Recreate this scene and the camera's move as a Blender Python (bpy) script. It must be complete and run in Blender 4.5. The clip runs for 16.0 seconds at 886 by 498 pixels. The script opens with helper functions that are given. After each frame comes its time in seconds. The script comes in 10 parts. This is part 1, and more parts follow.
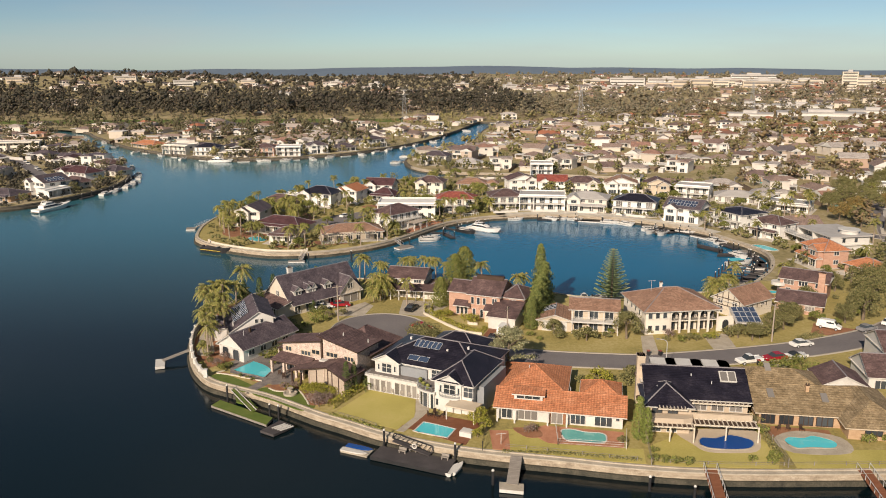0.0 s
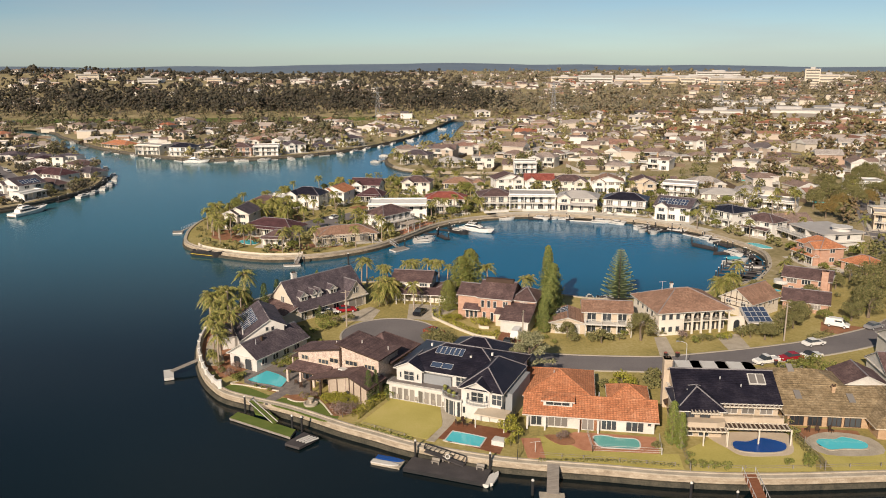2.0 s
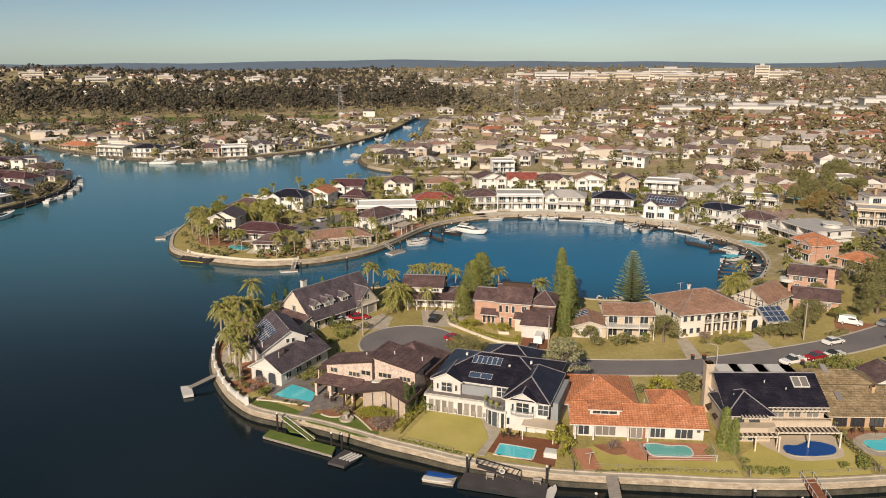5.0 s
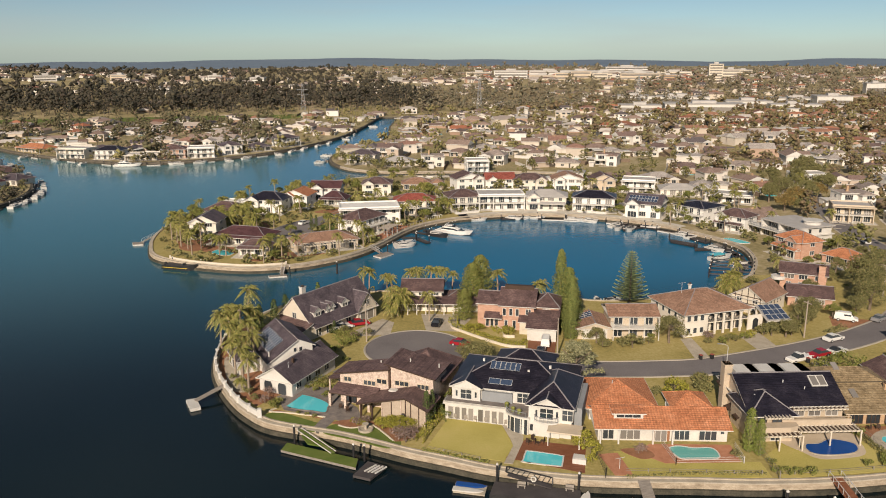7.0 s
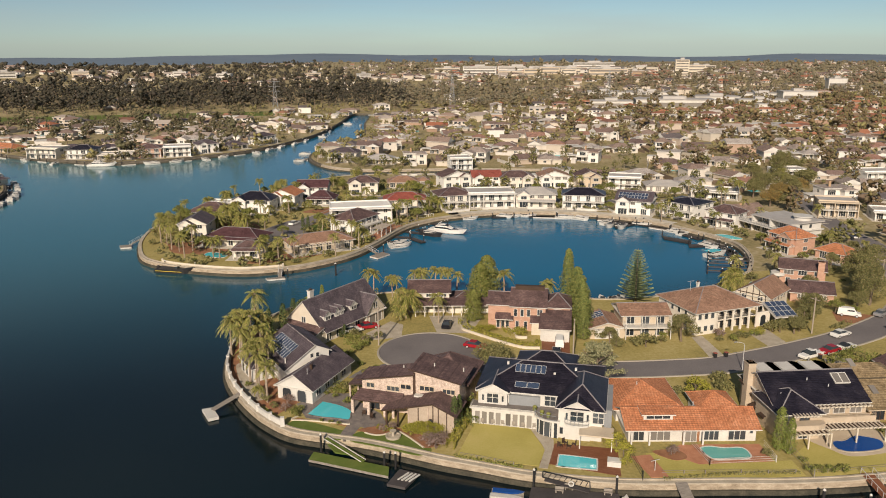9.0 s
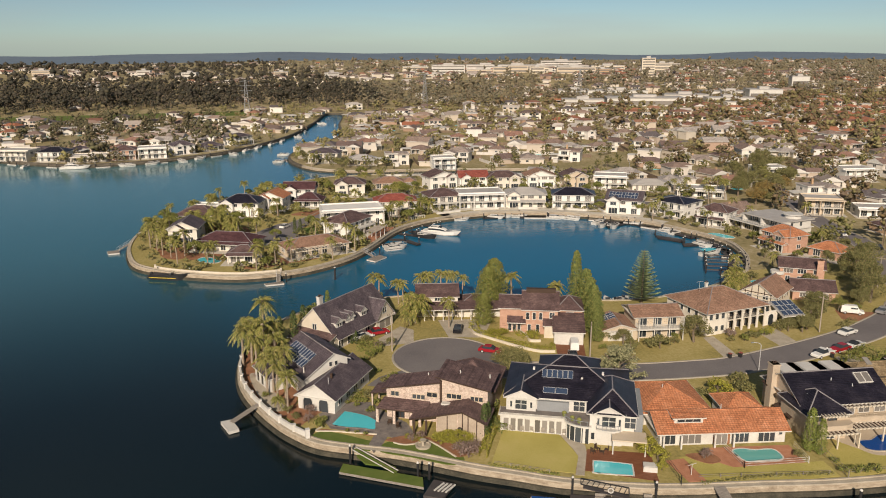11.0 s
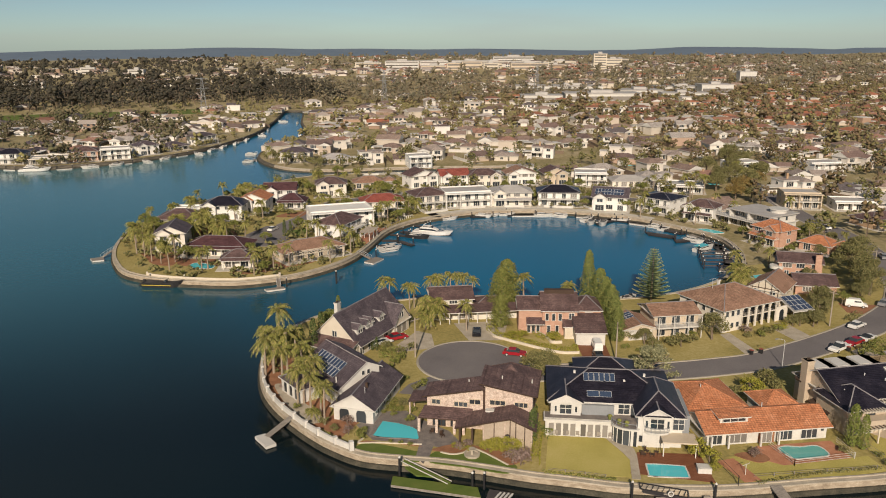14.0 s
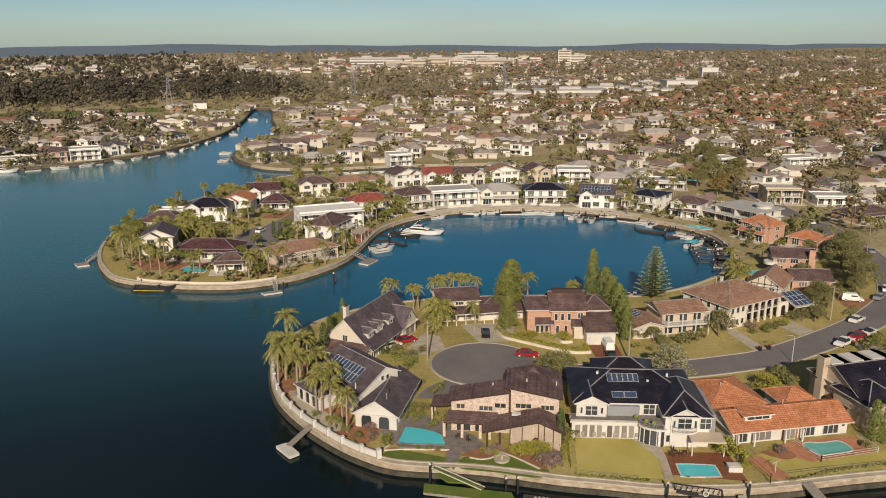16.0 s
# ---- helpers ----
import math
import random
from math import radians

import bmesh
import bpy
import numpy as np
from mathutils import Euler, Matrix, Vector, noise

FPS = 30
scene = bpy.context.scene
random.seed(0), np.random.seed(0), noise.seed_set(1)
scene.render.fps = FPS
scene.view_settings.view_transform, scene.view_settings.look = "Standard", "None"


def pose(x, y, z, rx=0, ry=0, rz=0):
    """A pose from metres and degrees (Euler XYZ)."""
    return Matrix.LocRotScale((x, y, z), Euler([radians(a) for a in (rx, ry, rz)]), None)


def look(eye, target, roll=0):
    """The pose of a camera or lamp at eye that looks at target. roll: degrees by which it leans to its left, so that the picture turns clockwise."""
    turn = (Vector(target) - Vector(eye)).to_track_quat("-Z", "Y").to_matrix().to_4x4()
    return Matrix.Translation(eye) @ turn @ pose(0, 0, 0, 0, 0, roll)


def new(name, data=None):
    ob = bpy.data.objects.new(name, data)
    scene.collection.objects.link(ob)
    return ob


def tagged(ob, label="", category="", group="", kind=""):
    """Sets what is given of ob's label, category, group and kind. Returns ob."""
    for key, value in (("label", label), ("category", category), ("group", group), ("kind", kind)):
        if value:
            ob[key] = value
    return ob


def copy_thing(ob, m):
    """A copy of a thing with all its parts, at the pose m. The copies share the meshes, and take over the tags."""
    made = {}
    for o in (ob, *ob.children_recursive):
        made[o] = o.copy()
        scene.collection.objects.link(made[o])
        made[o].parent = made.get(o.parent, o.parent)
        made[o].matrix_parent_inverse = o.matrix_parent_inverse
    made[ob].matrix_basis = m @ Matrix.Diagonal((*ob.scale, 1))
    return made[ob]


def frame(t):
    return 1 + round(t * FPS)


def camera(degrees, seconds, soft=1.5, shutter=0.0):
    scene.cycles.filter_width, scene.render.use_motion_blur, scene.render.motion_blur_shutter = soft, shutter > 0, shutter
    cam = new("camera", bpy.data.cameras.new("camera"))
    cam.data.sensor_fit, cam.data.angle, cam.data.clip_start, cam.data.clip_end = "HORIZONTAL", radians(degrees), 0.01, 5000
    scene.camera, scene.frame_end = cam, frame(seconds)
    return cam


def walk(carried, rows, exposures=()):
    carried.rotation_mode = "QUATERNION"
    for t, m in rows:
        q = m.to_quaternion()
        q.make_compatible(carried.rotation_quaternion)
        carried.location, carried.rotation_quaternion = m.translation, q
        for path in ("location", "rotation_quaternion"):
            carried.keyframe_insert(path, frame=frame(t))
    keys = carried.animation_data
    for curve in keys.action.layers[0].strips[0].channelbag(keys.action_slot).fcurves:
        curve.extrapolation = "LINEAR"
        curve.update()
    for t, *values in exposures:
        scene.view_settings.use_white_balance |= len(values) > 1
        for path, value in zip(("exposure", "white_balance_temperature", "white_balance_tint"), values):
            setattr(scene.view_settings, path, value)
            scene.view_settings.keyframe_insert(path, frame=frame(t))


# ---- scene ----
# The place: a canal suburb seen from a drone. South-west shore nearest, north ahead, water level at z = 0.
LAND = 1.7


def shot(x, y, z, yaw, pitch):
    return pose(x, y, z, 90 + pitch, 0, yaw) @ pose(0, 0, 0, 0, 0, -0.2)


cam = camera(58.72, 16.0, soft=1.0)
PATH = [
    (0, -1.50, 3.86, 58.92, -1.445, -13.638),
    (0.5, -3.95, 4.60, 59.12, -2.128, -13.694),
    (1, -6.47, 5.24, 59.41, -2.894, -13.776),
    (1.5, -8.86, 6.03, 59.50, -3.506, -13.798),
    (2, -11.41, 7.05, 59.71, -4.120, -13.865),
    (2.5, -13.72, 7.80, 59.96, -4.571, -13.948),
    (3, -16.20, 8.69, 60.10, -5.138, -14.009),
    (5.5, -28.16, 13.54, 60.81, -8.844, -14.129),
    (6, -30.75, 14.50, 60.95, -9.872, -14.125),
    (6.5, -32.96, 15.58, 61.02, -10.651, -14.201),
    (7, -35.44, 16.67, 61.25, -11.282, -14.265),
    (7.5, -37.71, 17.59, 61.46, -11.969, -14.340),
    (8, -40.06, 18.54, 61.66, -12.653, -14.392),
    (8.5, -42.36, 19.59, 61.89, -13.214, -14.531),
    (9, -44.70, 20.72, 62.06, -13.961, -14.595),
    (11.5, -56.26, 26.67, 62.98, -17.290, -14.833),
    (12, -58.61, 27.94, 63.12, -17.927, -14.917),
    (12.5, -60.75, 29.12, 63.26, -18.651, -14.869),
    (13, -63.06, 30.36, 63.41, -19.356, -14.938),
    (13.5, -65.24, 31.50, 63.59, -19.957, -15.006),
    (14, -67.47, 32.84, 63.72, -20.696, -15.078),
    (14.5, -69.61, 34.09, 63.99, -21.529, -15.171),
    (15, -71.82, 35.57, 64.14, -22.311, -15.234),
    (15.5, -73.86, 36.93, 64.25, -22.970, -15.299),
    (16, -76.03, 38.33, 64.34, -23.642, -15.357),
]
walk(cam, [(t, shot(*row)) for t, *row in PATH], exposures=[(0.0, 0.25, 6500, 14), (16.0, -0.05, 6500, 12)])

# World, sun and sky.
SUN = Vector((-0.45 * 0.88, -0.893 * 0.88, 0.47)).normalized()
world = bpy.data.worlds.new("world")
scene.world = world
world.use_nodes = True
wn = world.node_tree.nodes
sky = wn.new("ShaderNodeTexSky")
sky.sky_type = "NISHITA"
sky.sun_disc = False
sky.sun_elevation = math.asin(SUN.z)
sky.sun_rotation = math.atan2(SUN.x, SUN.y)
sky.altitude = 50
sky.air_density = 0.55
sky.dust_density = 0.25
sky.ozone_density = 4.0
wn["Background"].inputs["Strength"].default_value = 0.077
tint = wn.new("ShaderNodeMix")
tint.data_type, tint.blend_type = "RGBA", "MULTIPLY"
tint.inputs["Factor"].default_value = 1.0
tint.inputs["B"].default_value = (1.03, 0.965, 0.76, 1)
world.node_tree.links.new(sky.outputs["Color"], tint.inputs["A"])
world.node_tree.links.new(tint.outputs["Result"], wn["Background"].inputs["Color"])
# thin high cloud
sky_co = wn.new("ShaderNodeTexCoord")
stretch_sky = wn.new("ShaderNodeMapping")
stretch_sky.inputs["Scale"].default_value = (1.2, 1.2, 11)
veil = wn.new("ShaderNodeTexNoise")
veil.inputs["Scale"].default_value, veil.inputs["Detail"].default_value = 2.2, 6
veil_mix = wn.new("ShaderNodeMix")
veil_mix.data_type = "RGBA"
veil_mix.inputs["B"].default_value = (5.4, 5.7, 5.4, 1)
veil_range = wn.new("ShaderNodeMapRange")
veil_range.inputs["From Min"].default_value, veil_range.inputs["From Max"].default_value = 0.42, 0.8
veil_range.inputs["To Max"].default_value = 0.45
world.node_tree.links.new(sky_co.outputs["Generated"], stretch_sky.inputs["Vector"])
world.node_tree.links.new(stretch_sky.outputs[0], veil.inputs["Vector"])
world.node_tree.links.new(veil.outputs[0], veil_range.inputs["Value"])
world.node_tree.links.new(veil_range.outputs[0], veil_mix.inputs["Factor"])
world.node_tree.links.new(tint.outputs["Result"], veil_mix.inputs["A"])
world.node_tree.links.new(veil_mix.outputs["Result"], wn["Background"].inputs["Color"])
sun_data = bpy.data.lights.new("sun", "SUN")
sun_data.energy = 5.0
sun_data.angle = radians(0.6)
sun_data.color = (1.0, 0.86, 0.68)
sun_ob = new("sun", sun_data)
sun_ob.matrix_world = look(SUN * 100, (0, 0, 0))


# Materials.
def node_mat(name):
    m = bpy.data.materials.new(name)
    m.use_nodes = True
    nt = m.node_tree
    return m, nt.nodes, nt.links, nt.nodes["Principled BSDF"]


def ramp(nodes, stops, constant=False):
    r = nodes.new("ShaderNodeValToRGB")
    r.color_ramp.interpolation = "CONSTANT" if constant else "LINEAR"
    e = r.color_ramp.elements
    while len(e) < len(stops):
        e.new(0.5)
    for k, (p, c) in enumerate(stops):
        e[k].position = p
        e[k].color = (*c, 1)
    return r


def surface(name, colours, scale=1.0, rough=0.7, bump=0.2, fine=8.0, metal=0.0, vary="", hue=None, spec=0.3, stretch=(1, 1, 1), rows=0.0, cells=0.0, pans=0.0):
    """Two scales of noise between the given colours; vary: 'object' or 'island' shifts the brightness of each piece."""
    m, n, l, b = node_mat(name)
    tc = n.new("ShaderNodeTexCoord")
    mp = n.new("ShaderNodeMapping")
    mp.inputs["Scale"].default_value = stretch
    l.new(tc.outputs["Object"], mp.inputs["Vector"])
    big = n.new("ShaderNodeTexNoise")
    big.inputs["Scale"].default_value = scale
    big.inputs["Detail"].default_value = 5
    small = n.new("ShaderNodeTexNoise")
    small.inputs["Scale"].default_value = scale * fine
    small.inputs["Detail"].default_value = 3
    l.new(mp.outputs[0], big.inputs["Vector"])
    l.new(mp.outputs[0], small.inputs["Vector"])
    mixf = n.new("ShaderNodeMath")
    mixf.operation = "MULTIPLY_ADD"
    mixf.inputs[1].default_value = 0.45
    l.new(small.outputs[0], mixf.inputs[0])
    half = n.new("ShaderNodeMath")
    half.operation = "MULTIPLY"
    half.inputs[1].default_value = 0.55
    l.new(big.outputs[0], half.inputs[0])
    l.new(half.outputs[0], mixf.inputs[2])
    k = len(colours)
    r = ramp(n, [(0.32 + 0.36 * i / max(1, k - 1), c) for i, c in enumerate(colours)])
    l.new(mixf.outputs[0], r.inputs[0])
    out = r.outputs[0]
    if vary:
        if vary == "object":
            src = n.new("ShaderNodeObjectInfo").outputs["Random"]
        else:
            src = n.new("ShaderNodeNewGeometry").outputs["Random Per Island"]
        if hue:
            r2 = ramp(n, [(i / len(hue), c) for i, c in enumerate(hue)], True)
            l.new(src, r2.inputs[0])
            mx = n.new("ShaderNodeMix")
            mx.data_type = "RGBA"
            mx.blend_type = "MULTIPLY"
            mx.inputs["Factor"].default_value = 1.0
            l.new(out, mx.inputs["A"])
            l.new(r2.outputs[0], mx.inputs["B"])
            out = mx.outputs["Result"]
        else:
            hs = n.new("ShaderNodeHueSaturation")
            mr = n.new("ShaderNodeMapRange")
            mr.inputs["To Min"].default_value = 0.7
            mr.inputs["To Max"].default_value = 1.35
            l.new(src, mr.inputs["Value"])
            l.new(mr.outputs[0], hs.inputs["Value"])
            l.new(out, hs.inputs["Color"])
            out = hs.outputs[0]
    height = small.outputs[0]
    if rows:
        # overlapping courses: each row has a darker lower lip and its own tone
        sep = n.new("ShaderNodeSeparateXYZ")
        l.new(tc.outputs["Object"], sep.inputs[0])
        step = n.new("ShaderNodeMath")
        step.operation = "DIVIDE"
        step.inputs[1].default_value = rows
        l.new(sep.outputs["Z"], step.inputs[0])
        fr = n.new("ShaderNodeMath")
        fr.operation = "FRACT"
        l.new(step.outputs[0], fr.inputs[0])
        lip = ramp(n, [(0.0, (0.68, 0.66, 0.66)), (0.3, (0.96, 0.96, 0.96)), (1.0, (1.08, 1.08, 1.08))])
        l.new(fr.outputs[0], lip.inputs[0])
        tile = n.new("ShaderNodeTexVoronoi")
        tile.inputs["Scale"].default_value = 3.0
        l.new(tc.outputs["Object"], tile.inputs["Vector"])
        grey = n.new("ShaderNodeSeparateColor")
        l.new(tile.outputs["Color"], grey.inputs[0])
        tone = n.new("ShaderNodeMapRange")
        tone.inputs["To Min"].default_value, tone.inputs["To Max"].default_value = 0.78, 1.22
        l.new(grey.outputs[0], tone.inputs["Value"])
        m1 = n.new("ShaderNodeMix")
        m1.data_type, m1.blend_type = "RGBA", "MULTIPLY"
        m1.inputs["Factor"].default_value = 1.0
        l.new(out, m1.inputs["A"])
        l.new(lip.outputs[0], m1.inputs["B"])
        hs2 = n.new("ShaderNodeHueSaturation")
        l.new(tone.outputs[0], hs2.inputs["Value"])
        l.new(m1.outputs["Result"], hs2.inputs["Color"])
        out = hs2.outputs[0]
        height = fr.outputs[0]
        if pans:
            # channels of the tiles run down the slope, square to its level lines
            geo = n.new("ShaderNodeNewGeometry")
            cr = n.new("ShaderNodeVectorMath")
            cr.operation = "CROSS_PRODUCT"
            cr.inputs[1].default_value = (0, 0, 1)
            l.new(geo.outputs["True Normal"], cr.inputs[0])
            nm = n.new("ShaderNodeVectorMath")
            nm.operation = "NORMALIZE"
            l.new(cr.outputs[0], nm.inputs[0])
            dt = n.new("ShaderNodeVectorMath")
            dt.operation = "DOT_PRODUCT"
            l.new(nm.outputs[0], dt.inputs[0])
            l.new(geo.outputs["Position"], dt.inputs[1])
            dv = n.new("ShaderNodeMath")
            dv.operation = "DIVIDE"
            dv.inputs[1].default_value = pans
            l.new(dt.outputs["Value"], dv.inputs[0])
            pp = n.new("ShaderNodeMath")
            pp.operation = "PINGPONG"
            pp.inputs[1].default_value = 0.5
            l.new(dv.outputs[0], pp.inputs[0])
            groove = ramp(n, [(0.0, (0.8, 0.77, 0.75)), (0.25, (1, 1, 1)), (0.5, (1.06, 1.06, 1.06))])
            l.new(pp.outputs[0], groove.inputs[0])
            m4 = n.new("ShaderNodeMix")
            m4.data_type, m4.blend_type = "RGBA", "MULTIPLY"
            m4.inputs["Factor"].default_value = 1.0
            l.new(out, m4.inputs["A"])
            l.new(groove.outputs[0], m4.inputs["B"])
            out = m4.outputs["Result"]
            height = pp.outputs[0]
    if cells:
        # irregular stones with recessed joints
        stone = n.new("ShaderNodeTexVoronoi")
        stone.inputs["Scale"].default_value = cells
        l.new(tc.outputs["Object"], stone.inputs["Vector"])
        edge = n.new("ShaderNodeTexVoronoi")
        edge.feature = "DISTANCE_TO_EDGE"
        edge.inputs["Scale"].default_value = cells
        l.new(tc.outputs["Object"], edge.inputs["Vector"])
        sc = n.new("ShaderNodeSeparateColor")
        l.new(stone.outputs["Color"], sc.inputs[0])
        joint = ramp(n, [(0.0, (0.72, 0.68, 0.65)), (0.1, (1, 1, 1))])
        l.new(edge.outputs["Distance"], joint.inputs[0])
        tn = n.new("ShaderNodeMapRange")
        tn.inputs["To Min"].default_value, tn.inputs["To Max"].default_value = 0.84, 1.14
        l.new(sc.outputs[0], tn.inputs["Value"])
        m2 = n.new("ShaderNodeMix")
        m2.data_type, m2.blend_type = "RGBA", "MULTIPLY"
        m2.inputs["Factor"].default_value = 1.0
        l.new(out, m2.inputs["A"])
        l.new(joint.outputs[0], m2.inputs["B"])
        h3 = n.new("ShaderNodeHueSaturation")
        l.new(tn.outputs[0], h3.inputs["Value"])
        l.new(m2.outputs["Result"], h3.inputs["Color"])
        out = h3.outputs[0]
        height = edge.outputs["Distance"]
    l.new(out, b.inputs["Base Color"])
    b.inputs["Roughness"].default_value = rough
    b.inputs["Metallic"].default_value = metal
    b.inputs["Specular IOR Level"].default_value = spec
    if bump:
        bm = n.new("ShaderNodeBump")
        bm.inputs["Strength"].default_value = bump
        bm.inputs["Distance"].default_value = 0.05
        l.new(height, bm.inputs["Height"])
        l.new(bm.outputs[0], b.inputs["Normal"])
    return m


def water_mat(name, col, rough, bump, scale, clear=None):
    m, n, l, b = node_mat(name)
    tc = n.new("ShaderNodeTexCoord")
    a = n.new("ShaderNodeTexNoise")
    a.inputs["Scale"].default_value = scale
    a.inputs["Detail"].default_value = 4
    c = n.new("ShaderNodeTexNoise")
    c.inputs["Scale"].default_value = 0.02
    l.new(tc.outputs["Object"], a.inputs["Vector"])
    l.new(tc.outputs["Object"], c.inputs["Vector"])
    r = ramp(n, [(0.3, tuple(0.8 * v for v in col)), (0.7, tuple(1.2 * v for v in col))])
    l.new(c.outputs[0], r.inputs[0])
    out = r.outputs[0]
    if clear:
        # tone and sky reflection in the colour: dark near channel, paler open reach, blue basin
        sep = n.new("ShaderNodeSeparateXYZ")
        l.new(tc.outputs["Object"], sep.inputs[0])

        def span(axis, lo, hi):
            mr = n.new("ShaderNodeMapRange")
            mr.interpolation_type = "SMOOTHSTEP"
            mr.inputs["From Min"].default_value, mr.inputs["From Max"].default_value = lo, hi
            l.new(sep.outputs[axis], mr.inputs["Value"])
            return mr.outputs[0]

        def blend(fac, a_, colour):
            mx = n.new("ShaderNodeMix")
            mx.data_type = "RGBA"
            mx.inputs["B"].default_value = (*colour, 1)
            l.new(fac, mx.inputs["Factor"])
            l.new(a_, mx.inputs["A"])
            return mx.outputs["Result"]

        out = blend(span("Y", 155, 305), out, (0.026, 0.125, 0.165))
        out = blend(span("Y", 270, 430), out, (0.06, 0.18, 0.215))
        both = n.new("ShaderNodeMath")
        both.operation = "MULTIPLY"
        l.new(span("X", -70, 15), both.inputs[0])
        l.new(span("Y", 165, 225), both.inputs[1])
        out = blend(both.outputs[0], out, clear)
    l.new(out, b.inputs["Base Color"])
    b.inputs["Roughness"].default_value = rough
    b.inputs["IOR"].default_value = 1.33
    b.inputs["Specular IOR Level"].default_value = 0.6
    bm = n.new("ShaderNodeBump")
    bm.inputs["Strength"].default_value = bump
    bm.inputs["Distance"].default_value = 0.1
    l.new(a.outputs[0], bm.inputs["Height"])
    l.new(bm.outputs[0], b.inputs["Normal"])
    return m


def glass_mat(name, col, rough=0.08):
    m, n, l, b = node_mat(name)
    tc = n.new("ShaderNodeObjectInfo")
    r = ramp(n, [(0.0, col), (1.0, tuple(2.2 * c + 0.01 for c in col))])
    l.new(tc.outputs["Random"], r.inputs[0])
    l.new(r.outputs[0], b.inputs["Base Color"])
    b.inputs["Roughness"].default_value = rough
    b.inputs["Specular IOR Level"].default_value = 0.6
    return m


M = {}
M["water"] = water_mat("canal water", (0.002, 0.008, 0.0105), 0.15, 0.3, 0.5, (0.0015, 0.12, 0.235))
M["pool"] = water_mat("pool water", (0.09, 0.52, 0.58), 0.05, 0.08, 1.5)
M["pool_blue"] = water_mat("pool cover", (0.012, 0.07, 0.28), 0.25, 0.1, 1.5)
M["pool_green"] = water_mat("pale pool water", (0.16, 0.46, 0.42), 0.05, 0.08, 1.5)
M["grass"] = surface("verge grass", [(0.203, 0.176, 0.0607), (0.338, 0.277, 0.0945), (0.446, 0.365, 0.162)], 0.08, 0.95, 0.4, 25)
M["suburb"] = surface("suburban ground", [(0.19, 0.165, 0.072), (0.31, 0.255, 0.13), (0.47, 0.39, 0.27)], 0.05, 0.95, 0.2, 12)
M["lawn"] = surface("mown lawn", [(0.33, 0.285, 0.075), (0.43, 0.37, 0.105), (0.52, 0.43, 0.165)], 0.15, 0.95, 0.4, 30)
M["turf"] = surface("green lawn", [(0.075, 0.12, 0.02), (0.11, 0.15, 0.028), (0.15, 0.175, 0.045)], 0.5, 0.95, 0.5, 20)
M["asphalt"] = surface("asphalt", [(0.136, 0.125, 0.125), (0.176, 0.16, 0.16), (0.208, 0.192, 0.184)], 0.12, 0.9, 0.2, 40)
M["concrete"] = surface("concrete", [(0.31, 0.265, 0.205), (0.41, 0.36, 0.285), (0.52, 0.455, 0.365)], 0.5, 0.85, 0.3, 12)
M["kerb"] = surface("kerb concrete", [(0.30, 0.27, 0.22), (0.40, 0.36, 0.30)], 0.4, 0.85, 0.2, 12)
M["wallstone"] = surface("sea wall stone", [(0.19, 0.15, 0.105), (0.33, 0.27, 0.20), (0.50, 0.43, 0.33)], 0.7, 0.9, 0.6, 7, stretch=(1, 1, 3))
M["algae"] = surface("tidal stone", [(0.025, 0.025, 0.02), (0.06, 0.055, 0.04), (0.11, 0.095, 0.07)], 0.6, 0.8, 0.6, 7)
M["paver"] = surface("brown paving", [(0.20, 0.09, 0.048), (0.29, 0.14, 0.075), (0.36, 0.185, 0.105)], 0.6, 0.85, 0.3, 10)
M["slate"] = surface("slate paving", [(0.12, 0.11, 0.105), (0.20, 0.175, 0.16), (0.28, 0.24, 0.21)], 0.9, 0.75, 0.3, 6)
M["deck"] = surface("timber deck", [(0.14, 0.05, 0.025), (0.20, 0.08, 0.04), (0.26, 0.11, 0.06)], 0.6, 0.7, 0.2, 9, stretch=(1, 8, 1))
M["greywood"] = surface("weathered timber", [(0.16, 0.14, 0.12), (0.25, 0.22, 0.19), (0.33, 0.30, 0.26)], 0.7, 0.85, 0.3, 9, stretch=(1, 6, 1))
M["darkdeck"] = surface("dark pontoon deck", [(0.045, 0.04, 0.042), (0.065, 0.058, 0.058), (0.09, 0.08, 0.08)], 0.5, 0.8, 0.2, 12)
M["white"] = surface("white paint", [(0.50, 0.48, 0.44), (0.58, 0.56, 0.52), (0.65, 0.63, 0.59)], 0.35, 0.55, 0.05, 12)
M["white_clean"] = surface("fresh white render", [(0.64, 0.615, 0.57), (0.72, 0.70, 0.66), (0.78, 0.76, 0.72)], 0.35, 0.6, 0.05, 12)
M["cream_pale"] = surface("pale cream render", [(0.60, 0.55, 0.47), (0.68, 0.63, 0.55), (0.74, 0.69, 0.61)], 0.35, 0.7, 0.1, 14)
M["paving_pale"] = surface("pale stone paving", [(0.44, 0.40, 0.34), (0.54, 0.50, 0.43), (0.62, 0.575, 0.505)], 0.5, 0.85, 0.2, 12)
M["cream"] = surface("cream render", [(0.53, 0.465, 0.37), (0.60, 0.535, 0.435), (0.66, 0.595, 0.50)], 0.35, 0.75, 0.15, 14)
M["beige"] = surface("beige render", [(0.47, 0.385, 0.285), (0.54, 0.45, 0.34), (0.60, 0.51, 0.40)], 0.35, 0.75, 0.15, 14)
M["brick"] = surface("orange brick", [(0.38, 0.215, 0.15), (0.47, 0.285, 0.205), (0.54, 0.35, 0.265)], 0.8, 0.85, 0.35, 9, stretch=(1, 1, 3))
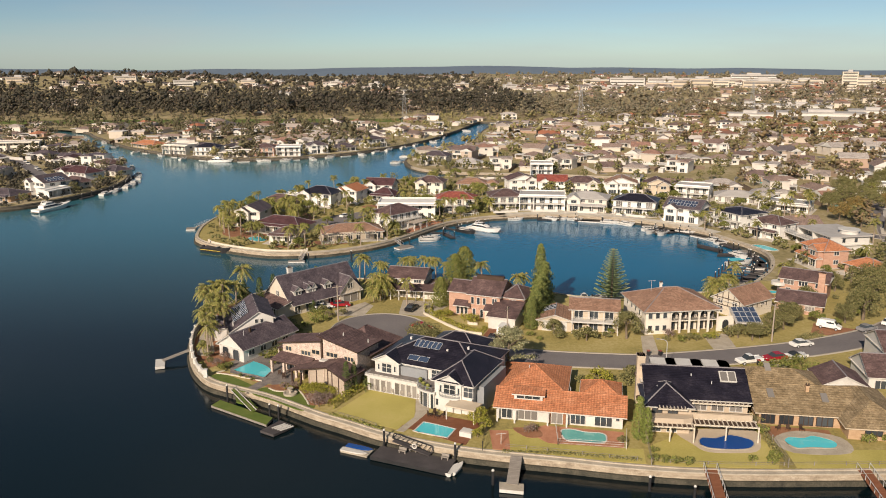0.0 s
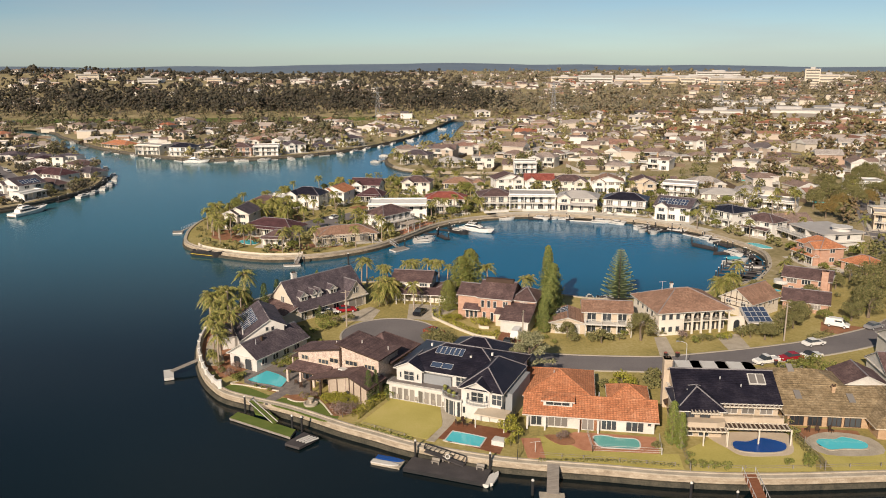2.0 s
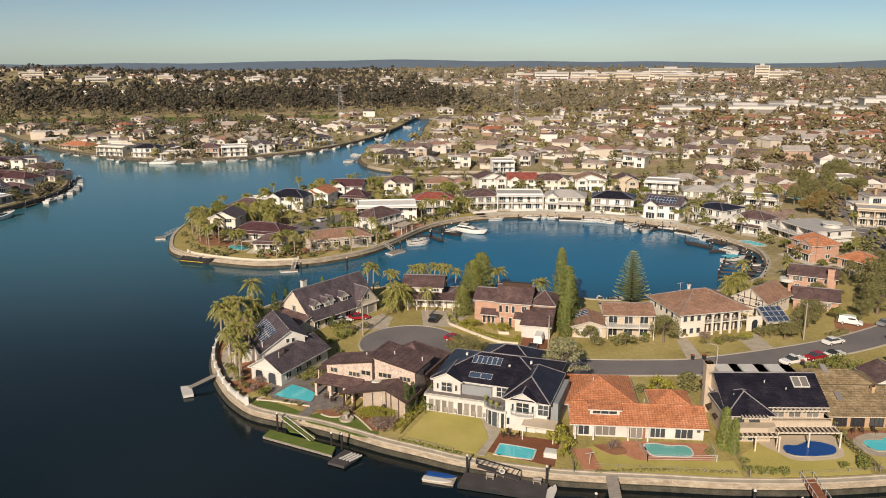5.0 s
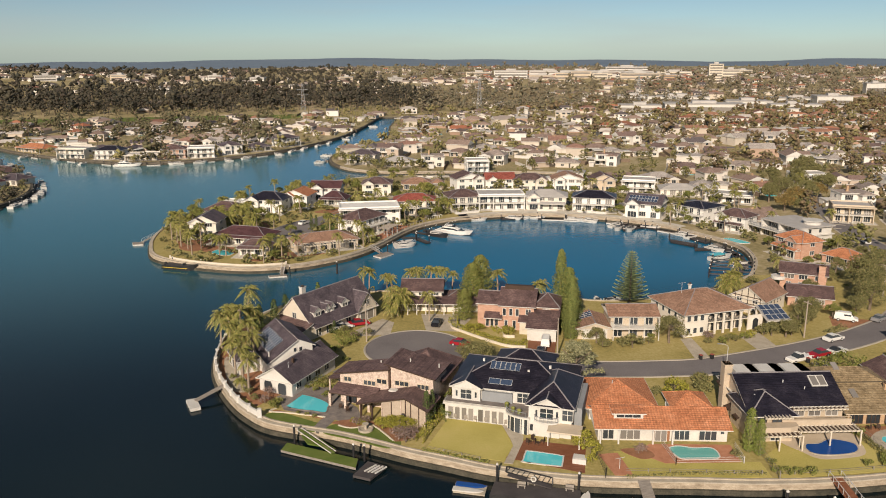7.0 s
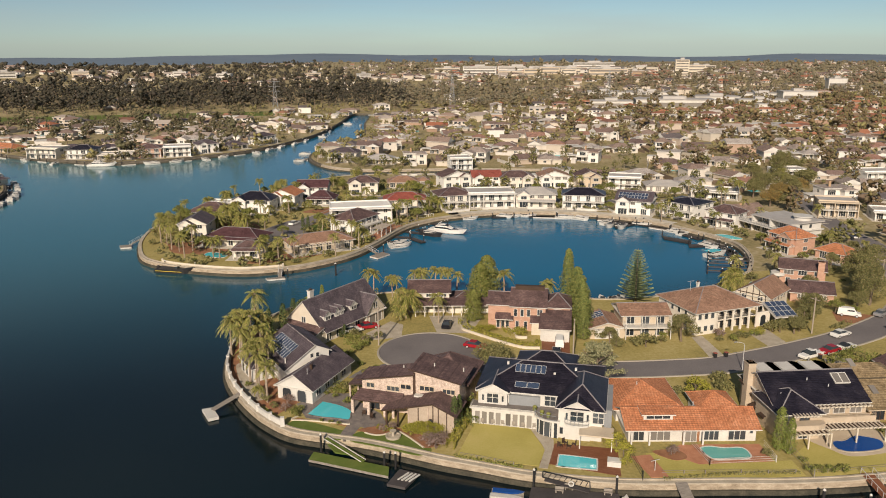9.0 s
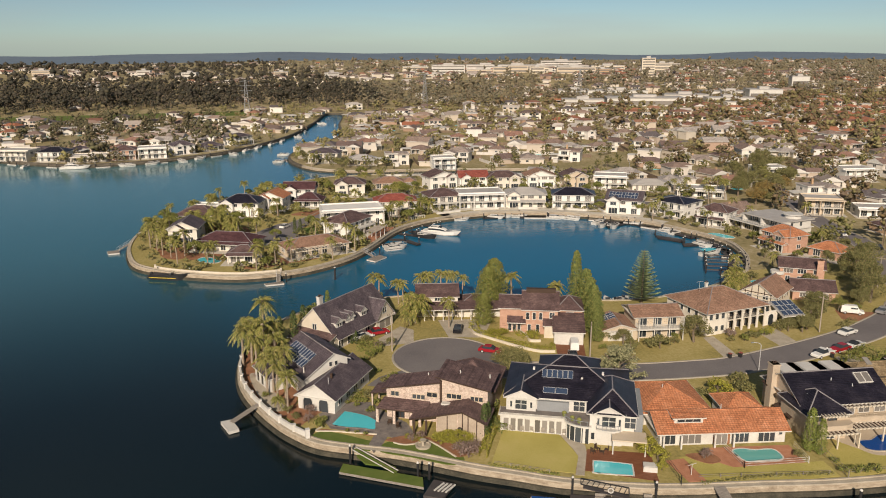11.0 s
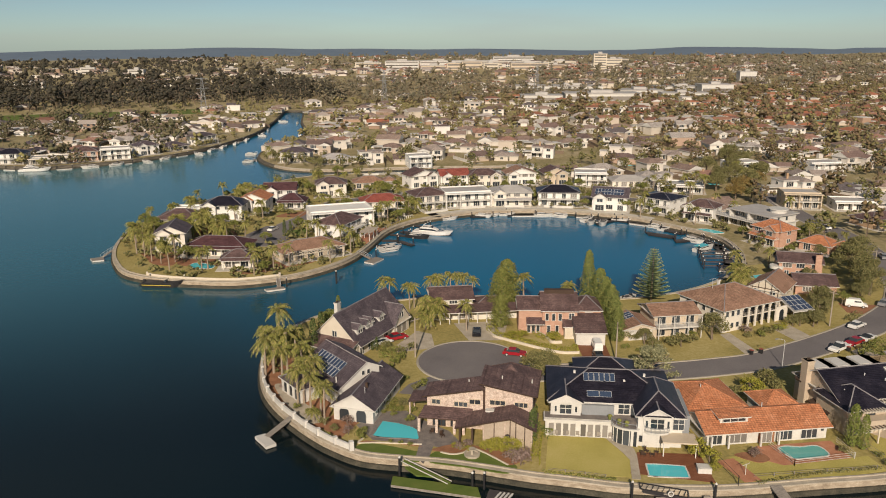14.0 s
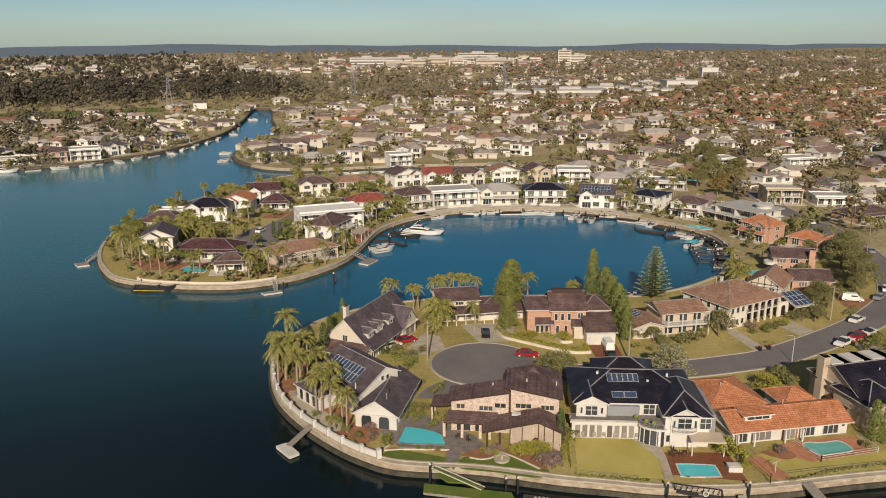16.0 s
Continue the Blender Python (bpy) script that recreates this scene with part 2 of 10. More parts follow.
M["buff"] = surface("buff render", [(0.33, 0.265, 0.205), (0.40, 0.325, 0.255), (0.47, 0.39, 0.31)], 0.5, 0.85, 0.2, 9)
M["buff_pale"] = surface("pale buff brick", [(0.40, 0.325, 0.24), (0.47, 0.385, 0.29), (0.53, 0.44, 0.34)], 0.5, 0.8, 0.2, 12)
M["mottled"] = surface("mottled cream brick", [(0.45, 0.345, 0.285), (0.57, 0.46, 0.39), (0.67, 0.57, 0.49)], 1.1, 0.85, 0.5, 3.2, cells=3.6)
M["tanbrick"] = surface("tan brick", [(0.34, 0.22, 0.13), (0.43, 0.29, 0.18), (0.52, 0.37, 0.24)], 0.8, 0.85, 0.3, 9, stretch=(1, 1, 3))
M["grey"] = surface("grey cladding", [(0.22, 0.23, 0.24), (0.28, 0.29, 0.30)], 0.5, 0.6, 0.1, 9)
M["steel"] = surface("galvanised steel", [(0.5, 0.5, 0.5), (0.65, 0.65, 0.65)], 0.8, 0.45, 0.05, 9, metal=0.2)
M["dark"] = surface("dark timber", [(0.045, 0.028, 0.02), (0.08, 0.05, 0.035)], 0.6, 0.7, 0.2, 9)
M["black"] = surface("black paint", [(0.02, 0.02, 0.022), (0.035, 0.034, 0.035)], 0.6, 0.5, 0.1, 9)
M["pole"] = surface("timber pole", [(0.30, 0.25, 0.20), (0.42, 0.36, 0.30)], 0.5, 0.9, 0.3, 9, stretch=(1, 1, 0.2))
M["glass"] = glass_mat("window glass", (0.025, 0.03, 0.035))
M["glass_pale"] = glass_mat("curtained glass", (0.12, 0.11, 0.10), 0.15)
M["solar"] = surface("solar cells", [(0.035, 0.055, 0.10), (0.06, 0.085, 0.14)], 2, 0.2, 0.0, 6, spec=0.6)
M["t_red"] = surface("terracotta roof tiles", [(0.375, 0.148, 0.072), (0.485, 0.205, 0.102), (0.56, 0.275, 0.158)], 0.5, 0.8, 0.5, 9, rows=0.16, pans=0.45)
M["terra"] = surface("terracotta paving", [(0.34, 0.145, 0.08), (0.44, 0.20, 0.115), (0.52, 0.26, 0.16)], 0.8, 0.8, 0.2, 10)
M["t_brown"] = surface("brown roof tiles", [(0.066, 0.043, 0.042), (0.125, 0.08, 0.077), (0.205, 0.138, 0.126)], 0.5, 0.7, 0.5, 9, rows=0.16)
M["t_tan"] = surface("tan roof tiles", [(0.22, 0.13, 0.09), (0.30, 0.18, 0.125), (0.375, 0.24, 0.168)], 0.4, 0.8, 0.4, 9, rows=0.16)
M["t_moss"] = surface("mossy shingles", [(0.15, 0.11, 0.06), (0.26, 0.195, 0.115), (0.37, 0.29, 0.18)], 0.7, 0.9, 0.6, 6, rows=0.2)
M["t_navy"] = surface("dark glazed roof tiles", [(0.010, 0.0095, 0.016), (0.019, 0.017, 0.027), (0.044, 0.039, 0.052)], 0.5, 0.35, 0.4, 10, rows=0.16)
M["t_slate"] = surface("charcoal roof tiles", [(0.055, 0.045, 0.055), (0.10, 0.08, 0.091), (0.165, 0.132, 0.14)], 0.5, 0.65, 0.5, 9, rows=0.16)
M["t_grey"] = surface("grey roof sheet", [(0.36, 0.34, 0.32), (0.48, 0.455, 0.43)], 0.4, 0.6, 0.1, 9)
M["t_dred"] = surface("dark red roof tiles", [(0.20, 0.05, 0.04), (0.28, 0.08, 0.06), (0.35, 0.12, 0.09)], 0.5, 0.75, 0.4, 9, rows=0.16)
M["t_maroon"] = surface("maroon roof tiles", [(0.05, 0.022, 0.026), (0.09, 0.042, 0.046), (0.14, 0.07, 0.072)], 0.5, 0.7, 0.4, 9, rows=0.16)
# Capping colour is raised to stand for sun glint along the ridges.
M["roofcap"] = surface("ridge capping with painted glint", [(0.19, 0.178, 0.187), (0.30, 0.28, 0.287)], 0.6, 0.7, 0.2, 9)
M["t_any"] = surface("assorted roof tiles", [(0.6, 0.57, 0.57), (0.85, 0.82, 0.8), (1, 0.97, 0.94)], 0.4, 0.8, 0.3, 9, rows=0.16, vary="object",
                     hue=[(0.19, 0.14, 0.13), (0.28, 0.21, 0.18), (0.34, 0.205, 0.16), (0.17, 0.15, 0.155), (0.36, 0.31, 0.28), (0.25, 0.18, 0.16), (0.44, 0.41, 0.385), (0.31, 0.24, 0.205)])
M["w_any"] = surface("assorted walls", [(0.85, 0.83, 0.8), (1, 0.98, 0.96)], 0.3, 0.75, 0.1, 12, vary="object",
                     hue=[(0.60, 0.55, 0.48), (0.70, 0.67, 0.62), (0.44, 0.32, 0.25), (0.55, 0.49, 0.42), (0.76, 0.74, 0.71), (0.50, 0.42, 0.35), (0.64, 0.60, 0.55)])
M["far_wall"] = surface("far house walls", [(0.85, 0.83, 0.8), (1, 0.98, 0.96)], 0.1, 0.8, 0.0, 6, vary="island",
                        hue=[(0.60, 0.54, 0.46), (0.72, 0.69, 0.64), (0.40, 0.28, 0.21), (0.54, 0.47, 0.40), (0.78, 0.76, 0.73), (0.34, 0.24, 0.18), (0.64, 0.59, 0.53)])
M["far_trim"] = surface("far white trim", [(0.46, 0.43, 0.39), (0.66, 0.63, 0.59)], 0.1, 0.7, 0.0, 6)
M["far_fence"] = surface("weathered garden fences", [(0.13, 0.095, 0.07), (0.24, 0.18, 0.13)], 0.1, 0.9, 0.0, 6)
M["far_roof"] = surface("far house roofs", [(0.75, 0.71, 0.69), (1, 0.96, 0.92)], 0.15, 0.8, 0.0, 8, vary="island",
                        hue=[(0.15, 0.115, 0.105), (0.26, 0.195, 0.165), (0.33, 0.25, 0.21), (0.13, 0.115, 0.12), (0.36, 0.32, 0.295), (0.22, 0.165, 0.145), (0.56, 0.53, 0.50), (0.32, 0.25, 0.215), (0.19, 0.145, 0.13), (0.42, 0.375, 0.345)])
M["far_roof_red"] = surface("far terracotta roofs", [(0.75, 0.71, 0.69), (1, 0.96, 0.92)], 0.15, 0.8, 0.0, 8, vary="island",
                            hue=[(0.36, 0.15, 0.09), (0.28, 0.13, 0.085), (0.44, 0.20, 0.12), (0.24, 0.13, 0.10), (0.34, 0.19, 0.13)])
# Leaf colour raised to carry the haze over the far suburb.
M["leaf_far"] = surface("haze-lifted far foliage", [(0.74, 0.74, 0.70), (0.96, 0.96, 0.96)], 0.05, 0.9, 0.0, 10, vary="island",
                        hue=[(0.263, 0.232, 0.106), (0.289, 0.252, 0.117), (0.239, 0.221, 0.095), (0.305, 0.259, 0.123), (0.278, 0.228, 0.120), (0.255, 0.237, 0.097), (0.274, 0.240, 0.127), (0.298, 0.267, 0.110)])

M["leaf_autumn"] = surface("brown-green foliage", [(0.62, 0.62, 0.55), (1, 1, 1)], 0.04, 0.9, 0.0, 10, vary="island",
                           hue=[(0.213, 0.156, 0.091), (0.166, 0.151, 0.075), (0.259, 0.185, 0.102), (0.176, 0.138, 0.086), (0.232, 0.198, 0.091), (0.194, 0.138, 0.091)])
# Lighter grey-green: distance haze is mixed into the leaf colour.
M["leaf_haze"] = surface("haze-paled grey-green foliage", [(0.74, 0.74, 0.70), (0.98, 0.98, 0.98)], 0.04, 0.9, 0.0, 10, vary="island",
                         hue=[(0.19, 0.17, 0.115), (0.225, 0.195, 0.135), (0.17, 0.16, 0.11), (0.24, 0.20, 0.13), (0.205, 0.17, 0.12)])
M["leaf_gum"] = surface("gum foliage", [(0.70, 0.70, 0.66), (0.98, 0.98, 0.98)], 0.04, 0.9, 0.0, 10, vary="island",
                        hue=[(0.135, 0.122, 0.072), (0.16, 0.138, 0.08), (0.12, 0.114, 0.068), (0.175, 0.145, 0.086), (0.15, 0.145, 0.075)])
# Dark leaf colour, greyed to hold the distance haze of the woods.
M["leaf_wood"] = surface("haze-greyed woodland foliage", [(0.45, 0.46, 0.40), (0.85, 0.87, 0.82)], 0.05, 0.9, 0.0, 10, vary="island",
                         hue=[(0.083, 0.075, 0.059), (0.097, 0.086, 0.067), (0.076, 0.073, 0.059), (0.112, 0.095, 0.074), (0.094, 0.078, 0.067), (0.115, 0.099, 0.070)])
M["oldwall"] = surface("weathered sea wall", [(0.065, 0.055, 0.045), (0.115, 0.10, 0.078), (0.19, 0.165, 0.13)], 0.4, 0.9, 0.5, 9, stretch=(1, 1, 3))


def leaf(name, cols):
    return surface(name, [(0.7, 0.7, 0.65), (1, 1, 1)], 0.8, 0.75, 0.0, 6, vary="island", hue=cols, spec=0.25)


M["leaf_palm"] = leaf("palm fronds", [(0.175, 0.187, 0.046), (0.240, 0.243, 0.060), (0.316, 0.296, 0.076), (0.147, 0.153, 0.046), (0.404, 0.328, 0.125)])
M["leaf_tree"] = leaf("tree foliage", [(0.123, 0.143, 0.0328), (0.172, 0.193, 0.0426), (0.217, 0.23, 0.0615), (0.275, 0.258, 0.082)])
M["leaf_olive"] = leaf("olive foliage", [(0.127, 0.127, 0.0492), (0.176, 0.172, 0.0656), (0.226, 0.213, 0.0861), (0.279, 0.246, 0.111)])
M["leaf_bright"] = leaf("bright clipped foliage", [(0.15, 0.19, 0.04), (0.20, 0.235, 0.052), (0.25, 0.275, 0.07)])
M["leaf_dark"] = leaf("conifer foliage", [(0.099, 0.131, 0.0378), (0.149, 0.18, 0.0504), (0.203, 0.23, 0.0675), (0.27, 0.27, 0.081)])
M["leaf_pine"] = leaf("araucaria foliage", [(0.25, 0.31, 0.14), (0.33, 0.385, 0.175), (0.41, 0.45, 0.20)])
M["leaf_cypress"] = leaf("cypress foliage", [(0.06, 0.085, 0.028), (0.085, 0.115, 0.035), (0.115, 0.145, 0.045)])
M["yellow"] = surface("yellow boat paint", [(0.55, 0.42, 0.05), (0.62, 0.48, 0.08)], 1, 0.4, 0.0, 6)
M["leaf_silver"] = leaf("silver foliage", [(0.246, 0.246, 0.134), (0.336, 0.325, 0.185), (0.426, 0.403, 0.235), (0.190, 0.196, 0.101)])
M["leaf_lime"] = leaf("lime foliage", [(0.221, 0.221, 0.028), (0.304, 0.291, 0.041), (0.373, 0.332, 0.069)])
M["leaf_red"] = leaf("russet foliage", [(0.27, 0.175, 0.06), (0.32, 0.205, 0.068), (0.21, 0.185, 0.072), (0.35, 0.235, 0.08), (0.19, 0.17, 0.07)])
M["leaf_bare"] = leaf("dry twigs", [(0.26, 0.185, 0.165), (0.35, 0.255, 0.23), (0.20, 0.145, 0.12)])
M["bark"] = surface("bark", [(0.10, 0.075, 0.055), (0.18, 0.14, 0.10), (0.26, 0.21, 0.16)], 1.5, 0.95, 0.5, 6, stretch=(1, 1, 0.4))
M["palm_bark"] = surface("palm trunk", [(0.20, 0.155, 0.115), (0.31, 0.25, 0.19), (0.40, 0.33, 0.26)], 1.5, 0.95, 0.4, 6, stretch=(1, 1, 3))
# Far ridge: pale blue-grey distance haze is put into the woodland colour.
M["woods"] = surface("hazed far woodland", [(0.11, 0.155, 0.215), (0.135, 0.18, 0.235), (0.16, 0.20, 0.245)], 0.012, 0.95, 0.3, 9)


# Mesh helpers.
class Shape:
    """Gathers faces with a material slot each."""

    def __init__(self):
        self.v, self.f, self.s = [], [], []

    def face(self, pts, slot=0):
        k = len(self.v)
        self.v += [tuple(p) for p in pts]
        self.f.append(tuple(range(k, k + len(pts))))
        self.s.append(slot)

    def box(self, x0, y0, z0, x1, y1, z1, slot=0):
        k = len(self.v)
        self.v += [(x, y, z) for z in (z0, z1) for x, y in ((x0, y0), (x1, y0), (x1, y1), (x0, y1))]
        for q in ((0, 3, 2, 1), (4, 5, 6, 7), (0, 1, 5, 4), (1, 2, 6, 5), (2, 3, 7, 6), (3, 0, 4, 7)):
            self.f.append(tuple(k + i for i in q))
            self.s.append(slot)

    def beam(self, a, b, w, h, slot=0):
        """A square bar from a to b."""
        a, b = Vector(a), Vector(b)
        d = (b - a).normalized()
        up = Vector((0, 0, 1)) if abs(d.z) < 0.95 else Vector((0, 1, 0))
        s = d.cross(up).normalized() * w / 2
        u = s.cross(d).normalized() * h / 2
        k = len(self.v)
        for p in (a, b):
            self.v += [tuple(p + q) for q in (-s - u, s - u, s + u, -s + u)]
        for q in ((0, 1, 2, 3), (7, 6, 5, 4), (0, 4, 5, 1), (1, 5, 6, 2), (2, 6, 7, 3), (3, 7, 4, 0)):
            self.f.append(tuple(k + i for i in q))
            self.s.append(slot)

    def tube(self, rings, n=8, slot=0, cap=True):
        """rings: (x, y, z, radius)."""
        k = len(self.v)
        for x, y, z, r in rings:
            self.v += [(x + r * math.cos(2 * math.pi * i / n), y + r * math.sin(2 * math.pi * i / n), z) for i in range(n)]
        for j in range(len(rings) - 1):
            for i in range(n):
                a, b = k + j * n + i, k + j * n + (i + 1) % n
                self.f.append((a, b, b + n, a + n))
                self.s.append(slot)
        if cap:
            top = k + (len(rings) - 1) * n
            self.f.append(tuple(range(top, top + n)))
            self.s.append(slot)
            self.f.append(tuple(range(k + n - 1, k - 1, -1)))
            self.s.append(slot)

    def prism(self, poly, z0, z1, slot=0, side=None):
        """An upright block over a plan; its outline runs anticlockwise."""
        k, n = len(self.v), len(poly)
        self.v += [(x, y, z0) for x, y in poly] + [(x, y, z1) for x, y in poly]
        for tri in tessellate(poly):
            self.f.append(tuple(k + n + i for i in tri))
            self.s.append(slot)
        for i in range(n):
            j = (i + 1) % n
            self.f.append((k + i, k + j, k + n + j, k + n + i))
            self.s.append(slot if side is None else side)

    def mesh(self, name, mats, smooth=False):
        me = bpy.data.meshes.new(name)
        seen, index = {}, []
        for p in self.v:
            index.append(seen.setdefault((round(p[0], 4), round(p[1], 4), round(p[2], 4)), len(seen)))
        me.from_pydata(list(seen), [], [tuple(index[i] for i in f) for f in self.f])
        for m in mats if isinstance(mats, (list, tuple)) else [mats]:
            me.materials.append(m)
        me.polygons.foreach_set("material_index", self.s)
        if smooth:
            me.polygons.foreach_set("use_smooth", [True] * len(self.f))
        me.update()
        return me


def area2(poly):
    return sum(a[0] * b[1] - b[0] * a[1] for a, b in zip(poly, poly[1:] + poly[:1]))


def tessellate(poly):
    from mathutils.geometry import tessellate_polygon
    out = []
    for tri in tessellate_polygon([[Vector((x, y, 0)) for x, y in poly]]):
        a, b, c = (poly[i] for i in tri)
        if (b[0] - a[0]) * (c[1] - a[1]) - (b[1] - a[1]) * (c[0] - a[0]) < 0:
            tri = tri[::-1]
        out.append(tri)
    return out


def part(name, shape, mats, parent=None, label="", at=None, smooth=False):
    me = shape if isinstance(shape, bpy.types.Mesh) else shape.mesh(name, mats, smooth)
    ob = new(name, me)
    if parent is not None:
        ob.parent = parent
    if at is not None:
        ob.matrix_basis = at
    return tagged(ob, label) if label else ob


def thing(name, label, category, at, group=""):
    ob = new(name)
    ob.empty_display_size = 0.3
    ob.matrix_basis = at
    return tagged(ob, label, category, group)


def setting(name, shape, mats, label, category, smooth=False):
    return tagged(part(name, shape, mats, None, "", None, smooth), label, category, "", "structure")


def curve(pts, n=6, closed=False):
    """A smooth line through the points."""
    out = []
    m = len(pts)
    for i in range(m if closed else m - 1):
        p = [pts[(i + k) % m] if closed else pts[min(max(i + k, 0), m - 1)] for k in (-1, 0, 1, 2)]
        for j in range(n):
            t = j / n
            out.append(tuple(0.5 * (2 * b + (c - a) * t + (2 * a - 5 * b + 4 * c - d) * t * t + (3 * b - a - 3 * c + d) * t ** 3)
                             for a, b, c, d in zip(*p)))
    if not closed:
        out.append(tuple(pts[-1]))
    return out


def offset(line, d):
    """The line moved by d to its left."""
    out = []
    for i, p in enumerate(line):
        a, b = line[max(i - 1, 0)], line[min(i + 1, len(line) - 1)]
        dx, dy = b[0] - a[0], b[1] - a[1]
        s = math.hypot(dx, dy) or 1
        out.append((p[0] - dy / s * d, p[1] + dx / s * d))
    return out


def ribbon(shape, line, profile, slot=0):
    """Sweeps a profile of (offset to the left, z) along the line."""
    k = len(shape.v)
    rails = [[(x, y, z) for x, y in offset(line, d)] for d, z in profile]
    n = len(line)
    for r in rails:
        shape.v += r
    for j in range(len(rails) - 1):
        for i in range(n - 1):
            a, b = k + j * n + i, k + (j + 1) * n + i
            shape.f.append((a, a + 1, b + 1, b))
            shape.s.append(slot if isinstance(slot, int) else slot[j])


def inside(x, y, poly):
    p = np.array(poly)
    q = np.roll(p, -1, 0)
    x, y = np.asarray(x)[..., None], np.asarray(y)[..., None]
    cross = (p[:, 1] > y) != (q[:, 1] > y)
    with np.errstate(divide="ignore", invalid="ignore"):
        xi = (q[:, 0] - p[:, 0]) * (y - p[:, 1]) / (q[:, 1] - p[:, 1]) + p[:, 0]
    return ((cross & (x < xi)).sum(-1) % 2) == 1


def gap_to(x, y, line):
    """Distance from points to a line of points."""
    p = np.array(line)
    a, b = p[:-1], p[1:]
    d = b - a
    pts = np.stack([np.asarray(x), np.asarray(y)], -1)[..., None, :]
    t = np.clip(((pts - a) * d).sum(-1) / ((d * d).sum(-1) + 1e-9), 0, 1)
    return np.sqrt((((a + t[..., None] * d) - pts) ** 2).sum(-1)).min(-1)


# Shores: the water lies on the left of each but the western one.
SHORE_SOUTH = [(200, 98), (130, 100.5), (90, 102), (63.7, 103), (42.2, 103.6), (29, 105.4), (18.9, 107.9), (4.1, 111.6), (-7.3, 116.6), (-14, 121),
               (-19.4, 124.6), (-25, 129), (-30, 132.6), (-35.5, 135.7), (-40.6, 139.0), (-44, 143.6), (-46.4, 148.4), (-48.6, 154.5), (-50.4, 161.3), (-51.2, 168.1),
               (-50.7, 176), (-48.6, 185.7), (-44.8, 192.6), (-39.5, 199.2), (-33, 203.8), (-22, 207), (-5, 206.5), (12, 201), (26, 195), (38, 188.5),
               (50, 187.5), (62, 189.5), (74, 194), (86, 201)]
SHORE_BASIN = [(86, 201), (95, 213), (101.1, 228.1), (100.3, 239.5), (97.3, 249), (93.5, 260.3), (86.1, 271.3), (76.7, 280.5), (61.7, 288.5), (45.6, 293),
               (33, 292.2), (22.5, 289.8), (14, 285.4), (7.5, 280.2), (1.8, 273.2), (-3.6, 264.6), (-9, 256.4), (-14.2, 249.6), (-20.9, 243.7), (-31.1, 238.2), (-40.6, 236.6),
               (-49.9, 237.6), (-62.5, 244.1), (-70.9, 251), (-76.3, 258.8), (-78.8, 271), (-79.4, 281), (-78.5, 293), (-75.2, 308), (-69.5, 322),
               (-58.9, 336.5), (-48.2, 350), (-29, 369), (-12.9, 384.5), (2, 392), (20.3, 391.2), (60, 382), (110, 366)]
SHORE_NORTH = [(112, 380), (60, 397), (22, 404), (8.8, 409), (-4.1, 421.4), (-10.9, 445.9), (-9, 473.7), (7.5, 515), (28, 546), (38.5, 586),
               (46, 638), (56, 684), (63, 720), (58, 732), (47, 722), (29, 655), (7.5, 587), (-9, 550), (-30.1, 515), (-46.9, 495),
               (-62.5, 484), (-83, 473), (-103.2, 469), (-120.3, 469), (-147, 488), (-172.8, 510), (-194, 532), (-215, 560), (-250, 612), (-290, 665), (-420, 730)]
SHORE_WEST = [(-420, 298), (-250, 302), (-190, 309), (-170, 315), (-160.5, 324), (-152.8, 339), (-149.4, 350), (-146, 362), (-145.4, 379), (-148, 396), (-157, 421), (-187, 480), (-227, 550), (-266, 612), (-306, 655), (-420, 705)]
south, basin, north, west = (curve(s, 5) for s in (SHORE_SOUTH, SHORE_BASIN, SHORE_NORTH, SHORE_WEST))
MAIN = [(1600, 90)] + south + basin[1:] + north + [(-3200, 800), (-3200, 820), (1600, 820)]
WEST = west + [(-1200, 720), (-1200, 280)]


def rise(x, y):
    """Height of the ground: flat by the canals, then gently up to the hills."""
    x, y = np.asarray(x, float), np.asarray(y, float)
    s = np.maximum(0, y - 780)
    soft = np.minimum(1, s / 200)
    hills = 9 * np.exp(-((x - 430) / 260) ** 2 - ((y - 1110) / 170) ** 2) + 19 * np.exp(-((x + 540) / 340) ** 2 - ((y - 1250) / 220) ** 2)
    dip = 10 * np.clip((x - 650) / 900, 0, 1) * np.clip((y - 1000) / 500, 0, 1)
    return LAND + 17 * (1 - np.exp(-s / 380)) - dip + soft * (hills + 2.0 * np.sin(x / 170.0 + y / 300.0))


g = Shape()
wat = Shape()
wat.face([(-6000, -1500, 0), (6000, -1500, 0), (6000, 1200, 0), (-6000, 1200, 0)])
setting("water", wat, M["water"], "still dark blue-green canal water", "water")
for poly in (MAIN, WEST):
    p = poly if area2(poly) > 0 else poly[::-1]
    k = len(g.v)
    g.v += [(x, y, LAND) for x, y in p]
    for tri in tessellate(p):
        g.f.append(tuple(k + i for i in tri))
        g.s.append(0)
# The country beyond climbs in a grid to the wooded hills.
gx = np.linspace(-3200, 4600, 131)
gy = np.r_[np.linspace(780, 1400, 24), np.linspace(1450, 2700, 26)]
k = len(g.v)
for j, yy in enumerate(gy):
    for xx in gx:
        z = float(rise(xx, yy))
        if yy > 2050:
            w = min(1, (yy - 2050) / 300)
            fall = 9.0 * min(1.0, max(0.0, (xx - 900) / 2600))
            z += w * (3.4 * math.sin(xx / 290.0 + 1) + 2.6 * math.sin(xx / 147.0) + 1.6 * math.sin(xx / 71.0 + yy / 90) + 8.5 - fall)
        g.v.append((xx, yy, z + (0.02 if j == 0 else 0)))
nx = len(gx)
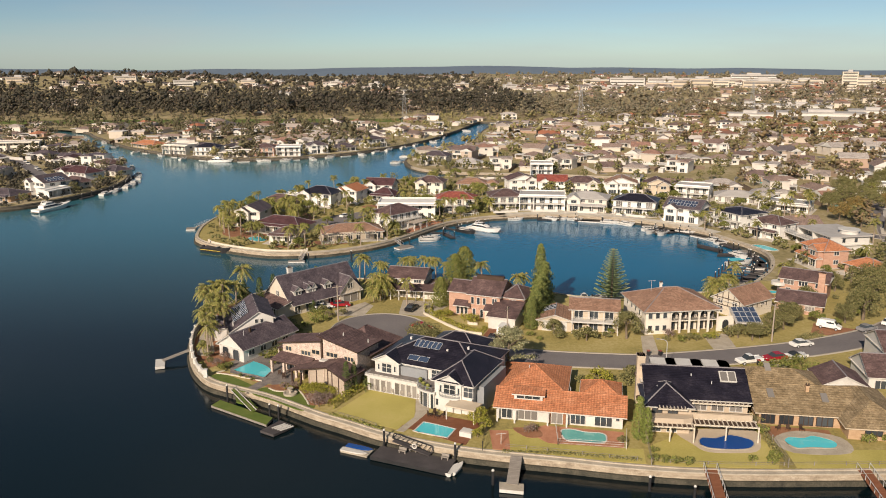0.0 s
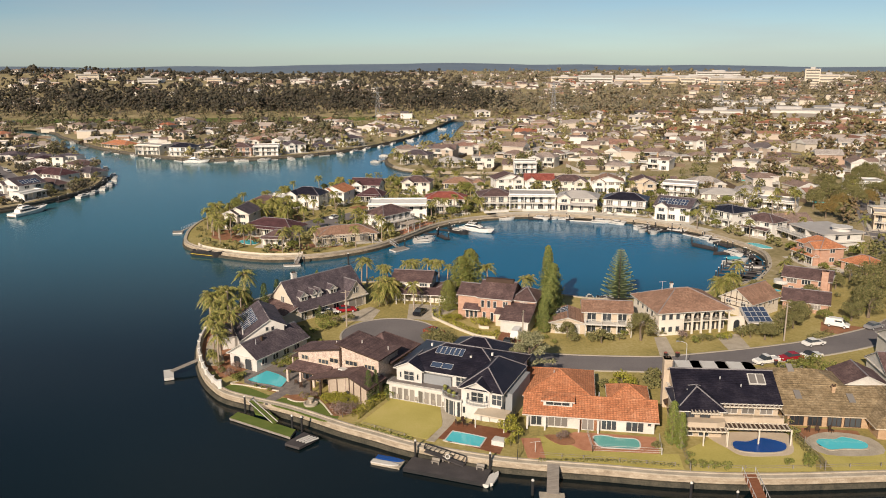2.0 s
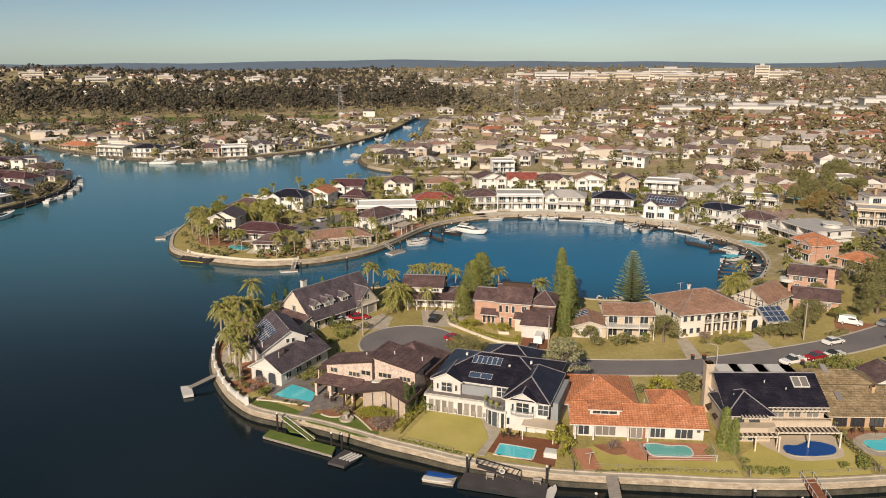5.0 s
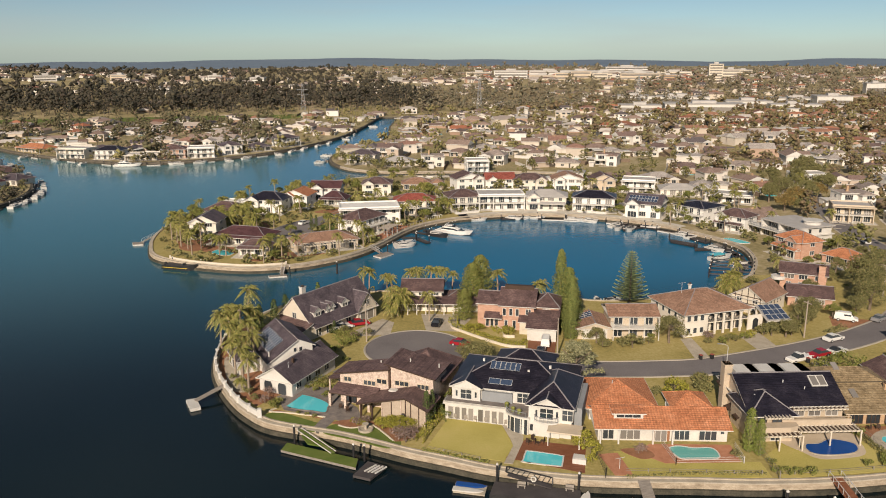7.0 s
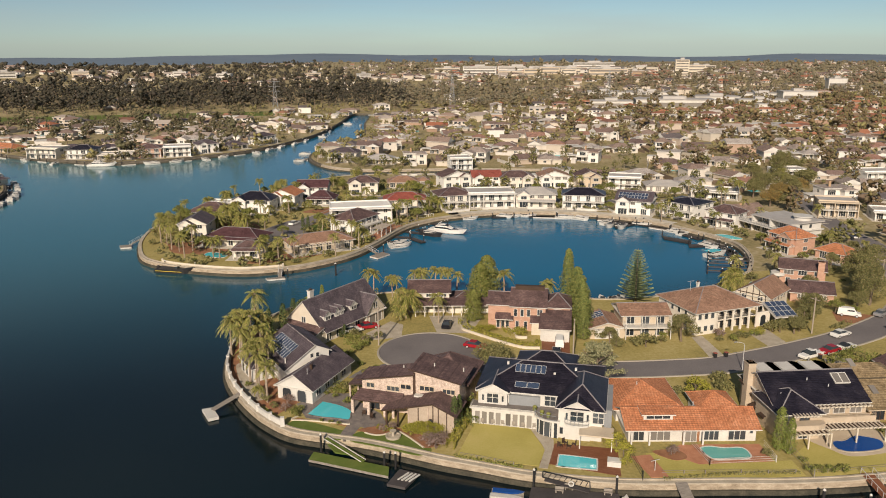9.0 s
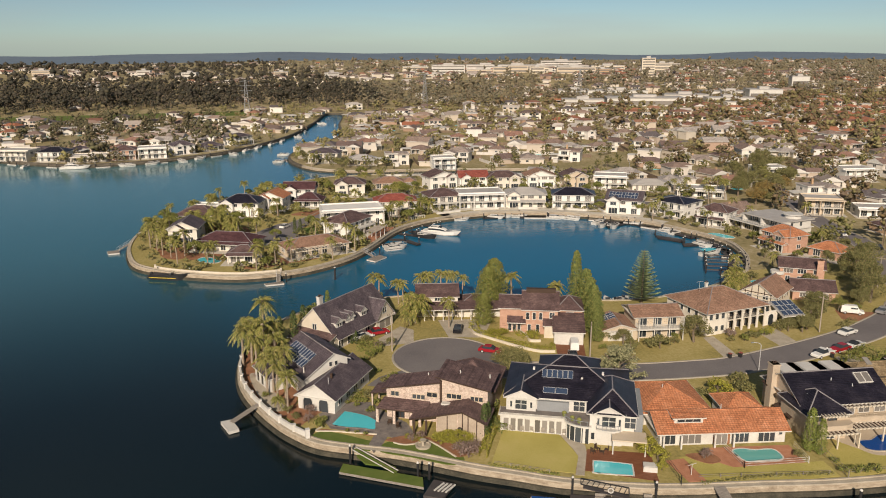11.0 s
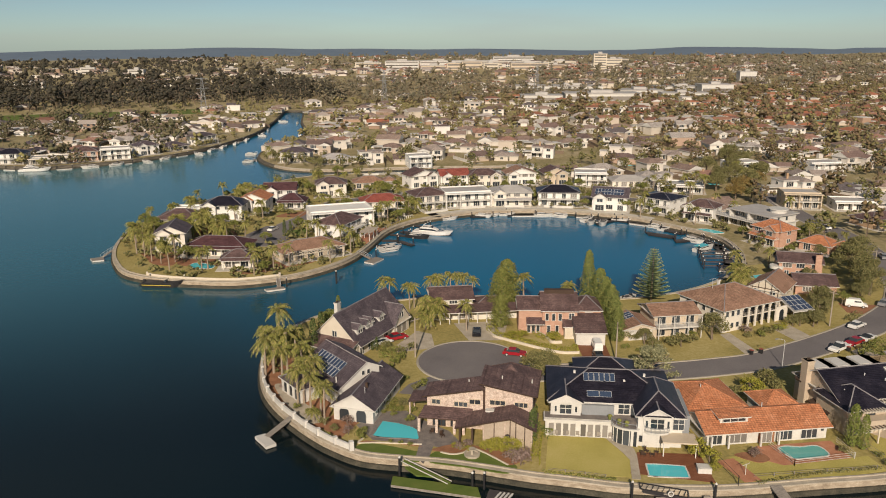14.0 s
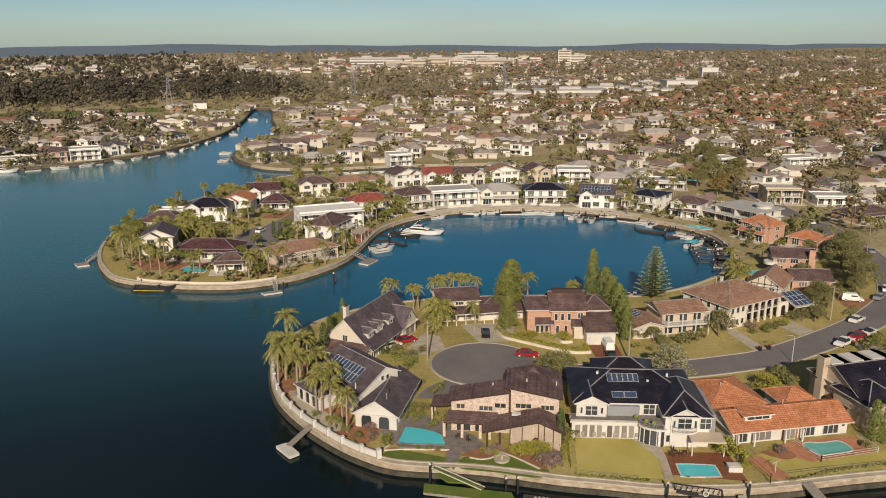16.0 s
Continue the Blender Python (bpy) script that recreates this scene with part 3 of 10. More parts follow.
for j in range(len(gy) - 1):
    for i in range(nx - 1):
        a = k + j * nx + i
        g.f.append((a, a + 1, a + nx + 1, a + nx))
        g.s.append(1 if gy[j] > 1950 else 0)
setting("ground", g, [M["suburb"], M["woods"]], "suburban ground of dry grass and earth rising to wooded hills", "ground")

# Sea walls: a stained footing, a pale stone face and a concrete cap.
bend = next(i for i, p in enumerate(north) if p[0] < -6)
for name, line in (("seawall", south), ("seawall", basin), ("seawall", north[:bend + 1]), ("seawall", north[bend:]), ("seawall", west)):
    sw = Shape()
    ln = [p for p in line if abs(p[0]) < 300]
    prof = [(-0.75, LAND - 0.05), (-0.75, LAND + 0.24), (-0.45, LAND + 0.24), (-0.45, LAND + 0.06), (0.35, LAND + 0.06), (0.35, LAND - 0.15), (0.22, LAND - 0.15), (0.45, 0.75), (0.75, 0.7), (0.95, -0.6)]
    prof = [(-d if line is west else d, z) for d, z in prof]
    ribbon(sw, ln, prof, [0, 0, 0, 0, 0, 0, 1, 2, 2])
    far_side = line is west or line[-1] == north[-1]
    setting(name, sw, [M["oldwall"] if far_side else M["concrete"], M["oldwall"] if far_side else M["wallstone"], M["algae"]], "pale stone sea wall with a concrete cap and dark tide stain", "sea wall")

# Streets with kerbs.
ROAD = curve([(-10.5, 161.5), (-3, 157.2), (8, 153.2), (17, 149.6), (25, 147.6), (34, 146.2), (42, 145.5), (54, 147), (65, 149), (75, 151.4), (85, 154.8), (97, 160.5), (110, 171), (122, 186), (132, 201), (140, 217), (144, 231), (150, 247), (160, 268), (176, 300), (196, 330)], 6)
COURT = (-11.3, 166.3, 10.3)
ROAD2 = curve([(-43, 273), (-33, 287), (-24, 298), (-15.6, 308), (-7, 322), (4, 330), (20, 329), (40, 322), (66, 314), (90, 304), (110, 290), (128, 272), (142, 256), (150, 247)], 6)


def street(line, half, name="road", bulb=None):
    r = Shape()
    ribbon(r, line, [(half, LAND + 0.03), (0, LAND + 0.08), (-half, LAND + 0.03)], 0)
    if bulb:
        x, y, q = bulb
        pts = [(x + q * math.cos(a), y + q * math.sin(a), LAND + 0.06) for a in np.linspace(0, 2 * math.pi, 48, endpoint=False)]
        r.face(pts, 0)
    setting(name, r, M["asphalt"], "worn grey asphalt street", "road")
    kb = Shape()
    for s in (1, -1):
        ln = line if s > 0 else line[::-1]
        if bulb:
            ln = [p for p in offset(ln, half) if math.hypot(p[0] - bulb[0], p[1] - bulb[1]) > bulb[2] + 0.4]
        else:
            ln = [p for p in offset(ln, half) if p[1] > 297 or p[0] > 20 or p[0] < -150]
        ribbon(kb, ln, [(-0.05, LAND - 0.02), (0.0, LAND + 0.17), (0.3, LAND + 0.17), (0.45, LAND + 0.02)], 0)
    if bulb:
        x, y, q = bulb
        ring = [(x + q * math.cos(a), y + q * math.sin(a)) for a in np.linspace(0.02, 2 * math.pi - 0.62, 60) - 0.2 + 0.0]
        ribbon(kb, ring[::-1], [(-0.05, LAND - 0.02), (0.0, LAND + 0.17), (0.3, LAND + 0.17), (0.45, LAND + 0.02)], 0)
    setting("kerb", kb, M["kerb"], "pale concrete kerb along the street", "kerb")


street(ROAD, 3.7, bulb=COURT)
street(ROAD2, 3.2)
ROAD3 = curve([(-186, 386), (-192, 400), (-209, 427), (-227, 453), (-250, 481), (-280, 515)], 6)
street(ROAD3, 3.2)


def patch(name, poly, mat, label, category, z=0.045):
    s = Shape()
    p = poly if area2(poly) > 0 else poly[::-1]
    s.prism(p, LAND - 0.05, LAND + z, 0)
    return setting(name, s, mat, label, category)


def blob(x, y, a, b, rot=0, n=28, wob=0.0, seed=0):
    c, s = math.cos(radians(rot)), math.sin(radians(rot))
    out = []
    for i in range(n):
        t = 2 * math.pi * i / n
        q = 1 + wob * math.sin(3 * t + seed) + wob * 0.6 * math.sin(5 * t + 2 * seed)
        u, v = a * q * math.cos(t), b * q * math.sin(t)
        out.append((x + u * c - v * s, y + u * s + v * c))
    return out


# House building. A house stands at the middle of its front, which faces its own -y; x runs along the front.
WINDOWS = {}


def lattice(s, xs, zs, y0, y1):
    """A frame of bars: every even strip between the breaks is solid, every odd one open."""
    n, m = len(xs) - 1, len(zs) - 1

    def solid(i, j):
        return 0 <= i < n and 0 <= j < m and (i % 2 == 0 or j % 2 == 0)

    for i in range(n):
        for j in range(m):
            if not solid(i, j):
                continue
            a, b, c, e = (xs[i], zs[j]), (xs[i + 1], zs[j]), (xs[i + 1], zs[j + 1]), (xs[i], zs[j + 1])
            s.face([(p[0], y0, p[1]) for p in (a, b, c, e)])
            for p, q, o in ((a, b, (i, j - 1)), (b, c, (i + 1, j)), (c, e, (i, j + 1)), (e, a, (i - 1, j))):
                if not solid(*o):
                    s.face([(p[0], y1, p[1]), (q[0], y1, q[1]), (q[0], y0, q[1]), (p[0], y0, p[1])])


def window_mesh(w, h, cols, kind):
    key = (round(w, 2), round(h, 2), cols, kind)
    if key not in WINDOWS:
        fr, gl = Shape(), Shape()
        t, d = 0.09, 0.12
        if kind == "arch":
            n = 10
            top = [(w / 2 * math.cos(a), h - w / 2 + w / 2 * math.sin(a)) for a in np.linspace(0, math.pi, n)]
            ins = [((w / 2 - t) * math.cos(a), h - w / 2 + (w / 2 - t) * math.sin(a)) for a in np.linspace(0, math.pi, n)]
            outl = [(w / 2, 0)] + top + [(-w / 2, 0)]
            inl = [(w / 2 - t, 0)] + ins + [(-w / 2 + t, 0)]
            for i in range(len(outl) - 1):
                a, b, c, e = outl[i], outl[i + 1], inl[i + 1], inl[i]
                fr.face([(a[0], -d, a[1]), (b[0], -d, b[1]), (c[0], -d, c[1]), (e[0], -d, e[1])])
                fr.face([(a[0], 0, a[1]), (b[0], 0, b[1]), (b[0], -d, b[1]), (a[0], -d, a[1])])
            gl.face([(x, -0.03, z) for x, z in inl])
        else:
            xs = [-w / 2]
            for i in range(cols + 1):
                x = -w / 2 + (w - t) * i / cols
                xs += [x, x + t] if i else [x + t]
            zs = [0, t] + ([h * 0.55, h * 0.55 + 0.07] if kind == "grid" else []) + [h - t, h]
            lattice(fr, xs, zs, -d, 0)
            gl.box(-w / 2 + t, -0.04, t, w / 2 - t, -0.01, h - t)
        WINDOWS[key] = fr, gl
    return key, WINDOWS[key]


MESHES = {}


def window(house, x, y, z, turn, w, h, cols=2, kind="sash", frame_mat="white", glass="glass"):
    """A window or glazed door on a wall: x, y, z of its sill's middle, turned about z."""
    key, (fr, gl) = window_mesh(w, h, cols, kind)
    k = key + (frame_mat, glass)
    if k not in MESHES:
        MESHES[k] = fr.mesh("window", M[frame_mat]), gl.mesh("pane", M[glass])
    a = part("window", MESHES[k][0], None, house, at=pose(x, y, z, 0, 0, turn))
    part("pane", MESHES[k][1], None, a)
    return a


def slope(shape, el, er, tr, tl, courses, slot=0):
    """One roof slope from its eave (el to er) to its top (tl to tr), laid in overlapping courses."""
    el, er, tr, tl = (Vector(p) for p in (el, er, tr, tl))
    n = (er - el).cross(tl - el) if (tl - el).length > 0 else (er - el).cross(tr - el)
    n = n.normalized()
    for i in range(courses):
        a, b = i / courses, (i + 1) / courses
        p, q, r, s = el.lerp(tl, a) + n * 0.05, er.lerp(tr, a) + n * 0.05, er.lerp(tr, b), el.lerp(tl, b)
        shape.face([p, q, r, s] if (r - s).length > 1e-4 else [p, q, r], slot)
        shape.face([el.lerp(tl, a), er.lerp(tr, a), q, p], slot)


def roof(house, x0, y0, x1, y1, eave, rise_, kind, axis, mat, over=0.55, step=0.36, cap="roofcap", fascia="white"):
    """A pitched roof over a rectangle; axis: the way its ridge runs."""
    w, d = (x1 - x0, y1 - y0) if axis == "x" else (y1 - y0, x1 - x0)
    run = d / 2
    k = rise_ / run
    ze = eave - over * k
    zt = eave + rise_

    def at(u, v, z):
        return (x0 + u, y0 + v, z) if axis == "x" else (x1 - v, y0 + u, z)

    lo, hi = -over, w + over
    a, b, c, e = at(lo, -over, ze), at(hi, -over, ze), at(hi, d + over, ze), at(lo, d + over, ze)
    if kind == "gable":
        r0, r1 = at(lo, run, zt), at(hi, run, zt)
    else:
        inset = min(run, w / 2) if kind == "hip" else run * 0.45
        r0, r1 = at(inset, run, zt), at(w - inset, run, zt)
    sh = Shape()
    nc = max(3, int(math.hypot(run + over, rise_) / step))
    slope(sh, a, b, r1, r0, nc)
    slope(sh, c, e, r0, r1, nc)
    if kind != "gable":
        slope(sh, e, a, r0, r0, nc)
        slope(sh, b, c, r1, r1, nc)
    drop = Vector((0, 0, -0.16))
    quad = [Vector(p) for p in (a, b, c, e)]
    sh.face([p + drop for p in (quad[3], quad[2], quad[1], quad[0])], 1)
    for i in range(4):
        p, q = quad[i], quad[(i + 1) % 4]
        sh.face([p + drop, q + drop, q, p], 1)
    if kind == "gable":
        for p, q, r in ((quad[0], quad[3], Vector(r0)), (quad[1], quad[2], Vector(r1))):
            for s in (p, q):
                sh.face([s + drop, s, r, r + drop], 1)
    ob = part("roof", sh, [M[mat], M[fascia]], house)
    cp = Shape()
    if (Vector(r0) - Vector(r1)).length > 0.3:
        cp.beam(Vector(r0) + Vector((0, 0, 0.03)), Vector(r1) + Vector((0, 0, 0.03)), 0.19, 0.14)
    if kind != "gable":
        for p, r in ((a, r0), (e, r0), (b, r1), (c, r1)):
            cp.beam(Vector(p) + Vector((0, 0, 0.05)), Vector(r) + Vector((0, 0, 0.05)), 0.17, 0.12)
    part("ridge_cap", cp, M[cap], ob)
    for p, q in ((a, b), (c, e)):
        gt = Shape()
        gt.beam(Vector(p) + Vector((0, 0, -0.05)), Vector(q) + Vector((0, 0, -0.05)), 0.16, 0.14)
        part("gutter", gt, M[fascia], ob)
    return ob


def walls(house, x0, y0, x1, y1, eave, mat, rise_=0.0, axis="", base=-0.3, name="wall", label=""):
    """The outer walls of a wing, with gable ends where a ridge runs along axis."""
    s = Shape()
    t = 0.28
    for p, q in (((x0, y0), (x1, y0)), ((x1, y0), (x1, y1)), ((x1, y1), (x0, y1)), ((x0, y1), (x0, y0))):
        s.face([(*p, base), (*q, base), (*q, eave), (*p, eave)])
    s.face([(x0, y0, eave - 0.02), (x1, y0, eave - 0.02), (x1, y1, eave - 0.02), (x0, y1, eave - 0.02)])
    if rise_ and axis == "x":
        for x in (x0, x1):
            s.face([(x, y0, eave), (x, y1, eave), (x, (y0 + y1) / 2, eave + rise_)])
    if rise_ and axis == "y":
        for y in (y0, y1):
            s.face([(x0, y, eave), (x1, y, eave), ((x0 + x1) / 2, y, eave + rise_)])
    return part(name, s, M[mat], house, label)


def wing(house, x0, y0, x1, y1, eave, rise_, kind, axis, wall, tile, over=0.55, step=0.36, base=-0.3, fascia="white", cap="roofcap"):
    walls(house, x0, y0, x1, y1, eave, wall, rise_ if kind == "gable" else 0, axis, base)
    return roof(house, x0, y0, x1, y1, eave, rise_, kind, axis, tile, over, step, cap, fascia)


def flat_wing(house, x0, y0, x1, y1, top, wall, lid="t_grey", base=-0.3, lip=0.45):
    """A flat-roofed block with a parapet."""
    walls(house, x0, y0, x1, y1, top, wall, base=base)
    s = Shape()
    t = 0.25
    for b in ((x0 - 0.1, y0 - 0.1, x1 + 0.1, y0 + t), (x0 - 0.1, y1 - t, x1 + 0.1, y1 + 0.1), (x0 - 0.1, y0 + t, x0 + t, y1 - t), (x1 - t, y0 + t, x1 + 0.1, y1 - t)):
        s.box(b[0], b[1], top, b[2], b[3], top + lip, 0)
    s.box(x0 + t, y0 + t, top - 0.01, x1 - t, y1 - t, top + 0.06, 1)
    return part("roof", s, [M[wall], M[lid]], house)


def front_windows(house, x0, x1, y, sills, rnd, turn=0, gap=3.0, frame_mat="white"):
    """A run of windows along a wall, storey by storey."""
    n = max(1, int((x1 - x0) / gap))
    for sill, h in sills:
        for i in range(n):
            u = x0 + (x1 - x0) * (i + 0.5) / n
            w = rnd.choice((1.2, 1.6, 2.1, 2.4))
            w = min(w, (x1 - x0) / n - 0.4)
            tall = sill < 0.5
            if turn == 0:
                p = (u, y - 0.0)
            else:
                p = (y, u)
            window(house, p[0], p[1], sill, turn, round(w, 1), h, 2 if w < 1.8 else 3, "sash", frame_mat, rnd.choice(("glass", "glass", "glass_pale")))


def rail(house, pts, z, h=1.0, mat="white", gap=0.35, name="railing"):
    s = Shape()
    for a, b in zip(pts, pts[1:]):
        a, b = Vector((*a, z)), Vector((*b, z))
        s.beam(a + Vector((0, 0, h)), b + Vector((0, 0, h)), 0.07, 0.07)
        s.beam(a + Vector((0, 0, 0.1)), b + Vector((0, 0, 0.1)), 0.05, 0.05)
        n = max(1, int((b - a).length / gap))
        for i in range(n + 1):
            p = a.lerp(b, i / n)
            q = s if house.location.y > 200 else Shape()
            q.beam(p, p + Vector((0, 0, h)), 0.05, 0.05)
            if q is not s and (i or a == Vector((*pts[0], z))):
                part("baluster", q, M[mat], house)
    return part(name, s, M[mat], house)


def chimney(house, x, y, z0, z1, mat, w=0.9, d=0.7):
    s = Shape()
    s.box(x - w / 2, y - d / 2, z0, x + w / 2, y + d / 2, z1)
    s.box(x - w / 2 - 0.08, y - d / 2 - 0.08, z1 - 0.25, x + w / 2 + 0.08, y + d / 2 + 0.08, z1)
    ob = part("chimney", s, M[mat], house)
    p = Shape()
    for dx in (-0.2, 0.2):
        p.tube([(x + dx, y, z1, 0.13), (x + dx, y, z1 + 0.35, 0.11)], 8)
    part("chimney_pot", p, M["dark"], ob)


def panels(house, origin, along, up, cols, rows, w=1.0, h=1.65, gap=0.06):
    """Solar panels on a slope, each a framed piece of its own."""
    o, a, u = Vector(origin), Vector(along).normalized(), Vector(up).normalized()
    n = a.cross(u).normalized()
    key = ("solar", w, h)
    if key not in MESHES:
        s = Shape()
        s.box(0, 0, 0, w, h, 0.05, 0)
        f = Shape()
        for b in ((0, 0, w, 0.05), (0, h - 0.05, w, h), (0, 0, 0.05, h), (w - 0.05, 0, w, h)):
            f.box(b[0], b[1], 0.03, b[2], b[3], 0.07, 0)
        MESHES[key] = s.mesh("solar_panel", M["solar"]), f.mesh("frame", M["steel"])
    for i in range(cols):
        for j in range(rows):
            p = o + a * (i * (w + gap)) + u * (j * (h + gap)) + n * 0.12
            m = Matrix((a, u, n)).transposed().to_4x4()
            m.translation = p
            ob = part("solar_panel", MESHES[key][0], None, house, at=m)
            part("frame", MESHES[key][1], None, ob)


def pergola(house, x0, y0, x1, y1, z, mat="cream", slats=14, posts=True, axis="y", beam_mat=None):
    bm = M[beam_mat or mat]
    s = Shape()
    s.box(x0, y0, z - 0.2, x1, y0 + 0.15, z)
    s.box(x0, y1 - 0.15, z - 0.2, x1, y1, z)
    part("pergola_frame", s, bm, house)
    me = None
    for i in range(slats):
        t = (i + 0.5) / slats
        if me is None:
            q = Shape()
            q.box(-0.07, y0 - 0.3, z - 0.1, 0.07, y1 + 0.1, z + 0.06)
            me = q.mesh("slat", M[mat])
        part("slat", me, None, house, at=pose(x0 + (x1 - x0) * t, 0, 0))
    if posts:
        me = None
        for x in (x0 + 0.1, (x0 + x1) / 2, x1 - 0.1):
            q = Shape()
            q.box(x - 0.1, y0, -0.1, x + 0.1, y0 + 0.2, z - 0.2)
            part("post", q, bm, house)


RND = random.Random(7)


def plain_house(name, label, x, y, rot, w, d, storeys, kind, wall, tile, rise_=2.2, group="", extra="", seed=0, axis="x"):
    """A house of one main block, with windows on its front and sides, and a porch, balcony or side wing."""
    rnd = random.Random(seed + int(w * 10))
    h = thing(name, label, "house", pose(x, y, LAND + 0.1, 0, 0, rot), group)
    eave = 2.55 * storeys + 0.1
    if kind == "flat":
        flat_wing(h, -w / 2, 0, w / 2, d, eave + 0.3, wall, "white_clean" if tile == "white" else "t_grey")
    else:
        wing(h, -w / 2, 0, w / 2, d, eave, rise_, kind, axis, wall, tile, 0.6, 0.5)
    if kind == "flat":
        # deep roof slab on side fins shades the front
        s = Shape()
        s.box(-w / 2 - 0.5, -2.4, eave + 0.02, w / 2 + 0.5, -0.02, eave + 0.3)
        part("roof_slab", s, M[wall], h)
        for xx in (-w / 2, w / 2 - 0.3, -w / 6 + rnd.uniform(-1, 1)):
            s = Shape()
            s.box(xx, -2.1, -0.1, xx + 0.3, -0.02, eave + 0.02)
            part("side_fin", s, M[wall], h)
    for s in range(storeys):
        z = 2.55 * s
        front_windows(h, -w / 2 + 0.4, w / 2 - 0.4, 0, [(z + (0.1 if s == 0 or extra == "balcony" else 0.9), 2.1 if s == 0 or extra == "balcony" else 1.3)], rnd, 0, 3.0)
        front_windows(h, 1, d - 1, -w / 2, [(z + 0.9, 1.3)], rnd, -90, 4.5)
        front_windows(h, 1, d - 1, w / 2, [(z + 0.9, 1.3)], rnd, 90, 4.5)
    if storeys > 1 and kind != "flat" and extra != "balcony":
        # a gabled bay steps forward on one side
        xb = -w / 2 + 0.6 if rnd.random() < 0.5 else w / 2 - 5.2
        wing(h, xb, -1.5, xb + 4.6, 2.5, eave - 0.15, 1.4, "gable", "y", wall, tile, 0.4, 0.5)
        window(h, xb + 2.3, -1.5, 3.2, 0, 2.2, 1.3, 2)
        window(h, xb + 2.3, -1.5, 0.1, 0, 3.2, 2.2, 3)
    if extra == "balcony" and storeys > 1:
        s = Shape()
        s.box(-w / 2, -1.9, 2.4, w / 2, 0, 2.6)
        part("balcony", s, M["white"], h)
        rail(h, [(-w / 2, 0), (-w / 2, -1.85), (w / 2, -1.85), (w / 2, 0)], 2.6, 1.0, "white", 0.6)
        for i in range(5):
            q = Shape()
            xx = -w / 2 + 0.15 + (w - 0.3) * i / 4
            q.box(xx - 0.14, -1.85, -0.1, xx + 0.14, -1.57, 2.4)
            part("post", q, M["white"], h)
    if extra == "wing":
        wing(h, w / 2 - 0.2, 2.0, w / 2 + 5.0, d - 1.0, 2.7, 1.4, "hip", "y", wall, tile, 0.5, 0.5)
        window(h, w / 2 + 2.5, 2.0, 0.0, 0, 3.0, 2.2, 1, "sash", "white", "glass_pale")
    if extra == "porch":
        roof(h, -w / 2 + 0.5, -2.2, w / 2 - 0.5, 0.2, 2.6, 0.5, "gable", "x", tile, 0.2, 0.5)
        for i in range(4):
            q = Shape()
            xx = -w / 2 + 0.8 + (w - 1.6) * i / 3
            q.box(xx - 0.12, -2.0, -0.1, xx + 0.12, -1.76, 2.4)
            part("post", q, M["white"], h)
    return h


# The waterfront houses of the near court.
def monopitch(house, pts, mat, step=0.36, fascia="white", name="roof"):
    """A single slope from its eave's left and right to its top's right and left, with an underside."""
    s = Shape()
    el, er, tr, tl = (Vector(p) for p in pts)
    slope(s, el, er, tr, tl, max(3, int((tl - el).length / step)))
    dz = Vector((0, 0, -0.18))
    s.face([el + dz, tl + dz, tr + dz, er + dz], 1)
    for a, b in ((el, er), (er, tr), (tr, tl), (tl, el)):
        s.face([a + dz, b + dz, b, a], 1)
    return part(name, s, [M[mat], M[fascia]], house)


def wall_strip(house, pts, mat, name="wall", label=""):
    s = Shape()
    s.face(pts)
    return part(name, s, M[mat], house, label)


def red_house():
    h = thing("house", "single-storey white house with a terracotta tile roof and small dormer", "house", pose(19.8, 119.2, LAND + 0.05, 0, 0, -13.5))
    wing(h, -10.0, 0.6, 10.0, 7.8, 2.45, 1.6, "gable", "x", "white", "t_red", 0.65, cap="t_red")
    wing(h, -10.4, 7.6, 0.4, 19.0, 2.45, 2.3, "hip", "y", "white", "t_red", 0.6, cap="t_red")
    wing(h, 3.4, 7.6, 9.4, 13.4, 2.45, 1.5, "hip", "y", "white", "t_red", 0.5, cap="t_red")
    # the long dormer
    walls(h, -7.4, 1.9, -2.8, 4.0, 3.95, "white", base=2.6, name="dormer")
    monopitch(h, [(-7.8, 1.6, 4.0), (-2.4, 1.6, 4.0), (-2.4, 4.6, 4.25), (-7.8, 4.6, 4.25)], "t_red")
    window(h, -5.1, 1.9, 3.15, 0, 3.9, 0.7, 3)
    for x, w in ((-8.4, 1.8), (-5.0, 3.2), (3.0, 2.4), (7.0, 2.8)):
        window(h, x, 0.6, 0.15, 0, w, 2.0, 3 if w > 2 else 2, "sash", "white", "glass_pale" if w > 3 else "glass")
    window(h, 9.2, 0.6, 1.2, 0, 0.7, 0.7, 1)
    window(h, 10.0, 4.5, 0.9, 90, 1.6, 1.2, 2)
    s = Shape()
    s.box(-1.5, 0.42, -0.1, 1.1, 0.62, 2.3)
    part("porch_recess", s, M["paver"], h)
    window(h, -0.3, 0.4, 0.0, 0, 1.9, 2.1, 2, "sash", "white", "glass_pale")
    for x in (-1.7, 1.3, -9.8, -7.0):
        q = Shape()
        q.box(x - 0.12, -0.75, -0.1, x + 0.12, -0.5, 2.2)
        part("post", q, M["white"], h)
    for x, y, z in ((-6, 12.2, 4.7), (1.5, 5.6, 4.0)):
        v = Shape()
        v.tube([(x, y, z - 0.6, 0.07), (x, y, z + 0.3, 0.07)], 8)
        part("vent_pipe", v, M["steel"], h)


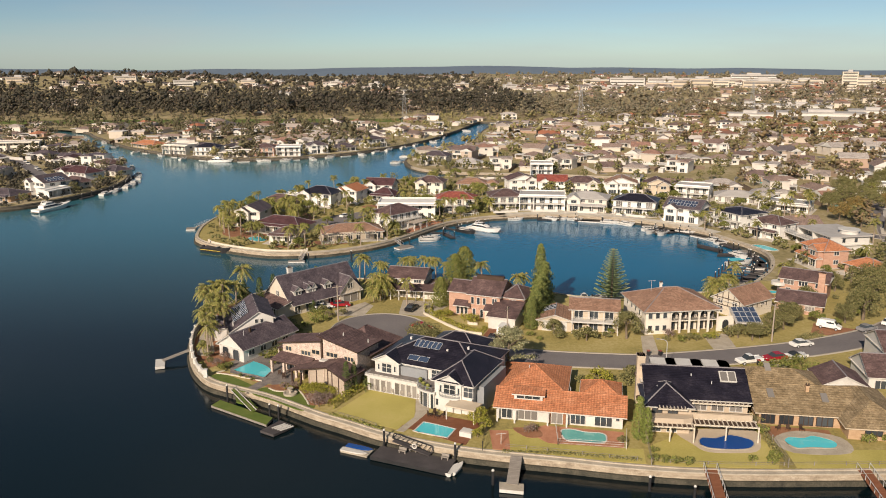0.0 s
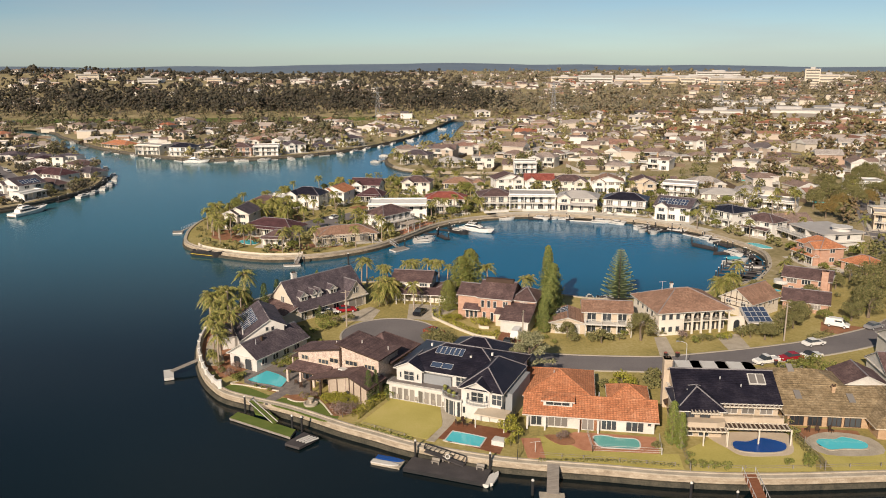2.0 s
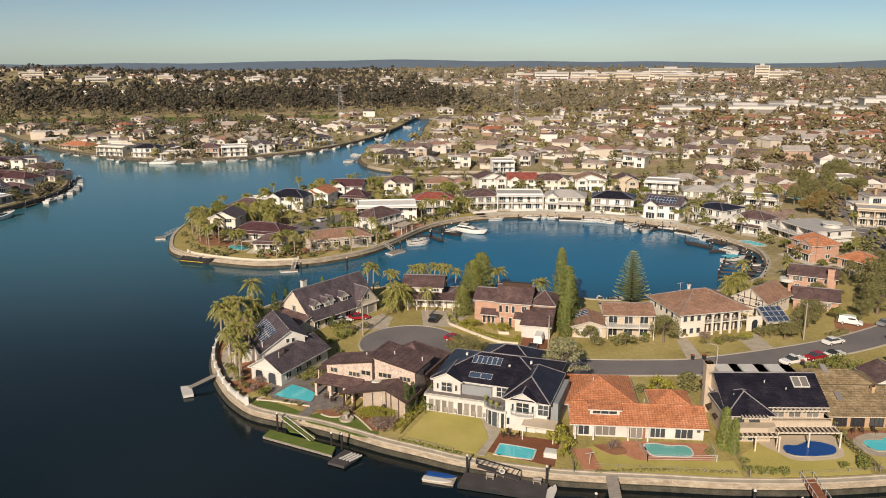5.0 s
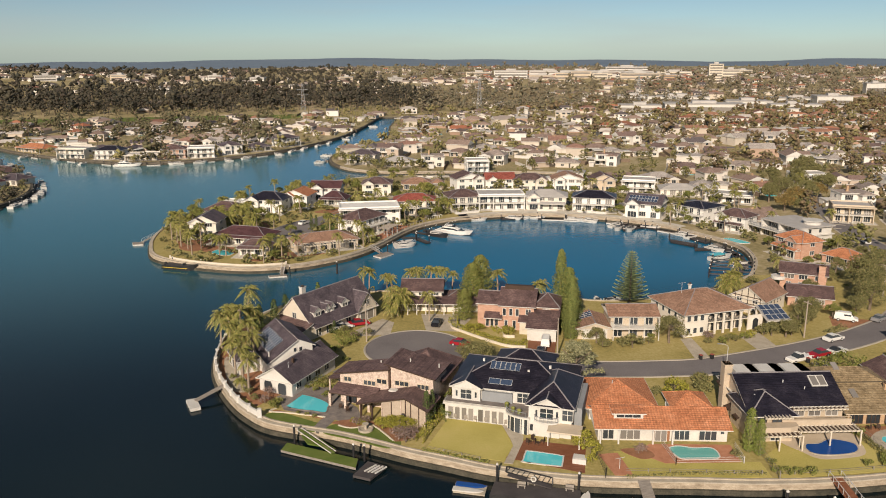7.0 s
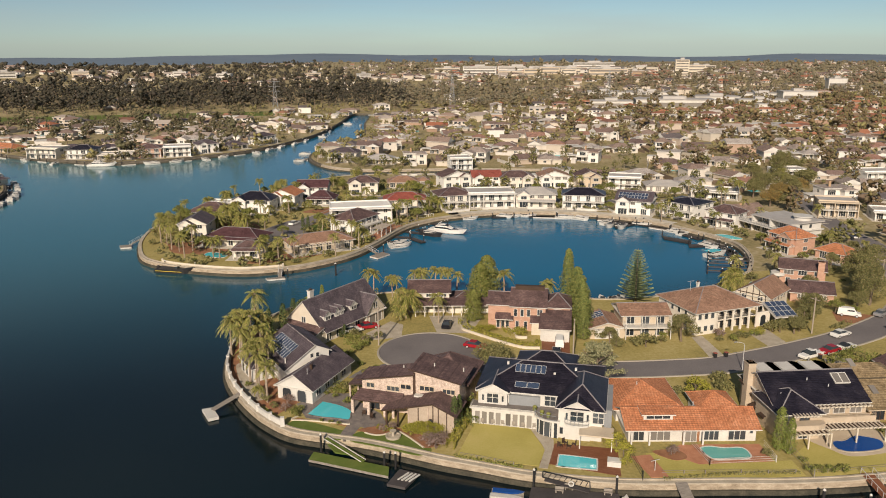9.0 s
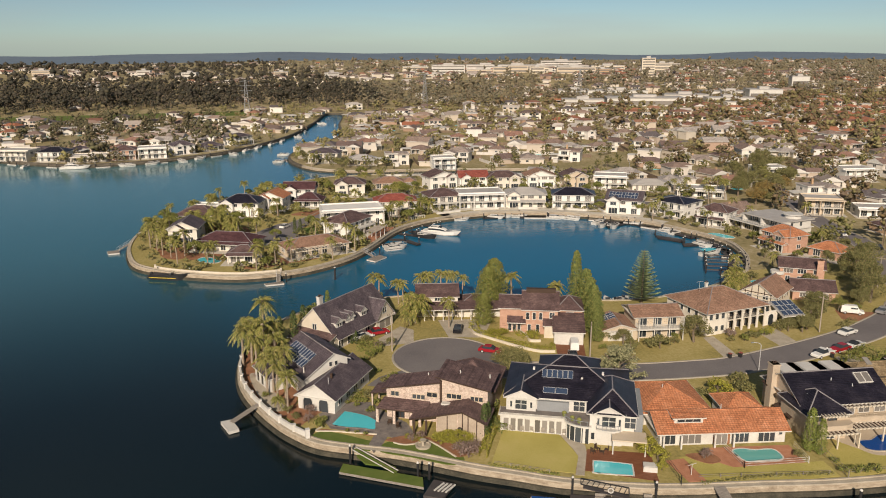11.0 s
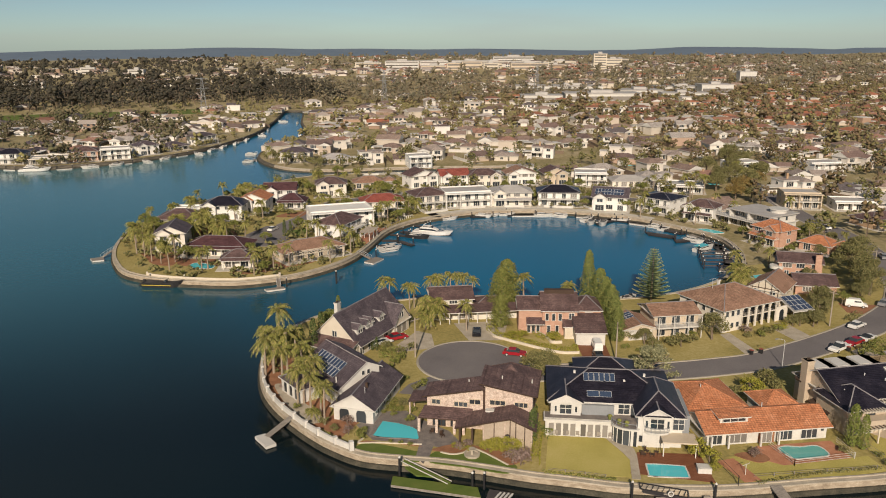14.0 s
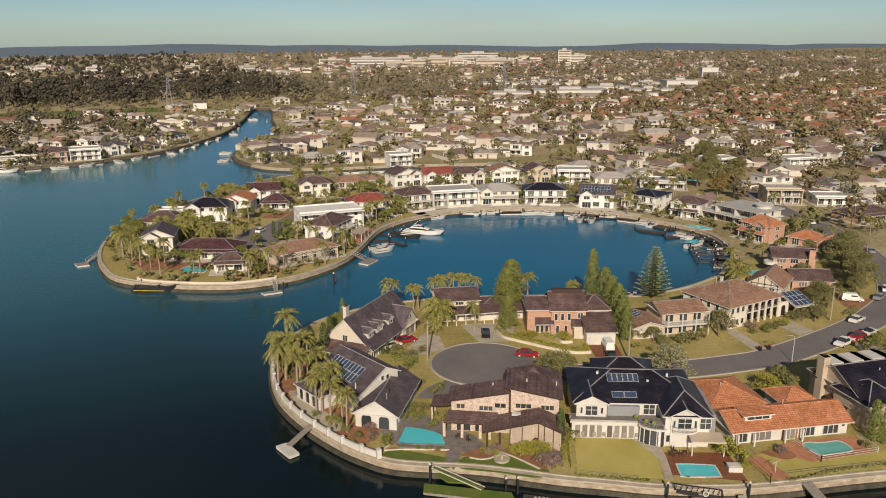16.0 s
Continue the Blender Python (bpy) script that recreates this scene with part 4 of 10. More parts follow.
def beige_house():
    h = thing("house", "two-storey beige house with a black glazed tile roof and striped pergolas", "house", pose(41.4, 118.0, LAND + 0.05, 0, 0, -9.0))
    wing(h, -7.6, 0, 7.8, 11.6, 5.0, 2.9, "gable", "x", "buff_pale", "t_navy", 0.5)
    wing(h, -8.1, -2.6, -1.3, 5.0, 4.75, 2.1, "hip", "y", "buff_pale", "t_navy", 0.5)
    # balcony, its parapet, and the two pergolas
    s = Shape()
    s.box(-1.3, -2.4, 2.45, 8.0, 0, 2.75)
    s.box(-1.3, -2.4, 2.75, 8.0, -2.2, 3.35)
    s.prism([(-8.6, -2.7), (-8.2, -3.9), (-6.9, -4.5), (-2.6, -4.5), (-1.2, -3.9), (-1.0, -2.7)], 2.4, 3.25)
    part("balcony", s, M["buff_pale"], h)
    rail(h, [(-1.2, -2.35), (7.9, -2.35)], 3.35, 0.45, "buff_pale", 1.5)
    for a, b, c, d, z, n, legs in ((-1.1, -4.6, 8.6, -2.4, 2.55, 14, True), (-8.4, -5.8, -1.1, -4.2, 2.5, 10, True), (-1.0, -1.6, 7.8, 0.0, 4.75, 13, False), (-6.4, -3.9, -2.0, -2.6, 4.55, 8, False)):
        pergola(h, a, b, c, d, z, "cream", n, legs)
        # Dark opaque sheet added below the slats to darken their gaps.
        q = Shape()
        q.box(a + 0.05, b + 0.16, z - 0.16, c - 0.05, d - 0.16, z - 0.12)
        part("shade_sheet", q, M["dark"], h, "dark sheet darkening the gaps between slats")
    for x, w in ((-6.4, 1.6), (-4.0, 1.6)):
        window(h, x, -2.6, 3.0, 0, w, 1.5, 2, "sash", "dark")
        window(h, x, -2.6, 0.1, 0, w, 2.1, 2, "sash", "white")
    for x in (0.6, 3.2, 6.0):
        window(h, x, 0, 2.85, 0, 2.0, 1.9, 2, "sash", "white", "glass_pale")
        window(h, x, 0, 0.1, 0, 2.2, 2.1, 3, "sash", "white", "glass_pale")
    chimney(h, -7.9, 8.4, 0, 8.6, "buff_pale", 1.3, 1.6)
    for y, z in ((1.2, 3.6), (4.6, 3.6), (2.2, 1.0), (5.6, 1.0), (9.6, 3.6)):
        window(h, -7.6, y, z, -90, 1.3, 1.0, 2, "sash", "dark")
        a = Shape()
        a.face([(-7.6, y - 0.9, z + 1.3), (-7.6, y + 0.9, z + 1.3), (-8.6, y + 0.9, z + 0.9), (-8.6, y - 0.9, z + 0.9)])
        a.box(-8.62, y - 0.9, z + 0.7, -8.5, y + 0.9, z + 0.92)
        part("awning", a, M["dark"], h)
    # white stub walls and skylit bays along the street side
    for x in (-6.0, -1.8, 2.6):
        b = Shape()
        b.box(x, 8.6, 5.0, x + 2.5, 12.2, 6.75)
        part("street_bay", b, M["white"], h)
        c = Shape()
        c.tube([(x + 3.5, 7.2, 6.45, 1.0), (x + 3.5, 12.0, 6.45, 1.0)], 14)
        part("barrel_dormer", c, M["t_navy"], h)
    k = 2.9 / 5.8
    up = Vector((0, 1, k)).normalized()
    s = Shape()
    s.box(0, 0, 0.02, 2.6, 2.2, 0.22, 0)
    m = Matrix((Vector((1, 0, 0)), up, Vector((1, 0, 0)).cross(up))).transposed().to_4x4()
    m.translation = Vector((4.0, 3.0, 5.0 + 3.0 * k))
    sk = part("skylight", s, M["white"], h, at=m)
    p = Shape()
    for x in (0.15, 1.4):
        p.box(x, 0.15, 0.2, x + 1.05, 2.05, 0.25)
    part("pane", p, M["glass_pale"], sk)
    for x, y in ((-0.4, 3.9), (2.6, 2.6), (-6.0, 1.4)):
        v = Shape()
        v.tube([(x, y, 5 + y * k - 0.2, 0.09), (x, y, 5 + y * k + 0.45, 0.09)], 8)
        part("vent_pipe", v, M["steel"], h)


def mossy_house():
    h = thing("house", "low brick house under a wide mossy shingle roof", "house", pose(58.0, 116.5, LAND + 0.05, 0, 0, -10.0))
    wing(h, -6.4, 1.2, 8.0, 12.4, 2.5, 2.2, "gable", "x", "tanbrick", "t_moss", 0.8, cap="t_moss", fascia="beige")
    wing(h, -8.2, 10.0, 6.0, 18.6, 2.5, 2.0, "hip", "x", "tanbrick", "t_moss", 0.7, cap="t_moss", fascia="beige")
    wing(h, 6.0, -2.4, 14.6, 12.0, 2.5, 2.1, "hip", "y", "tanbrick", "t_moss", 0.8, cap="t_moss", fascia="beige")
    for x in (-5.0, -2.2, 0.8):
        window(h, x, 1.2, 0.1, 0, 2.2, 2.1, 3, "sash", "dark")
    window(h, 3.6, 1.2, 0.1, 0, 2.6, 2.1, 3, "sash", "dark")
    window(h, 9.6, -2.4, 0.7, 0, 2.6, 1.3, 3, "sash", "dark")
    for y in (3, 6, 9):
        window(h, -6.4, y, 0.6, -90, 1.2, 1.5, 2, "sash", "dark")
    k = 2.2 / 5.6
    for x, y in ((-4.6, 3.6), (3.6, 3.2), (-2.8, 13.5)):
        s = Shape()
        up = Vector((0, 1, k)).normalized()
        m = Matrix((Vector((1, 0, 0)), up, Vector((1, 0, 0)).cross(up))).transposed().to_4x4()
        m.translation = Vector((x, y, 2.6 + (y - 1.2) * k if y < 10 else 4.2))
        s.box(0, 0, 0, 1.0, 1.9, 0.18)
        part("skylight", s, M["glass_pale"], h, at=m)
    chimney(h, 1.8, 5.5, 2.5, 5.2, "tanbrick", 0.5, 0.5)


def east_houses():
    h = thing("house", "white and dark brown house with steep sloping roofs", "house", pose(82.0, 131.0, LAND - 0.6, 0, 0, -10.0))
    wing(h, -5.0, 0, 8.0, 9.0, 3.0, 2.6, "gable", "x", "white", "t_brown", 0.4)
    wing(h, -14.0, -4.0, -6.6, 3.0, 2.6, 1.7, "gable", "y", "white", "t_brown", 0.4)
    wing(h, 0.0, 7.0, 13.0, 17.0, 5.2, 2.4, "gable", "x", "white", "t_brown", 0.4)
    for x in (-3.0, 0.5, 4.5):
        window(h, x, 0, 0.2, 0, 2.0, 2.0, 2)
    h = thing("house", "tan brick house with a brown tile roof", "house", pose(86.0, 115.0, LAND + 0.05, 0, 0, -8.0))
    wing(h, -8.0, 0, 10.0, 10.0, 2.6, 2.0, "hip", "x", "tanbrick", "t_tan", 0.6)
    front_windows(h, -7, 9, 0, [(0.2, 2.0)], random.Random(3))
    h = thing("house", "cream two-storey house with a grey roof", "house", pose(104.0, 118.0, LAND + 0.05, 0, 0, -4.0))
    wing(h, -9.0, 0, 9.0, 11.0, 5.2, 2.3, "hip", "x", "cream", "t_slate", 0.6)
    front_windows(h, -8, 8, 0, [(0.2, 2.0), (3.4, 1.4)], random.Random(4))


def navy_house():
    h = thing("house", "large two-storey white house with a dark blue-black glazed roof", "house", pose(-10.1, 136.1, LAND + 0.05, 0, 0, -27.0))
    E = 5.55
    wing(h, 0.2, 0.0, 19.6, 12.8, E, 2.6, "hip", "x", "white", "t_navy", 0.6)
    wing(h, 5.0, 10.0, 15.0, 18.0, E - 0.4, 2.0, "hip", "x", "white", "t_navy", 0.5)
    roof(h, 0.2, -0.9, 5.0, 4.5, E, 1.15, "gable", "y", "t_navy", 0.4)
    walls(h, 0.2, -0.9, 5.0, 0.2, E, "white", 1.1, "y")
    wing(h, 13.6, -4.2, 20.4, 8.0, E, 2.3, "hip", "y", "white", "t_navy", 0.5)
    roof(h, 14.4, -4.7, 18.6, 0.5, E + 0.05, 1.15, "gable", "y", "t_navy", 0.4)
    walls(h, 14.4, -4.5, 18.6, -4.1, E, "white", 1.05, "y")
    # ground-floor front stands forward, swings out in a glazed curve and carries the terrace
    bend = [(13.5 + 3.6 * math.cos(a), -2.3 + 2.3 * math.sin(a)) for a in np.linspace(math.pi, math.pi * 1.5, 6)]
    s = Shape()
    s.box(-0.6, -2.3, -0.3, 9.9, 0.1, 2.75)
    s.box(12.6, -4.55, -0.3, 13.7, 0.1, 2.75)
    part("terrace", s, M["white"], h)
    s = Shape()
    s.prism([(-0.9, 0.1), (-0.9, -2.7)] + [(x - 0.25, y - 0.4) for x, y in bend] + [(13.9, -4.9), (13.9, 0.1)], 2.75, 3.0)
    part("terrace_slab", s, M["white"], h)
    s = Shape()
    s.prism([(-0.7, 0.0), (-0.7, -2.45)] + [(x, y - 0.1) for x, y in bend] + [(13.7, 0.0)], 3.0, 3.02)
    part("terrace_floor", s, M["slate"], h, "grey tiled terrace floor")
    rail(h, [(-0.8, -0.2), (-0.8, -2.6), (9.6, -2.6)], 3.0, 0.25, "white", 2.0)
    rail(h, [(x - 0.2, y - 0.3) for x, y in bend], 3.0, 0.85, "grey", 0.6)
    for i in range(8):
        window(h, 0.35 + 1.14 * i + (0.5 if i > 3 else 0), -2.3, 0.05, 0, 0.98, 2.3, 1, "sash", "white", "glass_pale")
    for p, q in zip(bend, bend[1:]):
        c = Shape()
        c.face([(*p, -0.1), (*q, -0.1), (*q, 2.75), (*p, 2.75)])
        part("bay_glazing", c, M["glass"], h)
        c = Shape()
        c.box(p[0] - 0.06, p[1] - 0.06, -0.1, p[0] + 0.06, p[1] + 0.06, 2.75)
        part("mullion", c, M["white"], h)
    for x, y in ((10.9, -3.0), (12.0, -3.6), (9.6, -1.6)):
        c = Shape()
        c.tube([(x, y, 3.02, 0.28), (x, y, 3.45, 0.34)], 8)
        c.tube([(x, y, 3.45, 0.3), (x, y, 3.65, 0.4), (x, y, 3.85, 0.15)], 7)
        part("planter", c, M["leaf_dark"], h, "potted terrace plant")
    # first-floor openings
    window(h, 2.6, -0.9, 3.2, 0, 2.0, 1.75, 2, "grid")
    window(h, 1.0, -0.9, 3.5, 0, 0.5, 1.2, 1)
    window(h, 4.25, -0.9, 3.5, 0, 0.5, 1.2, 1)
    s = Shape()
    s.box(5.2, -0.55, 3.05, 10.3, 0.1, 4.75)
    part("cladding_panel", s, M["grey"], h, "blue-grey cladding panel")
    window(h, 11.9, 0, 3.15, 0, 1.9, 1.8, 2, "grid")
    window(h, 16.5, -4.5, 3.0, 0, 2.2, 1.9, 2, "grid")
    window(h, 14.9, -4.5, 3.2, 0, 0.5, 1.4, 1)
    window(h, 18.15, -4.5, 3.2, 0, 0.5, 1.4, 1)
    window(h, 19.75, -4.2, 2.95, 0, 1.8, 1.9, 2, "grid")
    window(h, 15.0, -4.2, 0.6, 0, 2.4, 1.3, 3)
    for y in (-2.0, 2.0, 6.0):
        window(h, 20.4, y, 3.2, 90, 1.4, 1.4, 2)
    d = Shape()
    pts = [(16.5 + 1.9 * math.cos(a), -4.5 + 1.0 * math.sin(a)) for a in np.linspace(math.pi, 2 * math.pi, 10)]
    d.prism(pts, 2.55, 2.85)
    part("balcony", d, M["white"], h)
    rail(h, pts, 2.85, 0.8, "grey", 0.4)
    # awning over the pool terrace
    a = Shape()
    a.box(17.0, -7.4, 2.3, 22.2, -4.2, 2.5)
    part("awning", a, M["beige"], h)
    for x in (17.2, 22.0):
        q = Shape()
        q.box(x - 0.08, -7.3, -0.1, x + 0.08, -7.14, 2.3)
        part("post", q, M["white"], h)
    s = Shape()
    s.box(20.6, -2.5, -0.3, 21.8, 7.5, 4.6)
    part("side_screen", s, M["grey"], h)
    # roof fittings
    k = 2.6 / 6.4
    panels(h, (5.6, 3.6, E + 3.6 * k), (1, 0, 0), (0, 1, k), 6, 1, 0.8, 1.9)
    panels(h, (6.0, 0.4, E + 0.4 * k), (1, 0, 0), (0, 1, k), 2, 1, 1.95, 1.3)
    for x, y in ((12.0, 3.8), (17.0, 3.0), (4.0, 5.4), (15.4, 5.2)):
        s = Shape()
        s.box(x, y, E + y * k - 0.2, x + 0.35, y + 0.35, E + y * k + 0.3)
        part("roof_vent", s, M["white"], h)


def brown_house():
    h = thing("house", "two-storey mottled brick house with dark brown stepped tile roofs", "house", pose(-28.2, 144.4, LAND + 0.05, 0, 0, -31.0))
    D, DL = 6.6, 4.4
    ze, z1, z2, z3 = 5.55, 7.4, 8.3, 6.85
    s = Shape()
    s.face([(0, 0, -0.3), (17.2, 0, -0.3), (17.2, 0, z3), (9.4, 0, z2 - 0.2), (9.4, 0, z1), (0, 0, ze)])
    s.face([(0, DL, -0.3), (0, 0, -0.3), (0, 0, ze), (0, DL, ze)])
    s.face([(17.2, 0, -0.3), (17.2, D, -0.3), (17.2, D, z3), (17.2, 0, z3)])
    s.face([(17.2, D, -0.3), (9.4, D, -0.3), (9.4, D, z2 - 0.2), (17.2, D, z3)])
    s.face([(9.4, DL, -0.3), (0, DL, -0.3), (0, DL, ze), (9.4, DL, z1)])
    s.face([(9.4, D, -0.3), (9.4, 0, -0.3), (9.4, 0, z2 - 0.2), (9.4, D, z2 - 0.2)])
    part("wall", s, M["mottled"], h)
    monopitch(h, [(-0.7, DL + 0.5, ze - 0.15), (-0.7, -0.7, ze - 0.15), (9.6, -0.7, z1 + 0.08), (9.6, DL + 0.5, z1 + 0.08)], "t_brown", fascia="dark")
    monopitch(h, [(17.8, -0.7, z3 - 0.1), (17.8, D + 0.5, z3 - 0.1), (8.6, D + 0.5, z2 + 0.1), (8.6, -0.7, z2 + 0.1)], "t_brown", fascia="dark")
    wing(h, 8.6, 4.0, 17.2, 13.6, 5.2, 2.9, "hip", "y", "mottled", "t_brown", 0.6, fascia="dark", cap="t_brown")
    for x, z, w in ((1.5, 3.9, 1.5), (5.6, 3.75, 2.3), (7.9, 4.35, 1.9), (11.6, 4.5, 2.6), (15.4, 4.4, 2.2)):
        window(h, x, 0, z, 0, w, 0.95, 2 if w < 2 else 3, "sash", "beige")
    s = Shape()
    s.box(9.25, -0.35, 2.2, 9.6, 0.1, 7.6)
    part("downpipe", s, M["dark"], h)
    monopitch(h, [(-3.8, 6.8, 2.7), (-3.8, 2.6, 2.7), (0.1, 2.6, 3.3), (0.1, 6.8, 3.3)], "t_brown", fascia="dark")
    for y in (2.9, 6.4):
        q = Shape()
        q.box(-3.7, y - 0.12, -0.1, -3.46, y + 0.12, 2.6)
        part("porch_post", q, M["mottled"], h)
    # ground floor: the long lean-to porch and the big lower gable
    monopitch(h, [(-1.0, -2.5, 2.6), (7.6, -2.5, 2.6), (7.6, 0.1, 3.6), (-0.4, 0.1, 3.6)], "t_brown", fascia="dark")
    monopitch(h, [(5.4, 1.0, 2.6), (5.4, -5.2, 2.6), (14.2, -5.2, 4.9), (14.2, 1.0, 4.9)], "t_brown", fascia="dark")
    monopitch(h, [(18.2, -5.2, 3.1), (18.2, 1.0, 3.1), (14.0, 1.0, 4.92), (14.0, -5.2, 4.92)], "t_brown", fascia="dark")
    s = Shape()
    s.face([(9.8, -4.6, -0.3), (17.6, -4.6, -0.3), (17.6, -4.6, 3.2), (14.1, -4.6, 4.7), (9.8, -4.6, 3.5)])
    s.face([(17.6, -4.6, -0.3), (17.6, 0.1, -0.3), (17.6, 0.1, 3.1), (17.6, -4.6, 3.1)])
    s.face([(9.8, 0.1, -0.3), (9.8, -4.6, -0.3), (9.8, -4.6, 3.4), (9.8, 0.1, 3.4)])
    part("wall", s, M["buff"], h)
    for x in (9.9, 11.6, 13.3, 14.1, 15.0, 16.4, 17.5):
        q = Shape()
        top = 4.5 - abs(x - 14.1) * 0.33
        q.box(x - 0.07, -4.72, -0.1, x + 0.07, -4.58, top)
        part("batten", q, M["mottled"] if x in (9.9, 13.3, 17.5) else M["dark"], h)
    window(h, 13.7, -4.6, 0.1, 0, 0.9, 1.9, 1, "arch", "dark")
    for x, z in ((2.0, 0.1), (5.0, 0.1)):
        window(h, x, 0, z, 0, 2.2, 2.1, 3, "sash", "dark")
    for x in (-0.9, 2.0, 4.9, 6.4):
        q = Shape()
        q.box(x - 0.22, -2.4, -0.1, x + 0.22, -1.96, 2.5)
        part("porch_post", q, M["mottled"], h)
    for x in (6.2, 8.2):
        q = Shape()
        q.box(x - 0.15, -5.0, -0.1, x + 0.15, -4.7, 2.55)
        part("porch_post", q, M["dark"], h)
    s = Shape()
    s.box(9.8, -1.6, 3.95, 11.2, -0.6, 4.2)
    part("skylight", s, M["white"], h)
    for x, y in ((6.5, 3.0), (12.0, 3.0), (16.8, 4.0)):
        z = ze + (z1 - ze) * x / 9.6 if x < 9 else z2 - (z2 - z3) * (x - 9) / 10
        v = Shape()
        v.tube([(x, y, z - 0.2, 0.1), (x, y, z + 0.5, 0.1)], 8)
        part("vent_pipe", v, M["white"], h)


def solar_house():
    h = thing("house", "tall white gabled house with a charcoal roof and solar panels", "house", pose(-36.2, 156.7, LAND + 0.3, 0, 0, 18.0))
    # main roof: a long western slope with the panels and a short eastern one
    s = Shape()
    s.face([(-4.4, 0, -0.3), (4.0, 0, -0.3), (4.0, 0, 5.6), (1.2, 0, 7.0), (-4.4, 0, 3.55)])
    s.face([(4.0, 13, -0.3), (-4.4, 13, -0.3), (-4.4, 13, 3.55), (1.2, 13, 7.0), (4.0, 13, 5.6)])
    s.face([(-4.4, 13, -0.3), (-4.4, 0, -0.3), (-4.4, 0, 3.55), (-4.4, 13, 3.55)])
    s.face([(4.0, 0, -0.3), (4.0, 13, -0.3), (4.0, 13, 5.6), (4.0, 0, 5.6)])
    part("wall", s, M["white"], h)
    monopitch(h, [(-4.9, 13.4, 3.35), (-4.9, -0.4, 3.35), (1.3, -0.4, 7.15), (1.3, 13.4, 7.15)], "t_slate")
    monopitch(h, [(4.5, -0.4, 5.45), (4.5, 13.4, 5.45), (1.1, 13.4, 7.15), (1.1, -0.4, 7.15)], "t_slate")
    wing(h, -8.6, 6.0, -4.2, 13.0, 2.6, 1.0, "hip", "y", "white", "t_slate", 0.4)
    for x in (0.6, 1.7):
        window(h, x, 0, 4.6, 0, 0.75, 0.95, 1)
    window(h, -1.6, 0, 0.2, 0, 1.6, 2.0, 2)
    for y in (7.4, 9.4, 11.4):
        window(h, -8.6, y, 0.0, -90, 1.3, 2.3, 1, "arch")
    k = 3.8 / 6.2
    panels(h, (-3.6, 11.6, 3.42 + 1.3 * k), (0, -1, 0), (1, 0, k), 9, 2, 0.9, 1.75)
    s = Shape()
    s.tube([(-3.9, 1.6, 3.9, 0.12), (-3.9, 1.6, 5.0, 0.12)], 8)
    part("flue", s, M["white"], h)


def arch_wing():
    h = thing("house", "white single-storey pavilion with arched windows and a charcoal roof", "house", pose(-39.7, 150.2, LAND + 0.05, 0, 0, -36.0))
    wing(h, -3.0, 0, 4.0, 14.0, 2.85, 2.2, "gable", "y", "white", "t_slate", 0.5)
    for x in (-1.1, 1.9):
        window(h, x, 0, 0.0, 0, 1.9, 2.5, 2, "arch", "white")
    for y in (2.0, 5.0, 8.0, 11.0):
        window(h, 4.0, y, 0.9, 90, 1.6, 1.2, 2)
    s = Shape()
    s.box(1.2, 4.0, 3.9, 1.6, 4.4, 5.3)
    part("flue", s, M["dark"], h)
    w = Shape()
    w.tube([(1.8, 2.2, 3.4, 0.05), (1.8, 2.2, 5.4, 0.05)], 6)
    part("antenna", w, M["steel"], h)


def barn_house():
    h = thing("house", "cream house with a long steep dark roof and small dormers", "house", pose(-24.6, 182.4, LAND + 0.05, 0, 0, 42.0))
    wing(h, -9.8, 0, 9.8, 10.4, 3.3, 5.1, "gable", "x", "cream", "t_slate", 0.45)
    wing(h, 3.3, -0.9, 9.5, 4.6, 3.1, 3.4, "gable", "y", "cream", "t_slate", 0.45)
    k = 5.1 / 5.2
    for x in (-7.1, -4.2, -2.7, 1.2):
        wd = 2.1 if x not in (-4.2, -2.7) else 1.25
        y, z = 0.9, 3.3 + 0.9 * k
        walls(h, x - wd / 2, y, x + wd / 2, y + 1.6, z + 1.25, "white", 0.75, "y", base=z - 0.2, name="dormer")
        roof(h, x - wd / 2, y, x + wd / 2, y + 2.4, z + 1.25, 0.8, "gable", "y", "t_slate", 0.22, 0.4)
        window(h, x, y, z + 0.1, 0, wd - 0.5, 0.9, 2)
    for x in (-8, -5, -2, 1.2):
        window(h, x, 0, 0.2, 0, 1.6, 2.0, 2)
    window(h, 6.4, -0.9, 3.5, 0, 1.5, 1.4, 2)
    window(h, 6.4, -0.9, 0.1, 0, 4.4, 2.2, 2, "sash", "white", "glass_pale")
    window(h, -9.8, 5.2, 3.6, -90, 1.2, 1.4, 2)
    chimney(h, -4.6, 8.0, 4, 9.0, "white", 1.2, 0.8)
    monopitch(h, [(-9.9, -1.1, 2.55), (3.2, -1.1, 2.55), (3.2, 0.0, 3.4), (-9.9, 0.0, 3.4)], "t_slate")
    monopitch(h, [(-13.6, 9.6, 2.5), (-13.6, -0.6, 2.5), (-9.8, -0.6, 3.7), (-9.8, 9.6, 3.7)], "t_brown")
    walls(h, -13.0, 0.2, -9.8, 9.0, 2.4, "cream", name="lean_to")
    for y in (2.0, 5.0, 7.8):
        window(h, -13.0, y, 0.3, -90, 1.6, 1.9, 2)


